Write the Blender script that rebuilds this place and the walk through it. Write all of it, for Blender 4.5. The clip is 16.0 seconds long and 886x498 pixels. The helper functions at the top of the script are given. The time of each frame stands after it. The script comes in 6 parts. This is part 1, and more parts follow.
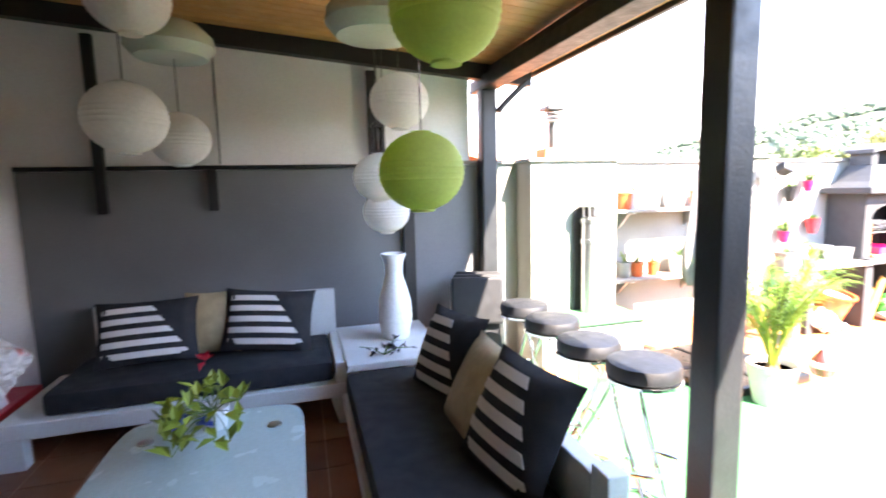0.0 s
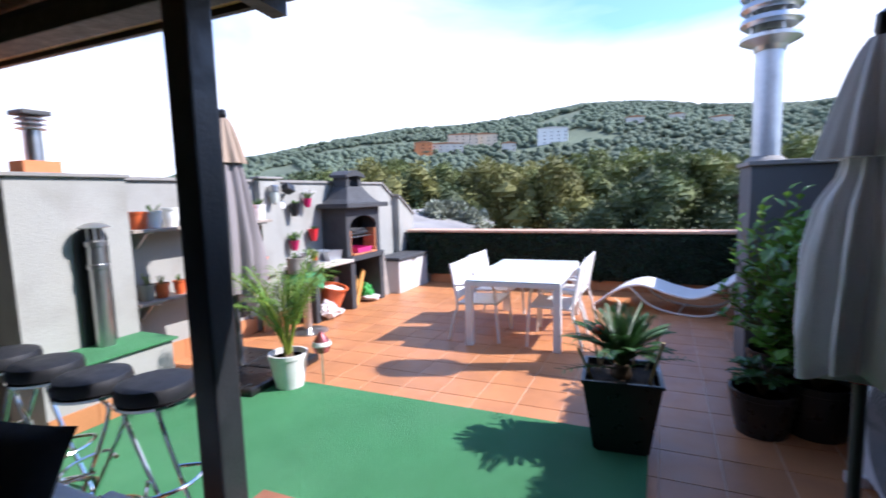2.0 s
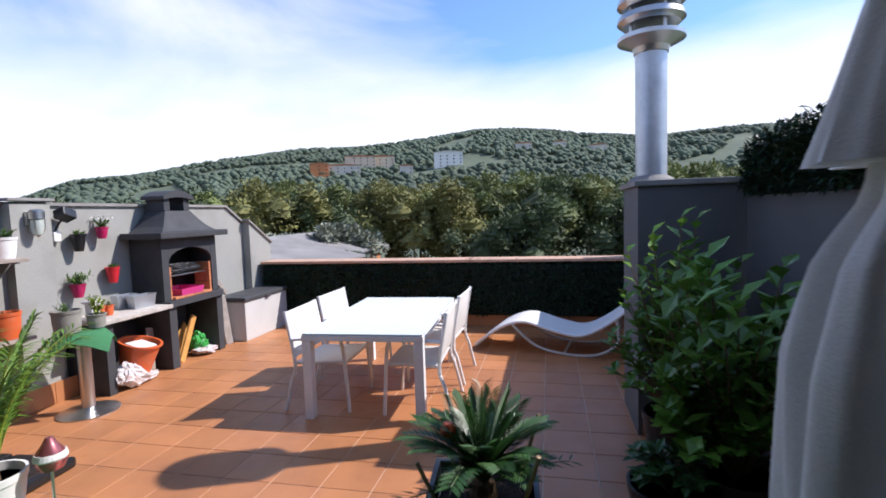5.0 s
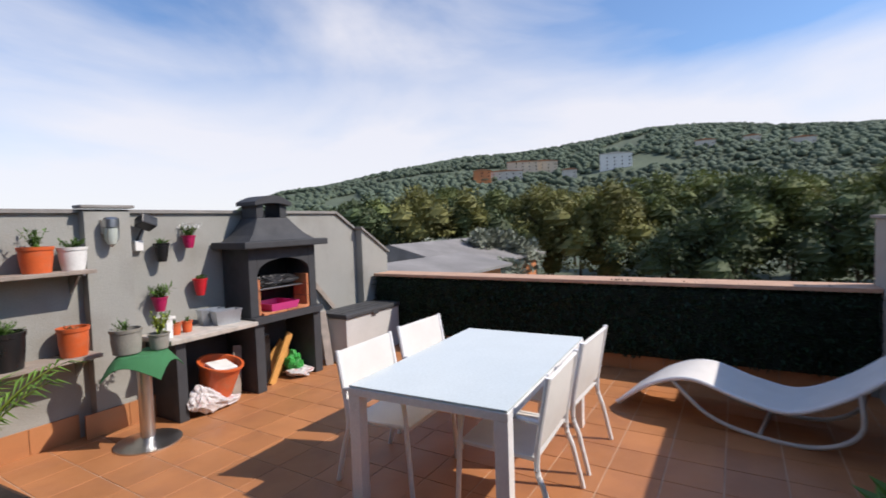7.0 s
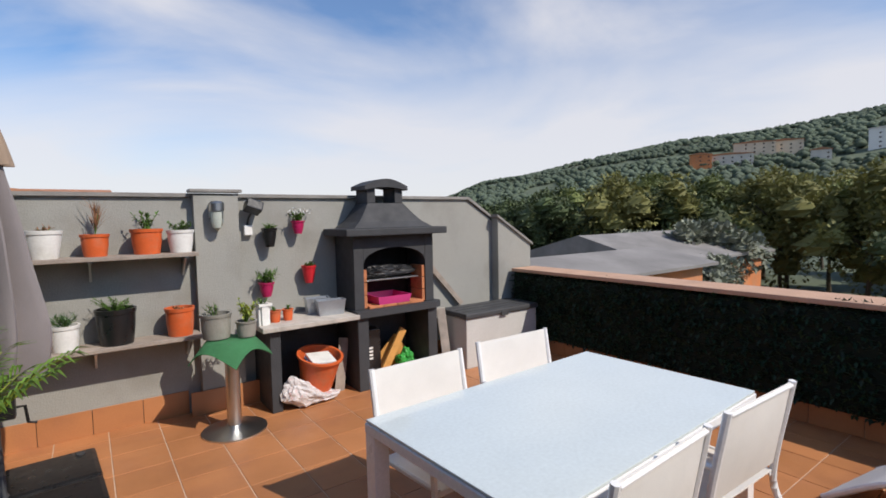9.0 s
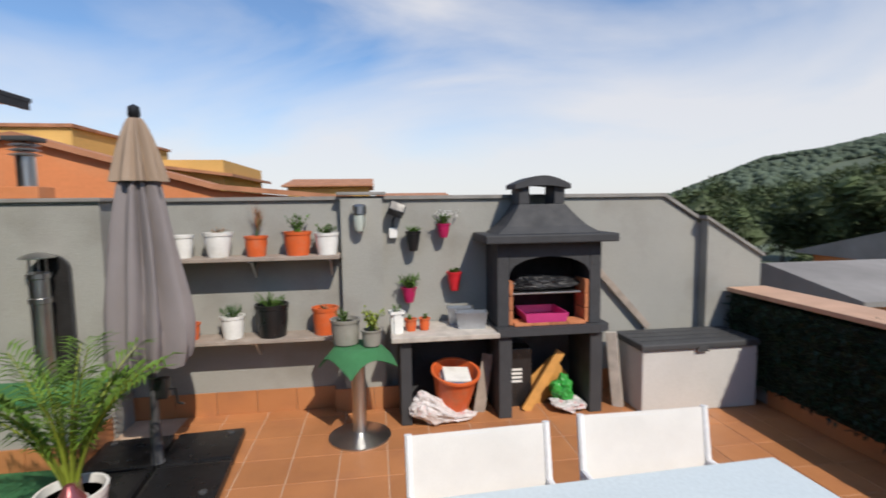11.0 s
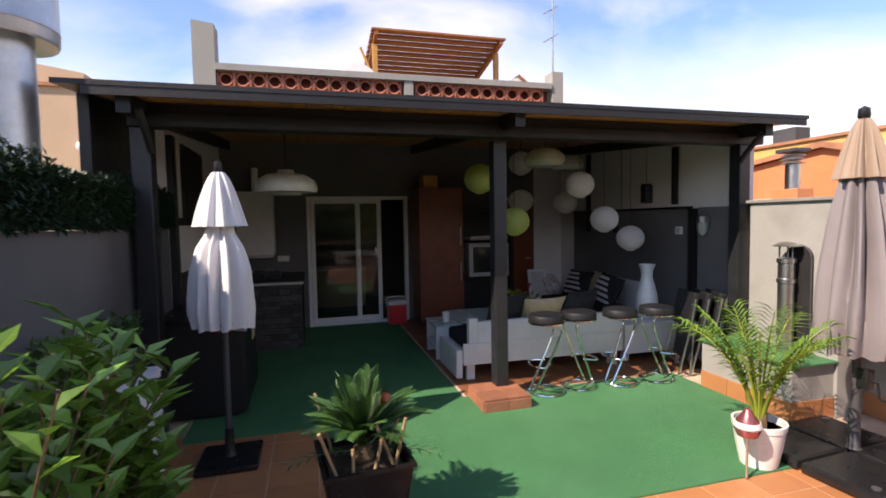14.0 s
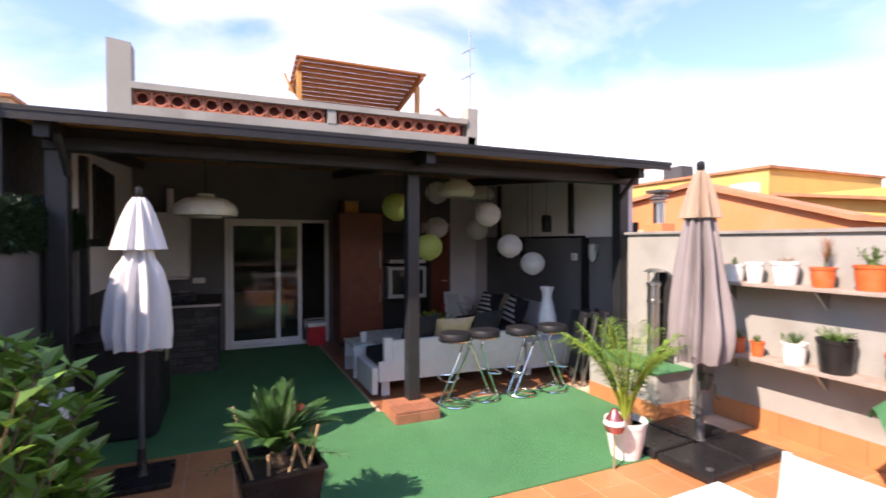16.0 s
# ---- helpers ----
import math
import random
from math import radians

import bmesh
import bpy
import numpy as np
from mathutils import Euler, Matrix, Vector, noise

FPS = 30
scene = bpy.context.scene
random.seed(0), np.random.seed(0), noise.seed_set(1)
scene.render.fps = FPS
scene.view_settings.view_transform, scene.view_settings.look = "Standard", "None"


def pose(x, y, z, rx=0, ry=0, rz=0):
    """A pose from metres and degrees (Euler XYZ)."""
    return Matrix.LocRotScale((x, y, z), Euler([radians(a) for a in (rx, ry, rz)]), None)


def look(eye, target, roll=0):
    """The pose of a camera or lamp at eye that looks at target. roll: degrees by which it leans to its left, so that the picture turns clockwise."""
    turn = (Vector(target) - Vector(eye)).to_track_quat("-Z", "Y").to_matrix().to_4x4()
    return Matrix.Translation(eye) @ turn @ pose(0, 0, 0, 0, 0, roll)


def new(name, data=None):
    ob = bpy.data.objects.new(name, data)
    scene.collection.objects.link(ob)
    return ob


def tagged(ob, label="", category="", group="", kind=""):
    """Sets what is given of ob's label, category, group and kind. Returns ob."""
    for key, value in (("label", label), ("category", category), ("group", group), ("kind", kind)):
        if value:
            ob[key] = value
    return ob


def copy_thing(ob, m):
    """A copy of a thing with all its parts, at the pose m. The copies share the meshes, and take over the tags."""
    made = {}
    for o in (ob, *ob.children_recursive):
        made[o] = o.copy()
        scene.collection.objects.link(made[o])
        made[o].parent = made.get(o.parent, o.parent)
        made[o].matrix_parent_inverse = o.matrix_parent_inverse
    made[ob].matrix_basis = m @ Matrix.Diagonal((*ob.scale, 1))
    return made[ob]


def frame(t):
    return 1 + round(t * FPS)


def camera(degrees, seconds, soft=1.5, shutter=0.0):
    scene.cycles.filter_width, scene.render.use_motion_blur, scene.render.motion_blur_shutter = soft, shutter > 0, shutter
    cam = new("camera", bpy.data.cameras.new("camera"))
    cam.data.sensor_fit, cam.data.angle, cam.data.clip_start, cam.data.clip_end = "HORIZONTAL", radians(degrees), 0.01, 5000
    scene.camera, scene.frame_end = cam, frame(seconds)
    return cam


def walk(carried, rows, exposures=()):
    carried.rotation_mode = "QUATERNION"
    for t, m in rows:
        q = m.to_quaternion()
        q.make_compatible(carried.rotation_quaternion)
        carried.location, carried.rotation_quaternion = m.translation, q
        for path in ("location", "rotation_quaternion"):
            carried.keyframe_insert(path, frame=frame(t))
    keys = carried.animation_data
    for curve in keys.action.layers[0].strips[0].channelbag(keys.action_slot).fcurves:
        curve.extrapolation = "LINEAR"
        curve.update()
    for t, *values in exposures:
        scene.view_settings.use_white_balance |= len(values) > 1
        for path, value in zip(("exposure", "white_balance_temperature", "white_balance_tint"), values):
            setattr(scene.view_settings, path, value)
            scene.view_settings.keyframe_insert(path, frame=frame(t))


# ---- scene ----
cam = camera(84.3, 16.0, soft=1.7, shutter=0.4)
PATH = [
    (0, (1.894, 1.94, 1.624), (2.442, 3.848, 1.381), -1.4),
    (0.5, (1.952, 1.856, 1.62), (2.831, 3.639, 1.398), -2.4),
    (1, (1.979, 1.691, 1.716), (3.211, 3.249, 1.478), -2.6),
    (1.5, (1.98, 1.697, 1.681), (3.545, 2.921, 1.453), -2.6),
    (2, (1.935, 1.661, 1.631), (3.75, 2.471, 1.407), -1.6),
    (2.5, (2.022, 1.615, 1.604), (3.941, 2.128, 1.374), -1.6),
    (3, (2.046, 1.585, 1.641), (4.002, 1.934, 1.414), -0.9),
    (3.5, (2.218, 1.596, 1.659), (4.181, 1.924, 1.465), -0.9),
    (6, (3.913, 1.571, 1.64), (5.811, 2.193, 1.539), -2.2),
    (6.5, (4.276, 1.611, 1.62), (6.109, 2.407, 1.527), -1.9),
    (7, (4.566, 1.576, 1.656), (6.278, 2.604, 1.551), -1.9),
    (7.5, (4.926, 1.591, 1.625), (6.487, 2.836, 1.522), -2.1),
    (8, (5.264, 1.571, 1.616), (6.653, 3.006, 1.509), -2.3),
    (10.3, (6.38, 1.782, 1.661), (7.176, 3.611, 1.518), -1.0),
    (10.5, (6.517, 1.841, 1.696), (7.188, 3.719, 1.55), -1.4),
    (11, (6.762, 1.868, 1.791), (7.032, 3.842, 1.607), -0.8),
    (11.5, (6.87, 2.067, 1.678), (6.639, 4.049, 1.549), -0.6),
    (12, (7.024, 2.127, 1.686), (6.136, 3.916, 1.582), -1.0),
    (12.5, (7.257, 2.151, 1.693), (5.836, 3.556, 1.599), -1.3),
    (13, (7.436, 1.921, 1.717), (5.71, 2.924, 1.597), -1.1),
    (13.5, (7.644, 1.838, 1.671), (5.765, 2.514, 1.56), -1.0),
    (14, (7.756, 1.635, 1.72), (5.828, 2.155, 1.606), -1.0),
    (14.5, (7.896, 1.63, 1.712), (5.943, 2.059, 1.648), -1.0),
    (15, (7.968, 1.712, 1.721), (6.014, 2.136, 1.688), -0.8),
    (15.5, (8.05, 1.60, 1.75), (6.128, 2.150, 1.712), -0.6),
    (16, (8.172, 1.599, 1.756), (6.344, 2.409, 1.73), -0.1),
]
EXPOSURES = [(0, 4.1, 7400, 19), (0.6, 2.7, 6700, 27), (1.0, 2.05, 6200, 26), (1.6, 1.45, 6000, 19), (2.5, 0.95, 5950, 20), (3.5, 0.8, 5950, 20), (6, 0.3, 6650, 16), (8.2, -0.02, 6850, 15), (10.3, -0.08, 6900, 12), (11.2, -0.05, 6950, 12), (12.0, -0.05, 7300, 15), (13.2, 0.2, 7700, 18), (14.3, 1.05, 7800, 25), (16, 1.3, 7700, 28)]
walk(cam, [(t, look(eye, target, roll)) for t, eye, target, roll in PATH], EXPOSURES)

# ---- sky and sun ----
SUN_WAY = Vector((-0.38, 0.95, -1.0)).normalized()
world = bpy.data.worlds.new("sky")
scene.world = world
world.use_nodes = True
wn, wl = world.node_tree.nodes, world.node_tree.links
sky = wn.new("ShaderNodeTexSky")
sky.sky_type = "NISHITA"
sky.sun_disc = False
sky.sun_elevation = math.asin(-SUN_WAY.z)
sky.sun_rotation = math.atan2(-SUN_WAY.x, -SUN_WAY.y)
sky.air_density, sky.dust_density, sky.ozone_density = 1.0, 0.4, 2.5
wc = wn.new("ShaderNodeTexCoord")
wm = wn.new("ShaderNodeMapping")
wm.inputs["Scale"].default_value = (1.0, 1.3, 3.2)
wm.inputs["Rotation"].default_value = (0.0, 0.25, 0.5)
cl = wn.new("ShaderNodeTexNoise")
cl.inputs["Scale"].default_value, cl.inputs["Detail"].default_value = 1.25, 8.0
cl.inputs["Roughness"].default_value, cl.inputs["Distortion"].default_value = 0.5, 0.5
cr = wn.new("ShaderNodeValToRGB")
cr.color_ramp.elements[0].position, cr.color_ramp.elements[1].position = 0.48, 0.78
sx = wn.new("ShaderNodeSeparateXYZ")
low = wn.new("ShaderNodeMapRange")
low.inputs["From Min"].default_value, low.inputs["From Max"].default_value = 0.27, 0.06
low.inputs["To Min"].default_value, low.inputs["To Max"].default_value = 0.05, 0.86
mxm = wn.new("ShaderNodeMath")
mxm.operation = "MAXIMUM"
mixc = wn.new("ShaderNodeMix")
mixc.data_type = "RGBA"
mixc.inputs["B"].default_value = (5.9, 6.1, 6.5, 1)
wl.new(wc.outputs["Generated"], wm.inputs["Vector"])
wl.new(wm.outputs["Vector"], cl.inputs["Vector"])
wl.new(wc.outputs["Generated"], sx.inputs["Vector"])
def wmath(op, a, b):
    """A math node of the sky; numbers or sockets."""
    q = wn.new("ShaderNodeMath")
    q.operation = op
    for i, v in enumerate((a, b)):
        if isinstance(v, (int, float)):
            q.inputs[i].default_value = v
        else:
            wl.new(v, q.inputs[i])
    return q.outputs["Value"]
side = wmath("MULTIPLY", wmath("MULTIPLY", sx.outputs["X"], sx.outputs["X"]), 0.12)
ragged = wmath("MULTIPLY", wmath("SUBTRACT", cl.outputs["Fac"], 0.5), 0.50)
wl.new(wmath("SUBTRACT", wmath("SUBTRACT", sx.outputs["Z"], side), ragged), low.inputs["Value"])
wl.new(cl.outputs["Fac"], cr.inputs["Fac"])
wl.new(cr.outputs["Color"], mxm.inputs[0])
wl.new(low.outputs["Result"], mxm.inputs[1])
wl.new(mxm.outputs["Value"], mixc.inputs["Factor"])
blue = wn.new("ShaderNodeVectorMath")
blue.operation = "MULTIPLY"
blue.inputs[1].default_value = (0.68, 0.94, 1.16)
wl.new(sky.outputs["Color"], blue.inputs[0])
wl.new(blue.outputs["Vector"], mixc.inputs["A"])
bg = wn["Background"]
bg.inputs["Strength"].default_value = 0.14
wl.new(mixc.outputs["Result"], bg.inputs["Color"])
sun = new("sun", bpy.data.lights.new("sun", "SUN"))
sun.data.energy, sun.data.angle, sun.data.color = 4.3, radians(0.6), (1.0, 0.95, 0.87)
sun.matrix_world = look((0, 0, 30), Vector((0, 0, 30)) + SUN_WAY)

# ---- materials ----
def mat(name, col, rough=0.6, metal=0.0, var=0.12, scale=3.0, bump=0.0, bscale=60.0, fine=0.06, rand=0.0, stain=None, island=False, wave=None, trans=0.0, coat=0.0):
    """A surface with colour variation at two scales, optional bump, stains and per-object variation."""
    m = bpy.data.materials.new(name)
    m.use_nodes = True
    n, k = m.node_tree.nodes, m.node_tree.links
    b = n["Principled BSDF"]
    b.inputs["Roughness"].default_value, b.inputs["Metallic"].default_value = rough, metal
    b.inputs["Coat Weight"].default_value = coat
    geo = n.new("ShaderNodeNewGeometry")
    def tex(sc, det=4.0):
        t = n.new("ShaderNodeTexNoise")
        t.inputs["Scale"].default_value, t.inputs["Detail"].default_value = sc, det
        k.new(geo.outputs["Position"], t.inputs["Vector"])
        return t.outputs["Fac"]
    def rng(src, a, z):
        r = n.new("ShaderNodeMapRange")
        r.inputs["From Min"].default_value, r.inputs["From Max"].default_value = 0.25, 0.75
        r.inputs["To Min"].default_value, r.inputs["To Max"].default_value = a, z
        k.new(src, r.inputs["Value"])
        return r.outputs["Result"]
    def mul(a, c):
        q = n.new("ShaderNodeMath")
        q.operation = "MULTIPLY"
        k.new(a, q.inputs[0])
        k.new(c, q.inputs[1])
        return q.outputs["Value"]
    v = mul(rng(tex(scale), 1 - var, 1 + var), rng(tex(bscale), 1 - fine, 1 + fine))
    if rand or island:
        if island:
            src = geo.outputs["Random Per Island"]
        else:
            oi = n.new("ShaderNodeObjectInfo")
            src = oi.outputs["Random"]
        r = n.new("ShaderNodeMapRange")
        r.inputs["To Min"].default_value, r.inputs["To Max"].default_value = 1 - rand, 1 + rand
        k.new(src, r.inputs["Value"])
        v = mul(v, r.outputs["Result"])
    base = n.new("ShaderNodeRGB")
    base.outputs[0].default_value = (*col, 1)
    colour = base.outputs[0]
    if stain:
        scol, lo, hi, ssc = stain
        rp = n.new("ShaderNodeMapRange")
        rp.inputs["From Min"].default_value, rp.inputs["From Max"].default_value = lo, hi
        k.new(tex(ssc, 7.0), rp.inputs["Value"])
        mx = n.new("ShaderNodeMix")
        mx.data_type = "RGBA"
        mx.inputs["B"].default_value = (*scol, 1)
        k.new(rp.outputs["Result"], mx.inputs["Factor"])
        k.new(colour, mx.inputs["A"])
        colour = mx.outputs["Result"]
    vm = n.new("ShaderNodeVectorMath")
    vm.operation = "SCALE"
    k.new(colour, vm.inputs[0])
    k.new(v, vm.inputs["Scale"])
    k.new(vm.outputs["Vector"], b.inputs["Base Color"])
    if metal < 0.5:
        k.new(rng(tex(scale * 2.3), max(rough - 0.1, 0.02), min(rough + 0.1, 1)), b.inputs["Roughness"])
    if bump:
        bp = n.new("ShaderNodeBump")
        bp.inputs["Strength"].default_value, bp.inputs["Distance"].default_value = bump, 0.01
        if wave:
            w = n.new("ShaderNodeTexWave")
            w.inputs["Scale"].default_value, w.inputs["Distortion"].default_value = wave, 1.5
            k.new(geo.outputs["Position"], w.inputs["Vector"])
            k.new(w.outputs["Fac"], bp.inputs["Height"])
        else:
            k.new(tex(bscale, 6.0), bp.inputs["Height"])
        k.new(bp.outputs["Normal"], b.inputs["Normal"])
    if trans:
        tr = n.new("ShaderNodeBsdfTranslucent")
        k.new(vm.outputs["Vector"], tr.inputs["Color"])
        ms = n.new("ShaderNodeMixShader")
        ms.inputs["Fac"].default_value = trans
        k.new(b.outputs[0], ms.inputs[1])
        k.new(tr.outputs[0], ms.inputs[2])
        k.new(ms.outputs[0], n["Material Output"].inputs["Surface"])
    return m

def glass_mat(name, col=(0.8, 0.85, 0.85), rough=0.03):
    m = bpy.data.materials.new(name)
    m.use_nodes = True
    b = m.node_tree.nodes["Principled BSDF"]
    b.inputs["Base Color"].default_value = (*col, 1)
    b.inputs["Roughness"].default_value, b.inputs["Transmission Weight"].default_value = rough, 1.0
    b.inputs["IOR"].default_value = 1.45
    return m

M_RENDER = mat("grey_render", (0.30, 0.30, 0.275), 0.88, var=0.09, scale=1.3, bump=0.35, bscale=90, stain=((0.24, 0.235, 0.21), 0.52, 0.75, 2.2))
M_DARKR = mat("charcoal_wall_paint", (0.13, 0.131, 0.133), 0.75, var=0.12, scale=1.1, bump=0.2, bscale=80, stain=((0.115, 0.115, 0.115), 0.5, 0.8, 1.6))
M_LIGHTW = mat("pale_grey_wall_paint", (0.76, 0.75, 0.76), 0.85, var=0.08, scale=1.2, bump=0.2, bscale=80, stain=((0.62, 0.61, 0.61), 0.5, 0.8, 1.2))
M_COPING = mat("cement_coping", (0.24, 0.23, 0.215), 0.9, var=0.2, scale=5, bump=0.4, bscale=70)
M_TILE = mat("terracotta_tile", (0.44, 0.185, 0.075), 0.45, var=0.12, scale=2.5, bump=0.12, bscale=120, rand=0.09, fine=0.08, stain=((0.36, 0.15, 0.07), 0.5, 0.8, 3.5))
M_TILEB = mat("brown_deck_tile", (0.24, 0.095, 0.042), 0.4, var=0.2, scale=4, bump=0.15, bscale=110, rand=0.14)
M_GROUT = mat("tile_grout", (0.55, 0.40, 0.29), 0.95, var=0.2, scale=4)
M_TURF = mat("artificial_turf", (0.042, 0.20, 0.075), 0.85, var=0.12, scale=1.5, bump=0.8, bscale=420, fine=0.28, stain=((0.06, 0.225, 0.095), 0.5, 0.75, 0.9))
M_BLACKW = mat("black_painted_wood", (0.010, 0.010, 0.011), 0.5, var=0.25, scale=6, bump=0.3, bscale=40)
M_SLATE = mat("dark_post_paint", (0.018, 0.02, 0.023), 0.38, var=0.2, scale=6, bump=0.15, bscale=60)
M_PINE = mat("varnished_pine_ceiling", (0.50, 0.25, 0.085), 0.45, var=0.2, scale=5, bump=0.2, bscale=40, island=True, rand=0.15)
M_WHITEW = mat("white_painted_wood", (0.66, 0.66, 0.65), 0.5, var=0.07, scale=5, bump=0.15, bscale=50)
M_WHITEM = mat("white_powder_coat", (0.80, 0.80, 0.80), 0.35, var=0.03, scale=6)
M_WHITEF = mat("white_mesh_fabric", (0.80, 0.78, 0.74), 0.8, var=0.04, scale=8, bump=0.1, bscale=350, fine=0.06, trans=0.12)
M_TABLEG = mat("white_glass_tabletop", (0.60, 0.67, 0.67), 0.12, var=0.03, scale=3, coat=0.3)
M_FROST = mat("frosted_glass_top", (0.50, 0.60, 0.57), 0.22, var=0.05, scale=3)
M_BLACKC = mat("black_cushion_fabric", (0.013, 0.013, 0.016), 0.85, var=0.3, scale=6, bump=0.4, bscale=200)
M_LEATHER = mat("black_vinyl", (0.010, 0.011, 0.014), 0.5, var=0.2, scale=8, bump=0.2, bscale=140)
M_STRIPE = mat("off_white_fabric", (0.66, 0.63, 0.62), 0.85, var=0.06, scale=8, bump=0.3, bscale=220)
M_SATIN = mat("beige_satin", (0.42, 0.32, 0.19), 0.4, var=0.15, scale=12, bump=0.3, bscale=30)
M_CHROME = mat("chrome", (0.72, 0.72, 0.72), 0.09, 1.0, var=0.04)
M_STEEL = mat("brushed_steel", (0.55, 0.55, 0.54), 0.32, 1.0, var=0.1, scale=8, bump=0.1, bscale=200)
M_GALV = mat("galvanised_steel", (0.52, 0.55, 0.58), 0.42, 0.9, var=0.15, scale=5, bump=0.1, bscale=30)
M_PLASTIC_W = mat("white_plastic", (0.74, 0.74, 0.71), 0.4, var=0.05, scale=8, stain=((0.55, 0.53, 0.48), 0.55, 0.85, 9))
M_PLASTIC_B = mat("black_plastic", (0.012, 0.012, 0.013), 0.32, var=0.2, scale=6)
M_PLASTIC_G = mat("grey_plastic_box", (0.52, 0.52, 0.50), 0.5, var=0.05, scale=4, bump=0.15, bscale=70)
M_LID = mat("dark_grey_plastic", (0.055, 0.057, 0.06), 0.55, var=0.12, scale=5, bump=0.15, bscale=70)
M_ORANGE = mat("orange_plastic", (0.62, 0.115, 0.03), 0.45, var=0.1, scale=8, stain=((0.5, 0.16, 0.08), 0.5, 0.8, 12))
M_POTGREY = mat("grey_clay_pot", (0.26, 0.25, 0.215), 0.85, var=0.15, scale=10, bump=0.3, bscale=80)
M_MAGENTA = mat("magenta_enamel", (0.42, 0.015, 0.09), 0.35, var=0.1, scale=9)
M_RED = mat("red_plastic", (0.55, 0.02, 0.03), 0.35, var=0.1, scale=9)
M_PINK = mat("pink_plastic_tray", (0.62, 0.05, 0.22), 0.4, var=0.08, scale=9)
M_SOIL = mat("potting_soil", (0.045, 0.03, 0.02), 0.95, var=0.4, scale=30, bump=1.0, bscale=90)
M_BBQ = mat("charcoal_barbecue_paint", (0.038, 0.04, 0.044), 0.72, var=0.16, scale=5, bump=0.4, bscale=70)
M_SOOT = mat("sooty_masonry", (0.012, 0.011, 0.011), 0.95, var=0.4, scale=8, bump=0.5, bscale=50)
M_BRICK = mat("fire_brick", (0.46, 0.17, 0.075), 0.85, var=0.2, scale=14, bump=0.5, bscale=90, rand=0.2)
M_SLAB = mat("weathered_stone_slab", (0.46, 0.42, 0.37), 0.85, var=0.22, scale=9, bump=0.5, bscale=60)
M_WOODG = mat("weathered_shelf_wood", (0.30, 0.25, 0.21), 0.85, var=0.25, scale=9, bump=0.5, bscale=50)
M_WOODY = mat("yellow_pine", (0.55, 0.27, 0.07), 0.55, var=0.18, scale=8, bump=0.2, bscale=40)
M_BAMBOO = mat("bamboo_stick", (0.36, 0.25, 0.13), 0.7, var=0.2, scale=20)
M_TRUNK = mat("palm_trunk", (0.17, 0.11, 0.06), 0.9, var=0.3, scale=20, bump=0.8, bscale=50)
M_PALM = mat("palm_leaf", (0.13, 0.24, 0.035), 0.45, var=0.2, scale=4, island=True, rand=0.25, trans=0.25)
M_CYCAS = mat("cycas_leaf", (0.035, 0.10, 0.022), 0.4, var=0.2, scale=4, island=True, rand=0.3, trans=0.12)
M_LAUREL = mat("laurel_leaf", (0.125, 0.26, 0.04), 0.25, var=0.25, scale=3, island=True, rand=0.35, trans=0.2)
M_HERB = mat("herb_leaf", (0.085, 0.17, 0.03), 0.6, var=0.2, scale=9, island=True, rand=0.35, trans=0.2)
M_YHERB = mat("yellow_green_leaf", (0.24, 0.30, 0.035), 0.55, var=0.2, scale=9, island=True, rand=0.3, trans=0.2)
M_DRYL = mat("dry_stalk", (0.26, 0.12, 0.06), 0.8, var=0.2, scale=9, island=True, rand=0.3)
M_HEDGE = mat("artificial_hedge_leaf", (0.008, 0.034, 0.013), 0.55, var=0.25, scale=3, island=True, rand=0.45)
M_HEDGEB = mat("hedge_backing", (0.006, 0.014, 0.008), 0.9, var=0.3, scale=8)
M_PAPERW = mat("white_rice_paper", (0.80, 0.80, 0.79), 0.75, var=0.04, scale=6, bump=0.2, bscale=60, trans=0.5)
M_PAPERG = mat("green_rice_paper", (0.50, 0.60, 0.19), 0.75, var=0.06, scale=6, bump=0.2, bscale=60, trans=0.5)
M_OPAL = mat("opal_glass", (0.60, 0.66, 0.60), 0.15, var=0.04, scale=4, trans=0.25)
M_CANVAS = mat("taupe_parasol_canvas", (0.24, 0.215, 0.215), 0.8, var=0.1, scale=3, bump=0.3, bscale=250, trans=0.1)
M_CANVAST = mat("tan_parasol_canvas", (0.35, 0.26, 0.19), 0.8, var=0.1, scale=3, bump=0.3, bscale=250, trans=0.1)
M_CANVASW = mat("white_parasol_canvas", (0.78, 0.78, 0.79), 0.8, var=0.05, scale=4, bump=0.3, bscale=220, trans=0.18)
M_CHERRY = mat("cherry_veneer", (0.20, 0.05, 0.022), 0.4, var=0.2, scale=5, bump=0.1, bscale=40)
M_STONEV = mat("dark_stacked_stone", (0.055, 0.052, 0.05), 0.8, var=0.3, scale=14, bump=0.8, bscale=30, rand=0.4)
M_GLASS = glass_mat("window_glass", (0.75, 0.8, 0.8))
# The room's dimness is put into this dark grey, on every inside surface.
M_DARKIN = mat("dimmed_interior", (0.16, 0.15, 0.14), 0.9, var=0.1, scale=2)
M_SCREEN = mat("black_screen_glass", (0.008, 0.008, 0.01), 0.1, var=0.1)
M_YELLOW = mat("yellow_house_render", (0.62, 0.37, 0.115), 0.9, var=0.1, scale=0.8, bump=0.2, bscale=20)
M_ORHOUSE = mat("orange_house_render", (0.60, 0.215, 0.085), 0.9, var=0.12, scale=0.9, bump=0.2, bscale=20, stain=((0.5, 0.27, 0.15), 0.5, 0.8, 0.8))
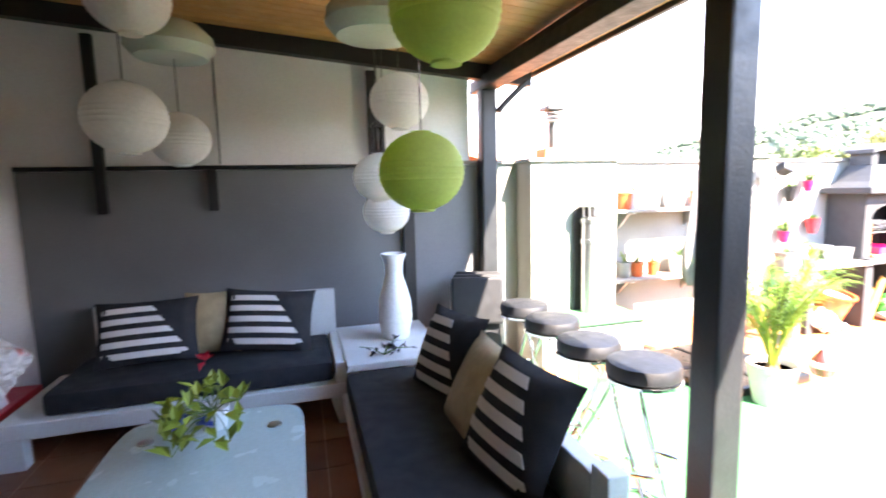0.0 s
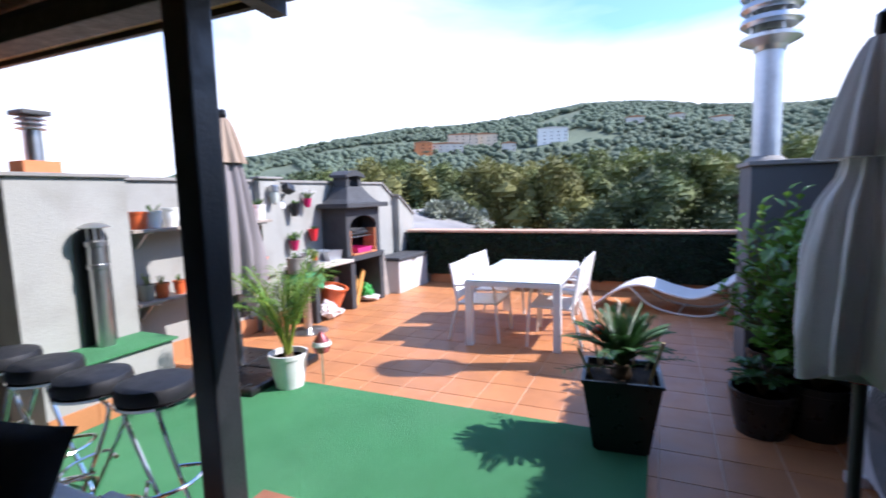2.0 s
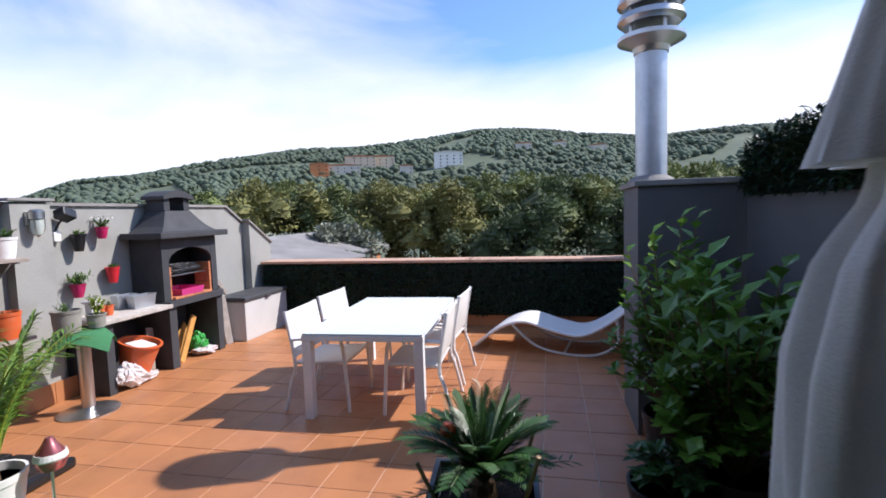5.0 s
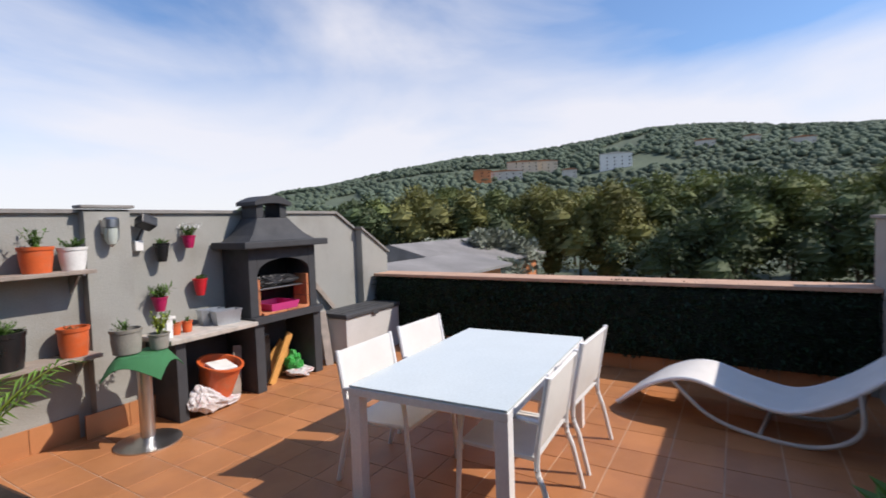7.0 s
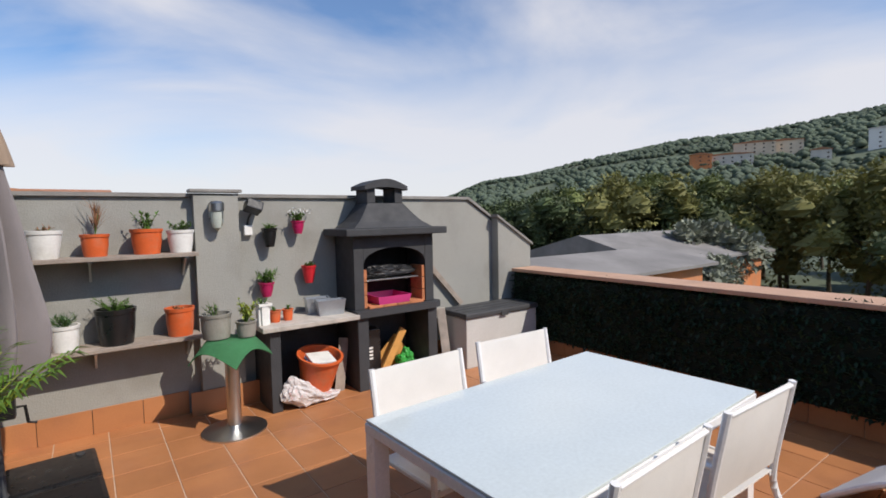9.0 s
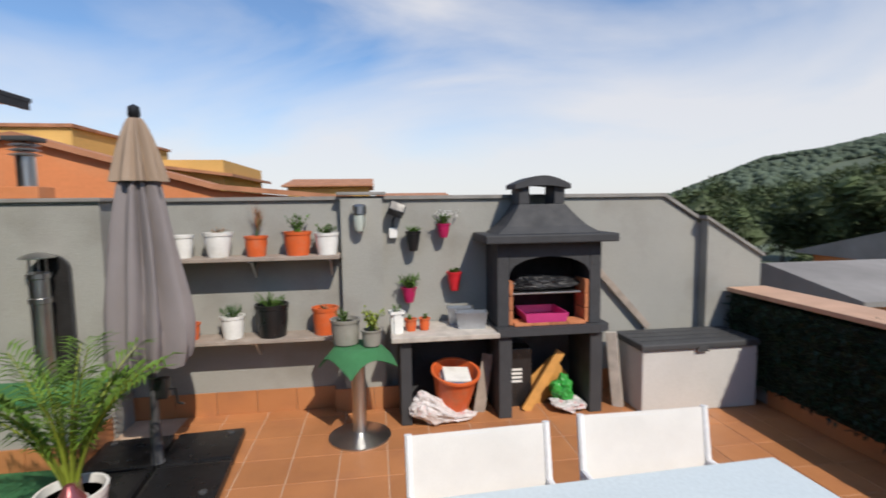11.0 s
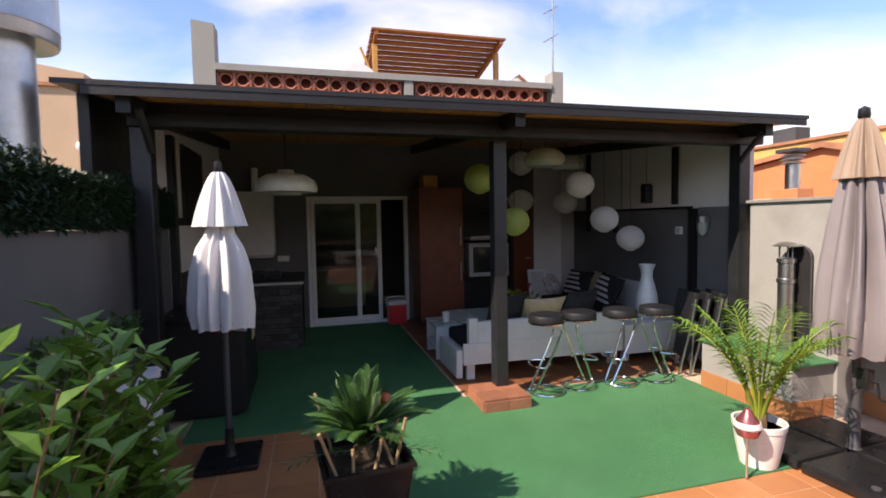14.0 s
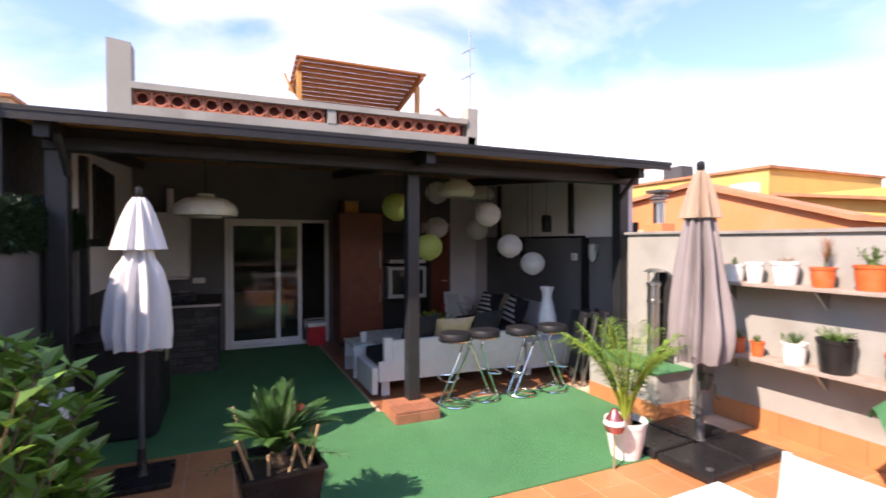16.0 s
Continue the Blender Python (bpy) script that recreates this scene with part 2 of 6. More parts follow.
M_BEIGE = mat("beige_house_render", (0.52, 0.37, 0.25), 0.9, var=0.08, scale=0.6, bump=0.2, bscale=20)
M_ROOFT = mat("clay_roof_tile", (0.42, 0.19, 0.10), 0.85, var=0.25, scale=3, bump=0.5, bscale=20, island=True, rand=0.25)
M_ASBEST = mat("grey_fibre_cement_roof", (0.22, 0.21, 0.20), 0.9, var=0.25, scale=0.6, bump=0.3, bscale=4)
M_BARK = mat("tree_bark", (0.09, 0.07, 0.05), 0.95, var=0.3, scale=5, bump=0.8, bscale=14)
M_CROWN = mat("tree_foliage", (0.130, 0.158, 0.048), 0.75, var=0.3, scale=0.25, island=True, rand=0.35, trans=0.15)
M_CROWND = mat("dark_tree_foliage", (0.066, 0.094, 0.036), 0.75, var=0.3, scale=0.25, island=True, rand=0.35, trans=0.1)
M_CROWNY = mat("yellowing_tree_foliage", (0.18, 0.18, 0.055), 0.75, var=0.3, scale=0.25, island=True, rand=0.3, trans=0.15)
M_CROWNS = mat("silvery_tree_foliage", (0.22, 0.24, 0.18), 0.75, var=0.3, scale=0.25, island=True, rand=0.3)
# Distance haze is put into these two colours: paler, greyer, less contrast.
M_FIELD = mat("hazy_hill_scrub", (0.092, 0.118, 0.074), 0.95, var=0.25, scale=0.02, fine=0.15, bscale=0.15, stain=((0.14, 0.15, 0.095), 0.58, 0.75, 0.012))
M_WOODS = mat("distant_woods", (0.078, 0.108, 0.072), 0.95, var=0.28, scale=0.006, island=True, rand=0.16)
M_PALEH = mat("pale_house_render", (0.60, 0.56, 0.50), 0.9, var=0.1, scale=0.2)
M_COPPER = mat("rose_metal_vase", (0.42, 0.13, 0.13), 0.25, 0.7, var=0.1)
M_GREENBAG = mat("green_plastic", (0.03, 0.30, 0.05), 0.4, var=0.2, scale=20)
M_CLEAR = mat("crumpled_plastic_sheet", (0.60, 0.57, 0.56), 0.25, var=0.25, scale=14, bump=1.0, bscale=40, stain=((0.6, 0.2, 0.2), 0.6, 0.75, 12))
M_LEAFR = mat("red_petal", (0.6, 0.03, 0.06), 0.5, var=0.1)
M_BLUEP = mat("blue_petal", (0.06, 0.09, 0.42), 0.5, var=0.1)
M_INK = mat("dark_print", (0.03, 0.03, 0.035), 0.6, var=0.1)

# ---- mesh helpers ----
def box(bm, x0, x1, y0, y1, z0, z1, bev=0.0):
    """A cuboid between the given bounds; with bev its edges are chamfered."""
    vs = [bm.verts.new((x, y, z)) for z in (z0, z1) for y in (y0, y1) for x in (x0, x1)]
    fs = [bm.faces.new([vs[i] for i in f]) for f in ((0, 2, 3, 1), (4, 5, 7, 6), (0, 1, 5, 4), (2, 6, 7, 3), (0, 4, 6, 2), (1, 3, 7, 5))]
    if bev:
        es = list({e for f in fs for e in f.edges})
        bmesh.ops.bevel(bm, geom=es, offset=bev, segments=2, affect="EDGES", profile=0.6)
    return bm

def nb():
    return bmesh.new()

def bx(*a):
    return box(nb(), *a)

def lathe(prof, seg=24, bm=None, cx=0, cy=0, wob=None):
    """Turn a profile of (radius, height) about z; wob(angle, height) scales the radius."""
    bm = bm or nb()
    rings = []
    for r, z in prof:
        ring = []
        for i in range(seg):
            a = 2 * math.pi * i / seg
            q = r * (wob(a, z) if wob else 1)
            ring.append(bm.verts.new((cx + q * math.cos(a), cy + q * math.sin(a), z)))
        rings.append(ring)
    for a, b in zip(rings, rings[1:]):
        for i in range(seg):
            bm.faces.new((a[i], a[(i + 1) % seg], b[(i + 1) % seg], b[i]))
    if prof[0][0] > 1e-4:
        bm.faces.new(rings[0][::-1])
    if prof[-1][0] > 1e-4:
        bm.faces.new(rings[-1])
    return bm

def tube(pts, r, seg=8, bm=None, closed=False, r1=None):
    """A round bar along points."""
    bm = bm or nb()
    pts = [Vector(p) for p in pts]
    n, rings, up = len(pts), [], Vector((0.13, 0.21, 0.97)).normalized()
    for i, p in enumerate(pts):
        a = pts[(i - 1) % n] if closed or i else p
        b = pts[(i + 1) % n] if closed or i < n - 1 else p
        d = (b - a).normalized()
        s = d.cross(up)
        if s.length < 0.05:
            s = d.cross(Vector((1, 0, 0)))
        s.normalize()
        u = s.cross(d)
        q = r if r1 is None else r + (r1 - r) * i / (n - 1)
        rings.append([bm.verts.new(p + q * (math.cos(2 * math.pi * j / seg) * s + math.sin(2 * math.pi * j / seg) * u)) for j in range(seg)])
    pairs = list(zip(rings, rings[1:])) + ([(rings[-1], rings[0])] if closed else [])
    for a, b in pairs:
        for j in range(seg):
            bm.faces.new((a[j], a[(j + 1) % seg], b[(j + 1) % seg], b[j]))
    if not closed:
        bm.faces.new(rings[0][::-1])
        bm.faces.new(rings[-1])
    return bm

def prism(poly, axis, lo, hi, bm=None):
    """Extrude a flat outline along an axis: 'y' takes (x, z) points, 'x' takes (y, z), 'z' takes (x, y)."""
    bm = bm or nb()
    def at(p, c):
        return {"y": (p[0], c, p[1]), "x": (c, p[0], p[1]), "z": (p[0], p[1], c)}[axis]
    a = [bm.verts.new(at(p, lo)) for p in poly]
    b = [bm.verts.new(at(p, hi)) for p in poly]
    n = len(poly)
    bm.faces.new(a)
    bm.faces.new(b[::-1])
    for i in range(n):
        bm.faces.new((a[i], b[i], b[(i + 1) % n], a[(i + 1) % n]))
    return bm

def smooth_curve(pts, n=8):
    """Catmull-Rom points through the given ones."""
    p = [Vector(q) for q in pts]
    p = [2 * p[0] - p[1]] + p + [2 * p[-1] - p[-2]]
    out = []
    for i in range(1, len(p) - 2):
        for j in range(n):
            t = j / n
            out.append(0.5 * (2 * p[i] + (p[i + 1] - p[i - 1]) * t + (2 * p[i - 1] - 5 * p[i] + 4 * p[i + 1] - p[i + 2]) * t * t + (3 * p[i] - p[i - 1] - 3 * p[i + 1] + p[i + 2]) * t ** 3))
    return out + [p[-2]]

def shell(bm, t):
    """Give an open sheet a thickness."""
    bmesh.ops.recalc_face_normals(bm, faces=bm.faces)
    bm.normal_update()
    bmesh.ops.solidify(bm, geom=bm.faces[:], thickness=t)

def mesh_of(name, bm, material, smooth=False):
    bmesh.ops.recalc_face_normals(bm, faces=bm.faces)
    me = bpy.data.meshes.new(name)
    bm.to_mesh(me)
    bm.free()
    me.materials.append(material)
    if smooth:
        me.shade_smooth()
        me.set_sharp_from_angle(angle=radians(40))
    return me

def part(name, bm, material, parent=None, label="", smooth=False):
    """Links a bmesh as one mesh object under a thing or a part."""
    ob = new(name, mesh_of(name, bm, material, smooth))
    if parent:
        ob.parent = parent
    return tagged(ob, label)

def thing(name, label, category, m=None, group="", kind=""):
    ob = new(name)
    ob.empty_display_size = 0.1
    if m is not None:
        ob.matrix_basis = m
    return tagged(ob, label, category, group, kind)

def struct(name, bm, material, label, category, smooth=False):
    return tagged(part(name, bm, material, None, "", smooth), label, category, "", "structure")

def raw(name, verts, faces, material, parent=None, label="", smooth=False):
    me = bpy.data.meshes.new(name)
    me.from_pydata(verts, [], faces)
    me.materials.append(material)
    if smooth:
        me.shade_smooth()
    ob = new(name, me)
    if parent:
        ob.parent = parent
    return tagged(ob, label)

def leaf(vs, fs, p, d, length, width, up=None, fold=0.25, droop=0.0):
    """One pointed, folded leaf of six corners, appended to lists."""
    d = d.normalized()
    s = d.cross(up or Vector((0, 0, 1)))
    if s.length < 0.05:
        s = d.cross(Vector((1, 0, 0)))
    s.normalize()
    n = s.cross(d)
    i = len(vs)
    mid, tip = p + d * length * 0.45, p + d * length - Vector((0, 0, droop * length))
    vs += [tuple(p), tuple(mid + s * width / 2 + n * fold * width), tuple(tip), tuple(mid - s * width / 2 + n * fold * width), tuple(mid)]
    fs += [(i, i + 4, i + 1), (i + 4, i + 2, i + 1), (i, i + 3, i + 4), (i + 4, i + 3, i + 2)]

def rdir(rnd, up=0.0):
    v = Vector((rnd.gauss(0, 1), rnd.gauss(0, 1), rnd.gauss(0, 1) + up))
    return v.normalized()

# ---- floors ----
T = 0.335
floor = struct("floor", bx(-0.9, 10.35, 0.1, 6.4, -0.25, -0.003), M_GROUT, "terracotta-tiled roof terrace floor with pale grout", "floor")
deck = struct("deck_floor", bx(-0.85, 3.30, 3.02, 6.15, -0.012, 0.02), M_GROUT, "brown tiled floor under the pergola seats", "floor")
turf = struct("turf_mat", bx(-0.85, 5.25, 1.70, 3.02, -0.012, 0.012), M_TURF, "green artificial grass mat on the terrace", "artificial grass")
part("mat_section", bx(3.30, 5.25, 3.02, 5.42, -0.012, 0.012), M_TURF, turf)
part("mat_section", bx(-0.85, 3.60, 0.6, 1.70, -0.012, 0.012), M_TURF, turf)

# ---- north wall ----
wall_north = struct("wall_north", prism([(3.3, -0.2), (10.4, -0.2), (10.4, 1.25), (10.25, 1.3), (9.80, 1.60), (9.44, 1.83), (3.3, 1.84)], "y", 6.18, 6.40), M_RENDER, "grey rendered terrace wall with a coping", "wall")
part("coping", prism([(3.3, 1.842), (9.45, 1.832), (9.83, 1.602), (9.83, 1.632), (9.46, 1.864), (3.3, 1.872)], "y", 6.15, 6.43), M_COPING, wall_north, "thin cement coping")
part("pillar", bx(6.47, 6.82, 6.08, 6.179, -0.01, 1.85), M_RENDER, wall_north)
part("pillar_cap", bx(6.44, 6.85, 6.05, 6.20, 1.874, 1.90, 0.006), M_COPING, wall_north)
part("chimney_breast", bx(3.84, 4.71, 5.87, 6.179, -0.01, 1.84), M_RENDER, wall_north)
part("breast_coping", bx(3.81, 4.74, 5.84, 6.149, 1.842, 1.872, 0.006), M_COPING, wall_north)
pier = struct("wall_pier", prism([(9.84, -0.2), (10.4, -0.2), (10.4, 1.26), (9.84, 1.60)], "y", 6.06, 6.175), M_RENDER, "grey rendered wall pier with a sloping top", "wall")
part("coping", prism([(9.81, 1.62), (10.42, 1.25), (10.42, 1.28), (9.81, 1.65)], "y", 6.03, 6.18), M_COPING, pier)

# ---- east parapet ----
parapet = struct("wall_east", bx(10.12, 10.36, 0.5, 6.05, -0.2, 0.93), M_RENDER, "low parapet wall at the terrace's end", "wall")
part("coping", bx(10.02, 10.42, 0.5, 6.02, 0.935, 0.975, 0.008), mat("pale_terracotta_coping", (0.50, 0.31, 0.21), 0.8, var=0.15, scale=4, bump=0.3), parapet, "terracotta coping tiles")

# ---- south wall, chimney block ----
wall_south = struct("wall_south", bx(2.45, 6.74, 0.12, 0.30, -0.2, 1.70), mat("slate_grey_render", (0.10, 0.104, 0.112), 0.85, var=0.1, scale=1.4, bump=0.3, bscale=90), "slate-grey rendered side wall", "wall")
wall_se = struct("wall_south_east", bx(7.47, 10.36, 0.30, 0.50, -0.2, 1.57), M_RENDER, "grey rendered side wall", "wall")
part("coping", bx(7.47, 10.40, 0.27, 0.53, 1.575, 1.605, 0.006), M_COPING, wall_se)
block = struct("chimney_block", bx(6.80, 7.46, 0.15, 0.97, -0.2, 1.79), mat("dark_grey_render", (0.105, 0.108, 0.112), 0.85, var=0.12, scale=1.6, bump=0.3, bscale=90), "dark grey rendered chimney block", "wall")
part("coping", bx(6.775, 7.50, 0.12, 0.995, 1.794, 1.835, 0.008), M_COPING, block)

def leafy_strip(name, label, x0, x1, y0, y1, z0, z1, n, seed, face, top=0.06):
    """Artificial hedge: a dark backing with many small leaves on its face and top."""
    rnd = random.Random(seed)
    ob = thing(name, label, "hedge")
    part("backing", bx(x0, x1, y0, y1, z0, z1), M_HEDGEB, ob)
    vs, fs = [], []
    for _ in range(n):
        p = Vector((rnd.uniform(x0, x1), rnd.uniform(y0, y1), rnd.uniform(z0, z1)))
        lift = noise.noise(Vector((p.x * 2.1, p.y * 2.1, seed)))
        if rnd.random() < 0.22:
            p.z = z1 + rnd.uniform(-0.02, max(0.005, top * (0.6 + 1.4 * lift)))
            d = rdir(rnd, 0.9)
        else:
            if face == "x":
                p.x = x0 - rnd.uniform(0.0, 0.035)
                d = Vector((-0.8, rnd.gauss(0, 0.7), rnd.gauss(0.1, 0.7)))
            else:
                p.y = y1 + rnd.uniform(0.0, 0.05)
                d = Vector((rnd.gauss(0, 0.7), 0.8, rnd.gauss(0.1, 0.7)))
        leaf(vs, fs, p, d, rnd.uniform(0.035, 0.07), rnd.uniform(0.018, 0.032))
    tagged(raw("foliage", vs, fs, M_HEDGE, ob), kind="stuff")
    return ob

leafy_strip("parapet_hedge", "dark green artificial hedge on the low parapet", 10.055, 10.115, 0.52, 6.0, 0.17, 0.90, 9000, 3, "x", 0.04)
leafy_strip("wall_hedge", "dark green artificial hedge along the wall top", 2.46, 6.7, 0.14, 0.30, 1.705, 2.02, 9000, 5, "y", 0.09)

# ---- flues ----
flue = thing("chimney_flue", "grey metal flue pipe with a ringed cowl", "chimney", pose(7.08, 0.83, 1.836))
part("pipe", lathe([(0.11, 0), (0.11, 0.95)], 28), M_GALV, flue, smooth=True)
part("mortar_collar", lathe([(0.17, 0), (0.15, 0.02), (0.115, 0.045)], 24), M_COPING, flue)
part("cowl_base", lathe([(0.12, 0.93), (0.13, 0.97), (0.235, 1.02), (0.235, 1.05), (0.10, 1.10)], 28), M_STEEL, flue, smooth=True)
for i in range(2):
    part("cowl_ring", lathe([(0.20, 1.13 + i * 0.12), (0.235, 1.16 + i * 0.12), (0.225, 1.20 + i * 0.12), (0.17, 1.22 + i * 0.12)], 28), M_STEEL, flue, smooth=True)
part("cowl_cap", lathe([(0.22, 1.37), (0.235, 1.39), (0.2, 1.42), (0.001, 1.45)], 28), M_STEEL, flue, smooth=True)
for i in range(4):
    a = i * math.pi / 2 + 0.4
    part("cowl_strut", tube([(0.16 * math.cos(a), 0.16 * math.sin(a), 1.04), (0.16 * math.cos(a), 0.16 * math.sin(a), 1.40)], 0.014, 6), M_STEEL, flue)

duct = thing("ventilation_duct", "galvanised spiral duct with a wide drum cowl", "duct", pose(3.84, -0.30, 0.16))
def spiral(a, z):
    return 1 + (0.012 if (z / 0.17 - a / (2 * math.pi)) % 1 < 0.12 else 0)
part("pipe", lathe([(0.19, -0.35 + i * 0.02) for i in range(165)], 32, wob=spiral), M_GALV, duct, smooth=True)
part("cowl_drum", lathe([(0.20, 2.84), (0.32, 2.78), (0.33, 2.80), (0.33, 2.86), (0.335, 2.87), (0.33, 2.88), (0.33, 3.24), (0.335, 3.25), (0.33, 3.26), (0.31, 3.27), (0.30, 3.25)], 36), M_GALV, duct, smooth=True)
struct("duct_plinth", bx(3.4, 4.4, -0.8, 0.03, -0.25, -0.19), M_COPING, "cement plinth behind the side wall", "plinth")

# ---- pergola: posts, beams, roof ----
def roof_z(x):
    return 2.68 - 0.085 * (x - 3.95)
pergola = thing("pergola", "black-painted timber pergola with a sloping boarded roof", "pergola")
pergola["kind"] = "structure"
def slope_slab(x0, x1, y0, y1, th, drop):
    return prism([(x0, roof_z(x0) - drop - th), (x1, roof_z(x1) - drop - th), (x1, roof_z(x1) - drop), (x0, roof_z(x0) - drop)], "y", y0, y1)
part("roof_cover", slope_slab(-0.54, 3.98, 0.03, 6.42, 0.035, -0.02), M_BLACKW, pergola, "dark roofing sheet with worn edges")
part("fascia_board", slope_slab(3.945, 3.975, 0.20, 6.40, 0.06, 0.017), M_BLACKW, pergola)
boards = nb()
yb = 0.22
while yb < 6.34:
    prism([(-0.54, roof_z(-0.54) - 0.05), (3.93, roof_z(3.93) - 0.05), (3.93, roof_z(3.93) - 0.02), (-0.54, roof_z(-0.54) - 0.02)], "y", yb, min(yb + 0.094, 6.38), boards)
    yb += 0.101
struct("ceiling", boards, M_PINE, "varnished pine board ceiling of the pergola", "ceiling")
for y in (0.42, 3.37, 6.02):
    part("rafter", slope_slab(-0.54, 3.90, y - 0.045, y + 0.045, 0.13, 0.051), M_BLACKW, pergola)
part("front_beam", bx(3.43, 3.59, 0.34, 6.30, 2.47, 2.575, 0.008), M_BLACKW, pergola)
part("beam_infill", bx(3.50, 3.53, 0.34, 6.30, 2.577, 2.655), M_BLACKW, pergola)
part("post", bx(3.305, 3.435, 3.305, 3.435, 0.125, 2.468, 0.012), M_SLATE, pergola)
part("post", bx(3.44, 3.58, 6.00, 6.14, 0.0, 2.468, 0.012), M_SLATE, pergola)
part("post", bx(3.44, 3.58, 0.35, 0.49, 0.0, 2.468, 0.012), M_SLATE, pergola)
for y in (0.50, 5.99):
    part("knee_brace", tube(smooth_curve([(3.585, y, 2.28), (3.68, y, 2.38), (3.86, y, 2.545)], 5), 0.03, 6), M_BLACKW, pergola)
for x in (0.50, 2.50):
    part("wall_strut", bx(x - 0.035, x + 0.035, 6.085, 6.14, 1.50 if x < 2 else 1.88, roof_z(x) - 0.20, 0.006), M_BLACKW, pergola)
part("wall_strut", bx(1.215, 1.285, 6.085, 6.14, 1.50, 1.815, 0.006), M_BLACKW, pergola)
part("wall_strut", bx(2.74, 2.84, 6.10, 6.16, 0.02, 1.82, 0.006), M_BLACKW, pergola)

plinth = thing("post_plinth", "brick-tiled square base of the pergola post", "plinth")
part("core", bx(3.30, 3.735, 3.08, 3.525, 0.013, 0.10), M_GROUT, plinth)
M_PLB = mat("plinth_tile", (0.30, 0.12, 0.065), 0.7, var=0.2, scale=9, bump=0.3, rand=0.2)
for i in range(2):
    for j in range(2):
        part("tile", bx(3.296 + i * 0.222, 3.514 + i * 0.222, 3.076 + j * 0.227, 3.299 + j * 0.227, 0.101, 0.124, 0.003), M_PLB, plinth)
    part("tile", bx(3.736, 3.748, 3.08 + i * 0.225, 3.30 + i * 0.225, 0.014, 0.10), M_PLB, plinth)
    part("tile", bx(3.30 + i * 0.22, 3.515 + i * 0.22, 3.066, 3.079, 0.014, 0.10), M_PLB, plinth)

# ---- pergola walls and house front ----
wall_seat = struct("wall_seating", prism([(-0.75, -0.2), (3.38, -0.2), (3.38, roof_z(3.38) - 0.056), (-0.75, roof_z(-0.75) - 0.056)], "y", 6.18, 6.40), M_LIGHTW, "pale grey wall under the pergola", "wall")
part("dark_panel", bx(-0.05, 2.735, 6.16, 6.176, 0.02, 1.815), M_DARKR, wall_seat, "charcoal painted lower wall")
part("dark_panel", bx(2.845, 3.43, 6.155, 6.176, 0.02, 1.83), mat("grey_wall_paint", (0.15, 0.15, 0.15), 0.8, var=0.1, scale=1.5, bump=0.2), wall_seat, "grey painted lower wall")
part("panel_rail", bx(-0.05, 2.735, 6.145, 6.178, 1.818, 1.85, 0.004), M_BLACKW, wall_seat, "black rail")
part("panel_seam", bx(1.30, 1.312, 6.172, 6.179, 1.86, 2.78), M_DARKR, wall_seat)
XF = -0.55
front = struct("wall_house_front", bx(XF - 0.2, XF, 0.05, 1.58, -0.2, 3.35), M_DARKR, "dark rendered house front", "wall")
part("wall_section", bx(XF - 0.2, XF, 1.58, 3.25, 2.16, 3.35), M_DARKR, front)
part("wall_section", bx(XF - 0.2, XF, 3.25, 5.62, -0.2, 3.35), M_DARKR, front)
part("wall_section", bx(XF - 0.2, XF, 5.62, 6.18, -0.2, 3.35), M_LIGHTW, front, "white painted wall end")
wall_kit = struct("wall_kitchen", prism([(XF, -0.2), (2.44, -0.2), (2.44, 2.795), (XF, 3.045)], "y", 0.12, 0.30), M_LIGHTW, "white painted side wall under the pergola", "wall")
part("lower_tiling", bx(XF, 2.44, 0.301, 0.312, 0.02, 1.22), M_STONEV, wall_kit, "dark stone lower wall")
part("rail", bx(XF, 2.44, 0.301, 0.34, 1.72, 1.80, 0.005), M_BLACKW, wall_kit)
part("end_panel", bx(2.30, 2.44, 0.302, 0.36, 0.0, 2.60), M_SLATE, wall_kit)
part("window_shade", bx(0.9, 1.9, 0.302, 0.33, 1.8, 2.6, 0.004), M_BLACKW, wall_kit)
part("full_panel", prism([(2.445, -0.2), (3.62, -0.2), (3.62, roof_z(3.62) - 0.02), (2.445, roof_z(2.445) - 0.02)], "y", 0.04, 0.115), M_SLATE, wall_kit, "dark timber side panel")
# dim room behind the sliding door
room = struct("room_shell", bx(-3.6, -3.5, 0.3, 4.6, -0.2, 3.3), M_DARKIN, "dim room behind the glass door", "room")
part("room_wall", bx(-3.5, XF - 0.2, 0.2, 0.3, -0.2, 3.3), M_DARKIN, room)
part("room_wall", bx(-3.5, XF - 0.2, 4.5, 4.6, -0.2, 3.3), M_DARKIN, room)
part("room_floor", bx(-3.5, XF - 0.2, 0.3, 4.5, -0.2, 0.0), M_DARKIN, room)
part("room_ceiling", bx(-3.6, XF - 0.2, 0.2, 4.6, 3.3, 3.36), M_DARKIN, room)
struct("house_base", bx(-9.0, -3.61, -0.2, 6.4, -7, 3.36), M_BEIGE, "rendered house body", "house")
struct("house_base_under", bx(-3.6, 10.36, 0.1, 6.4, -7, -0.26), M_BEIGE, "rendered house body under the terrace", "house")

